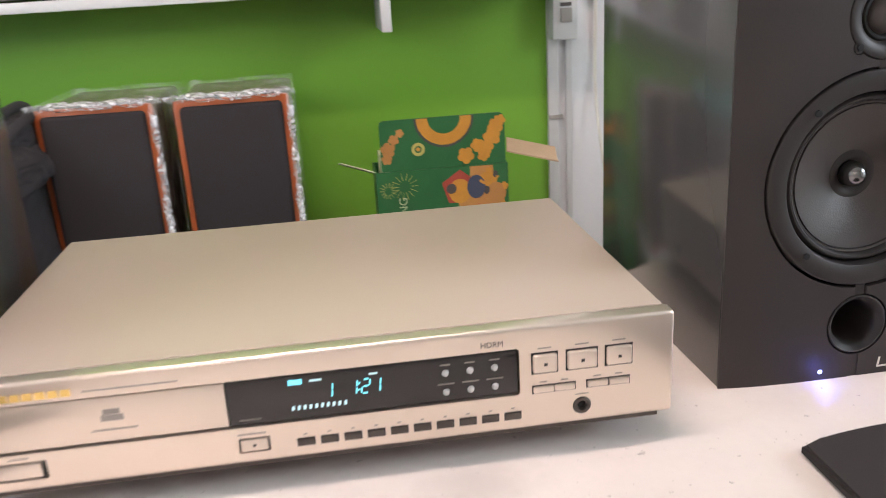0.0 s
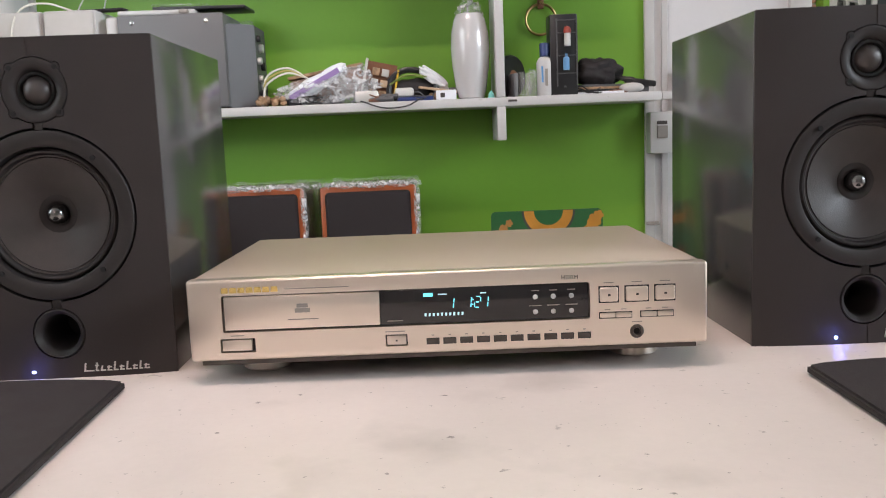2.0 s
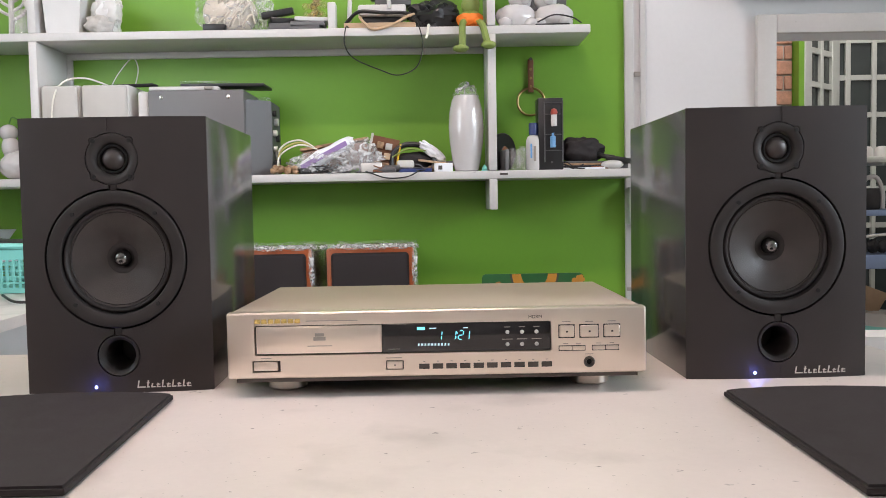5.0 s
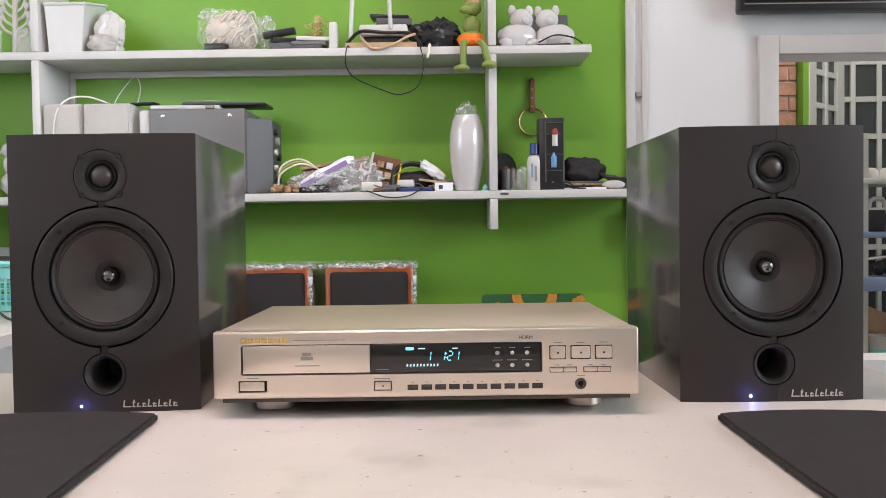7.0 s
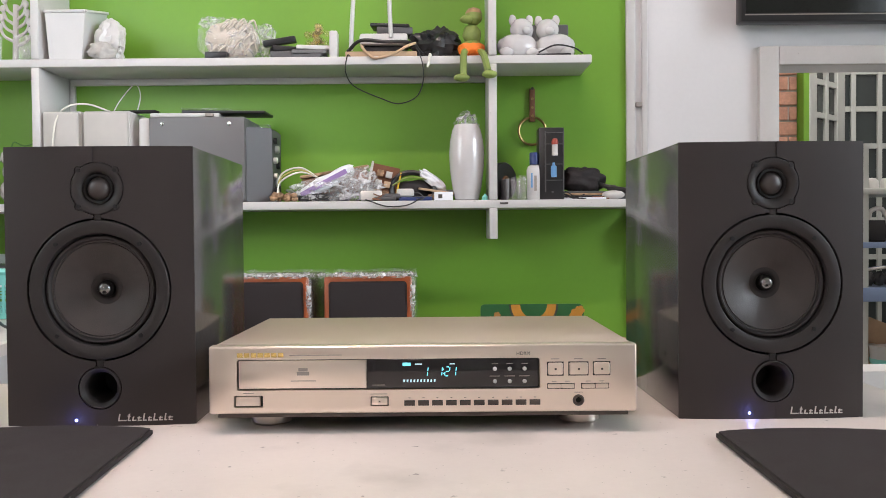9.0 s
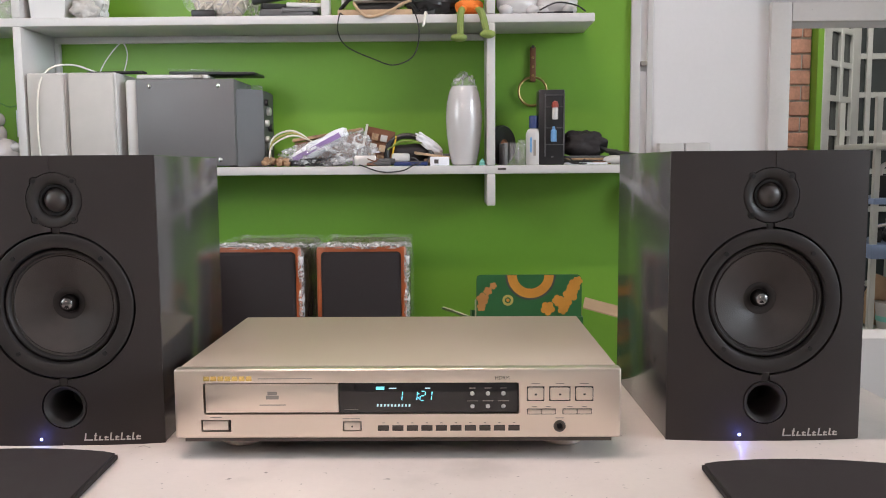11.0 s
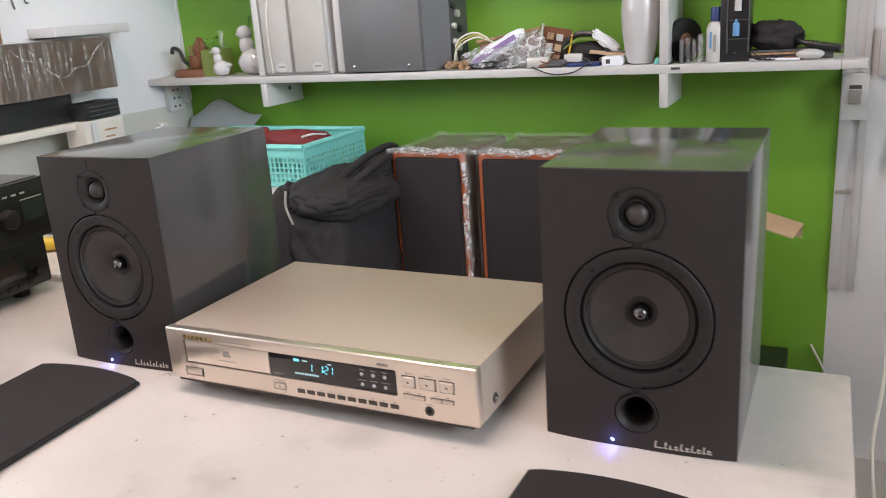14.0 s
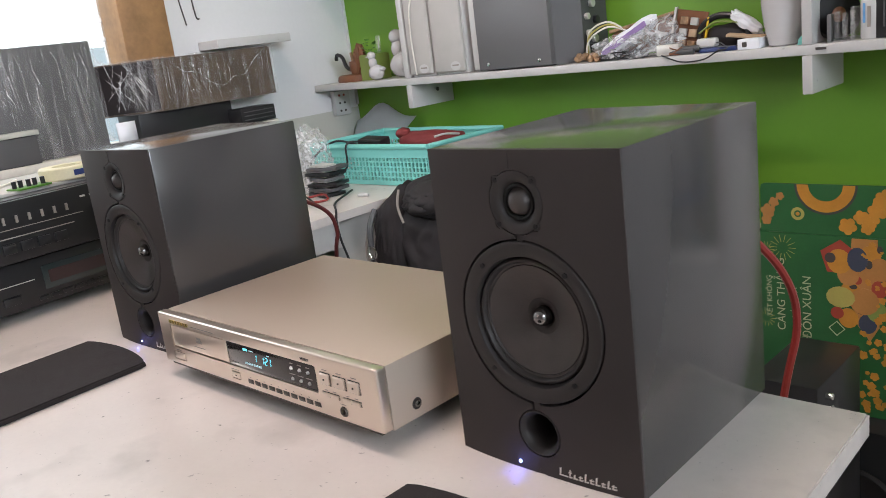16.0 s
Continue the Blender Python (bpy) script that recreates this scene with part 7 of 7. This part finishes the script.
# ---- loose ends on the floor beside the table ----
cable("white lead running down beside the table", [(0.60, 1.842, 0.955), (0.60, 1.83, 0.70), (0.62, 1.70, 0.35), (0.60, 1.50, 0.20), (0.64, 1.40, 0.012), (0.70, 1.30, 0.008)], 0.004, WHITECABLE)
cable("pale wires trailing low on the wall", [(0.46, 1.842, 0.30), (0.50, 1.835, 0.22), (0.54, 1.825, 0.10), (0.56, 1.80, 0.01)], 0.003, WHITECABLE)

# ---- small dark bits among the shelf clutter ----
rnd = random.Random(77)
def lead_tangle(x, y, z, w, label, mat_, r, turns):
    k = thing("lead_tangle", (x, y, z), label, "cable")
    for j in range(turns):
        pts = [(x + w * (0.5 + 0.4 * rnd.random()) * math.cos(a * 0.9 + j), y + 0.022 * math.sin(a * 0.9 + j), z + r + 0.001 + 0.018 * rnd.random() * (1 if a % 5 else 0)) for a in range(7)]
        part("lead", tube(pts, r, 4, 6), mat_, k)
lead_tangle(-0.300, 1.700, S1, 0.050, "tangle of thin black leads on the shelf", BLACKCABLE, 0.0016, 4)
lead_tangle(-0.165, 1.700, S1, 0.040, "tangle of dark brown leads on the shelf", LEATHER, 0.0015, 4)
lead_tangle(-0.055, 1.710, S1, 0.038, "tangle of grey and black leads on the shelf", DGREYPL, 0.0014, 3)
lead_tangle(0.330, 1.715, S1, 0.045, "tangle of thin black leads beside the black bag", BLACKCABLE, 0.0015, 3)
lead_tangle(-0.330, 1.720, S2, 0.050, "tangle of thin dark leads on the upper shelf", BLACKCABLE, 0.0015, 4)
for x, y, w_, d_, h_, rz, m_, txt in ((-0.345, 1.70, 0.030, 0.022, 0.014, 20, BLACKPL, "small black plug adapter"), (-0.255, 1.695, 0.036, 0.020, 0.010, -15, DGREYPL, "small grey converter box"),
                                      (-0.105, 1.720, 0.040, 0.030, 0.018, 12, BLACKPL, "black power brick"), (-0.020, 1.730, 0.030, 0.026, 0.016, -25, BEANS, "small brown relay block"),
                                      (0.300, 1.735, 0.050, 0.026, 0.008, 8, DGREYPL, "flat dark circuit tray"), (0.395, 1.710, 0.044, 0.024, 0.007, -12, LEATHER, "flat brown leather case")):
    k = thing("small_gadget", (x, y, S1), txt + " lying on the shelf", "gadget")
    m4 = pose(x, y, S1 + 0.0008, 0, 0, rz)
    part("body", move(box(-w_ / 2, w_ / 2, -d_ / 2, d_ / 2, 0, h_, 0.002), m4), m_, k)
    part("face", move(box(-w_ * 0.3, w_ * 0.3, -d_ * 0.3, d_ * 0.3, h_ - 0.0003, h_ + 0.0006), m4), GREYINK, k)
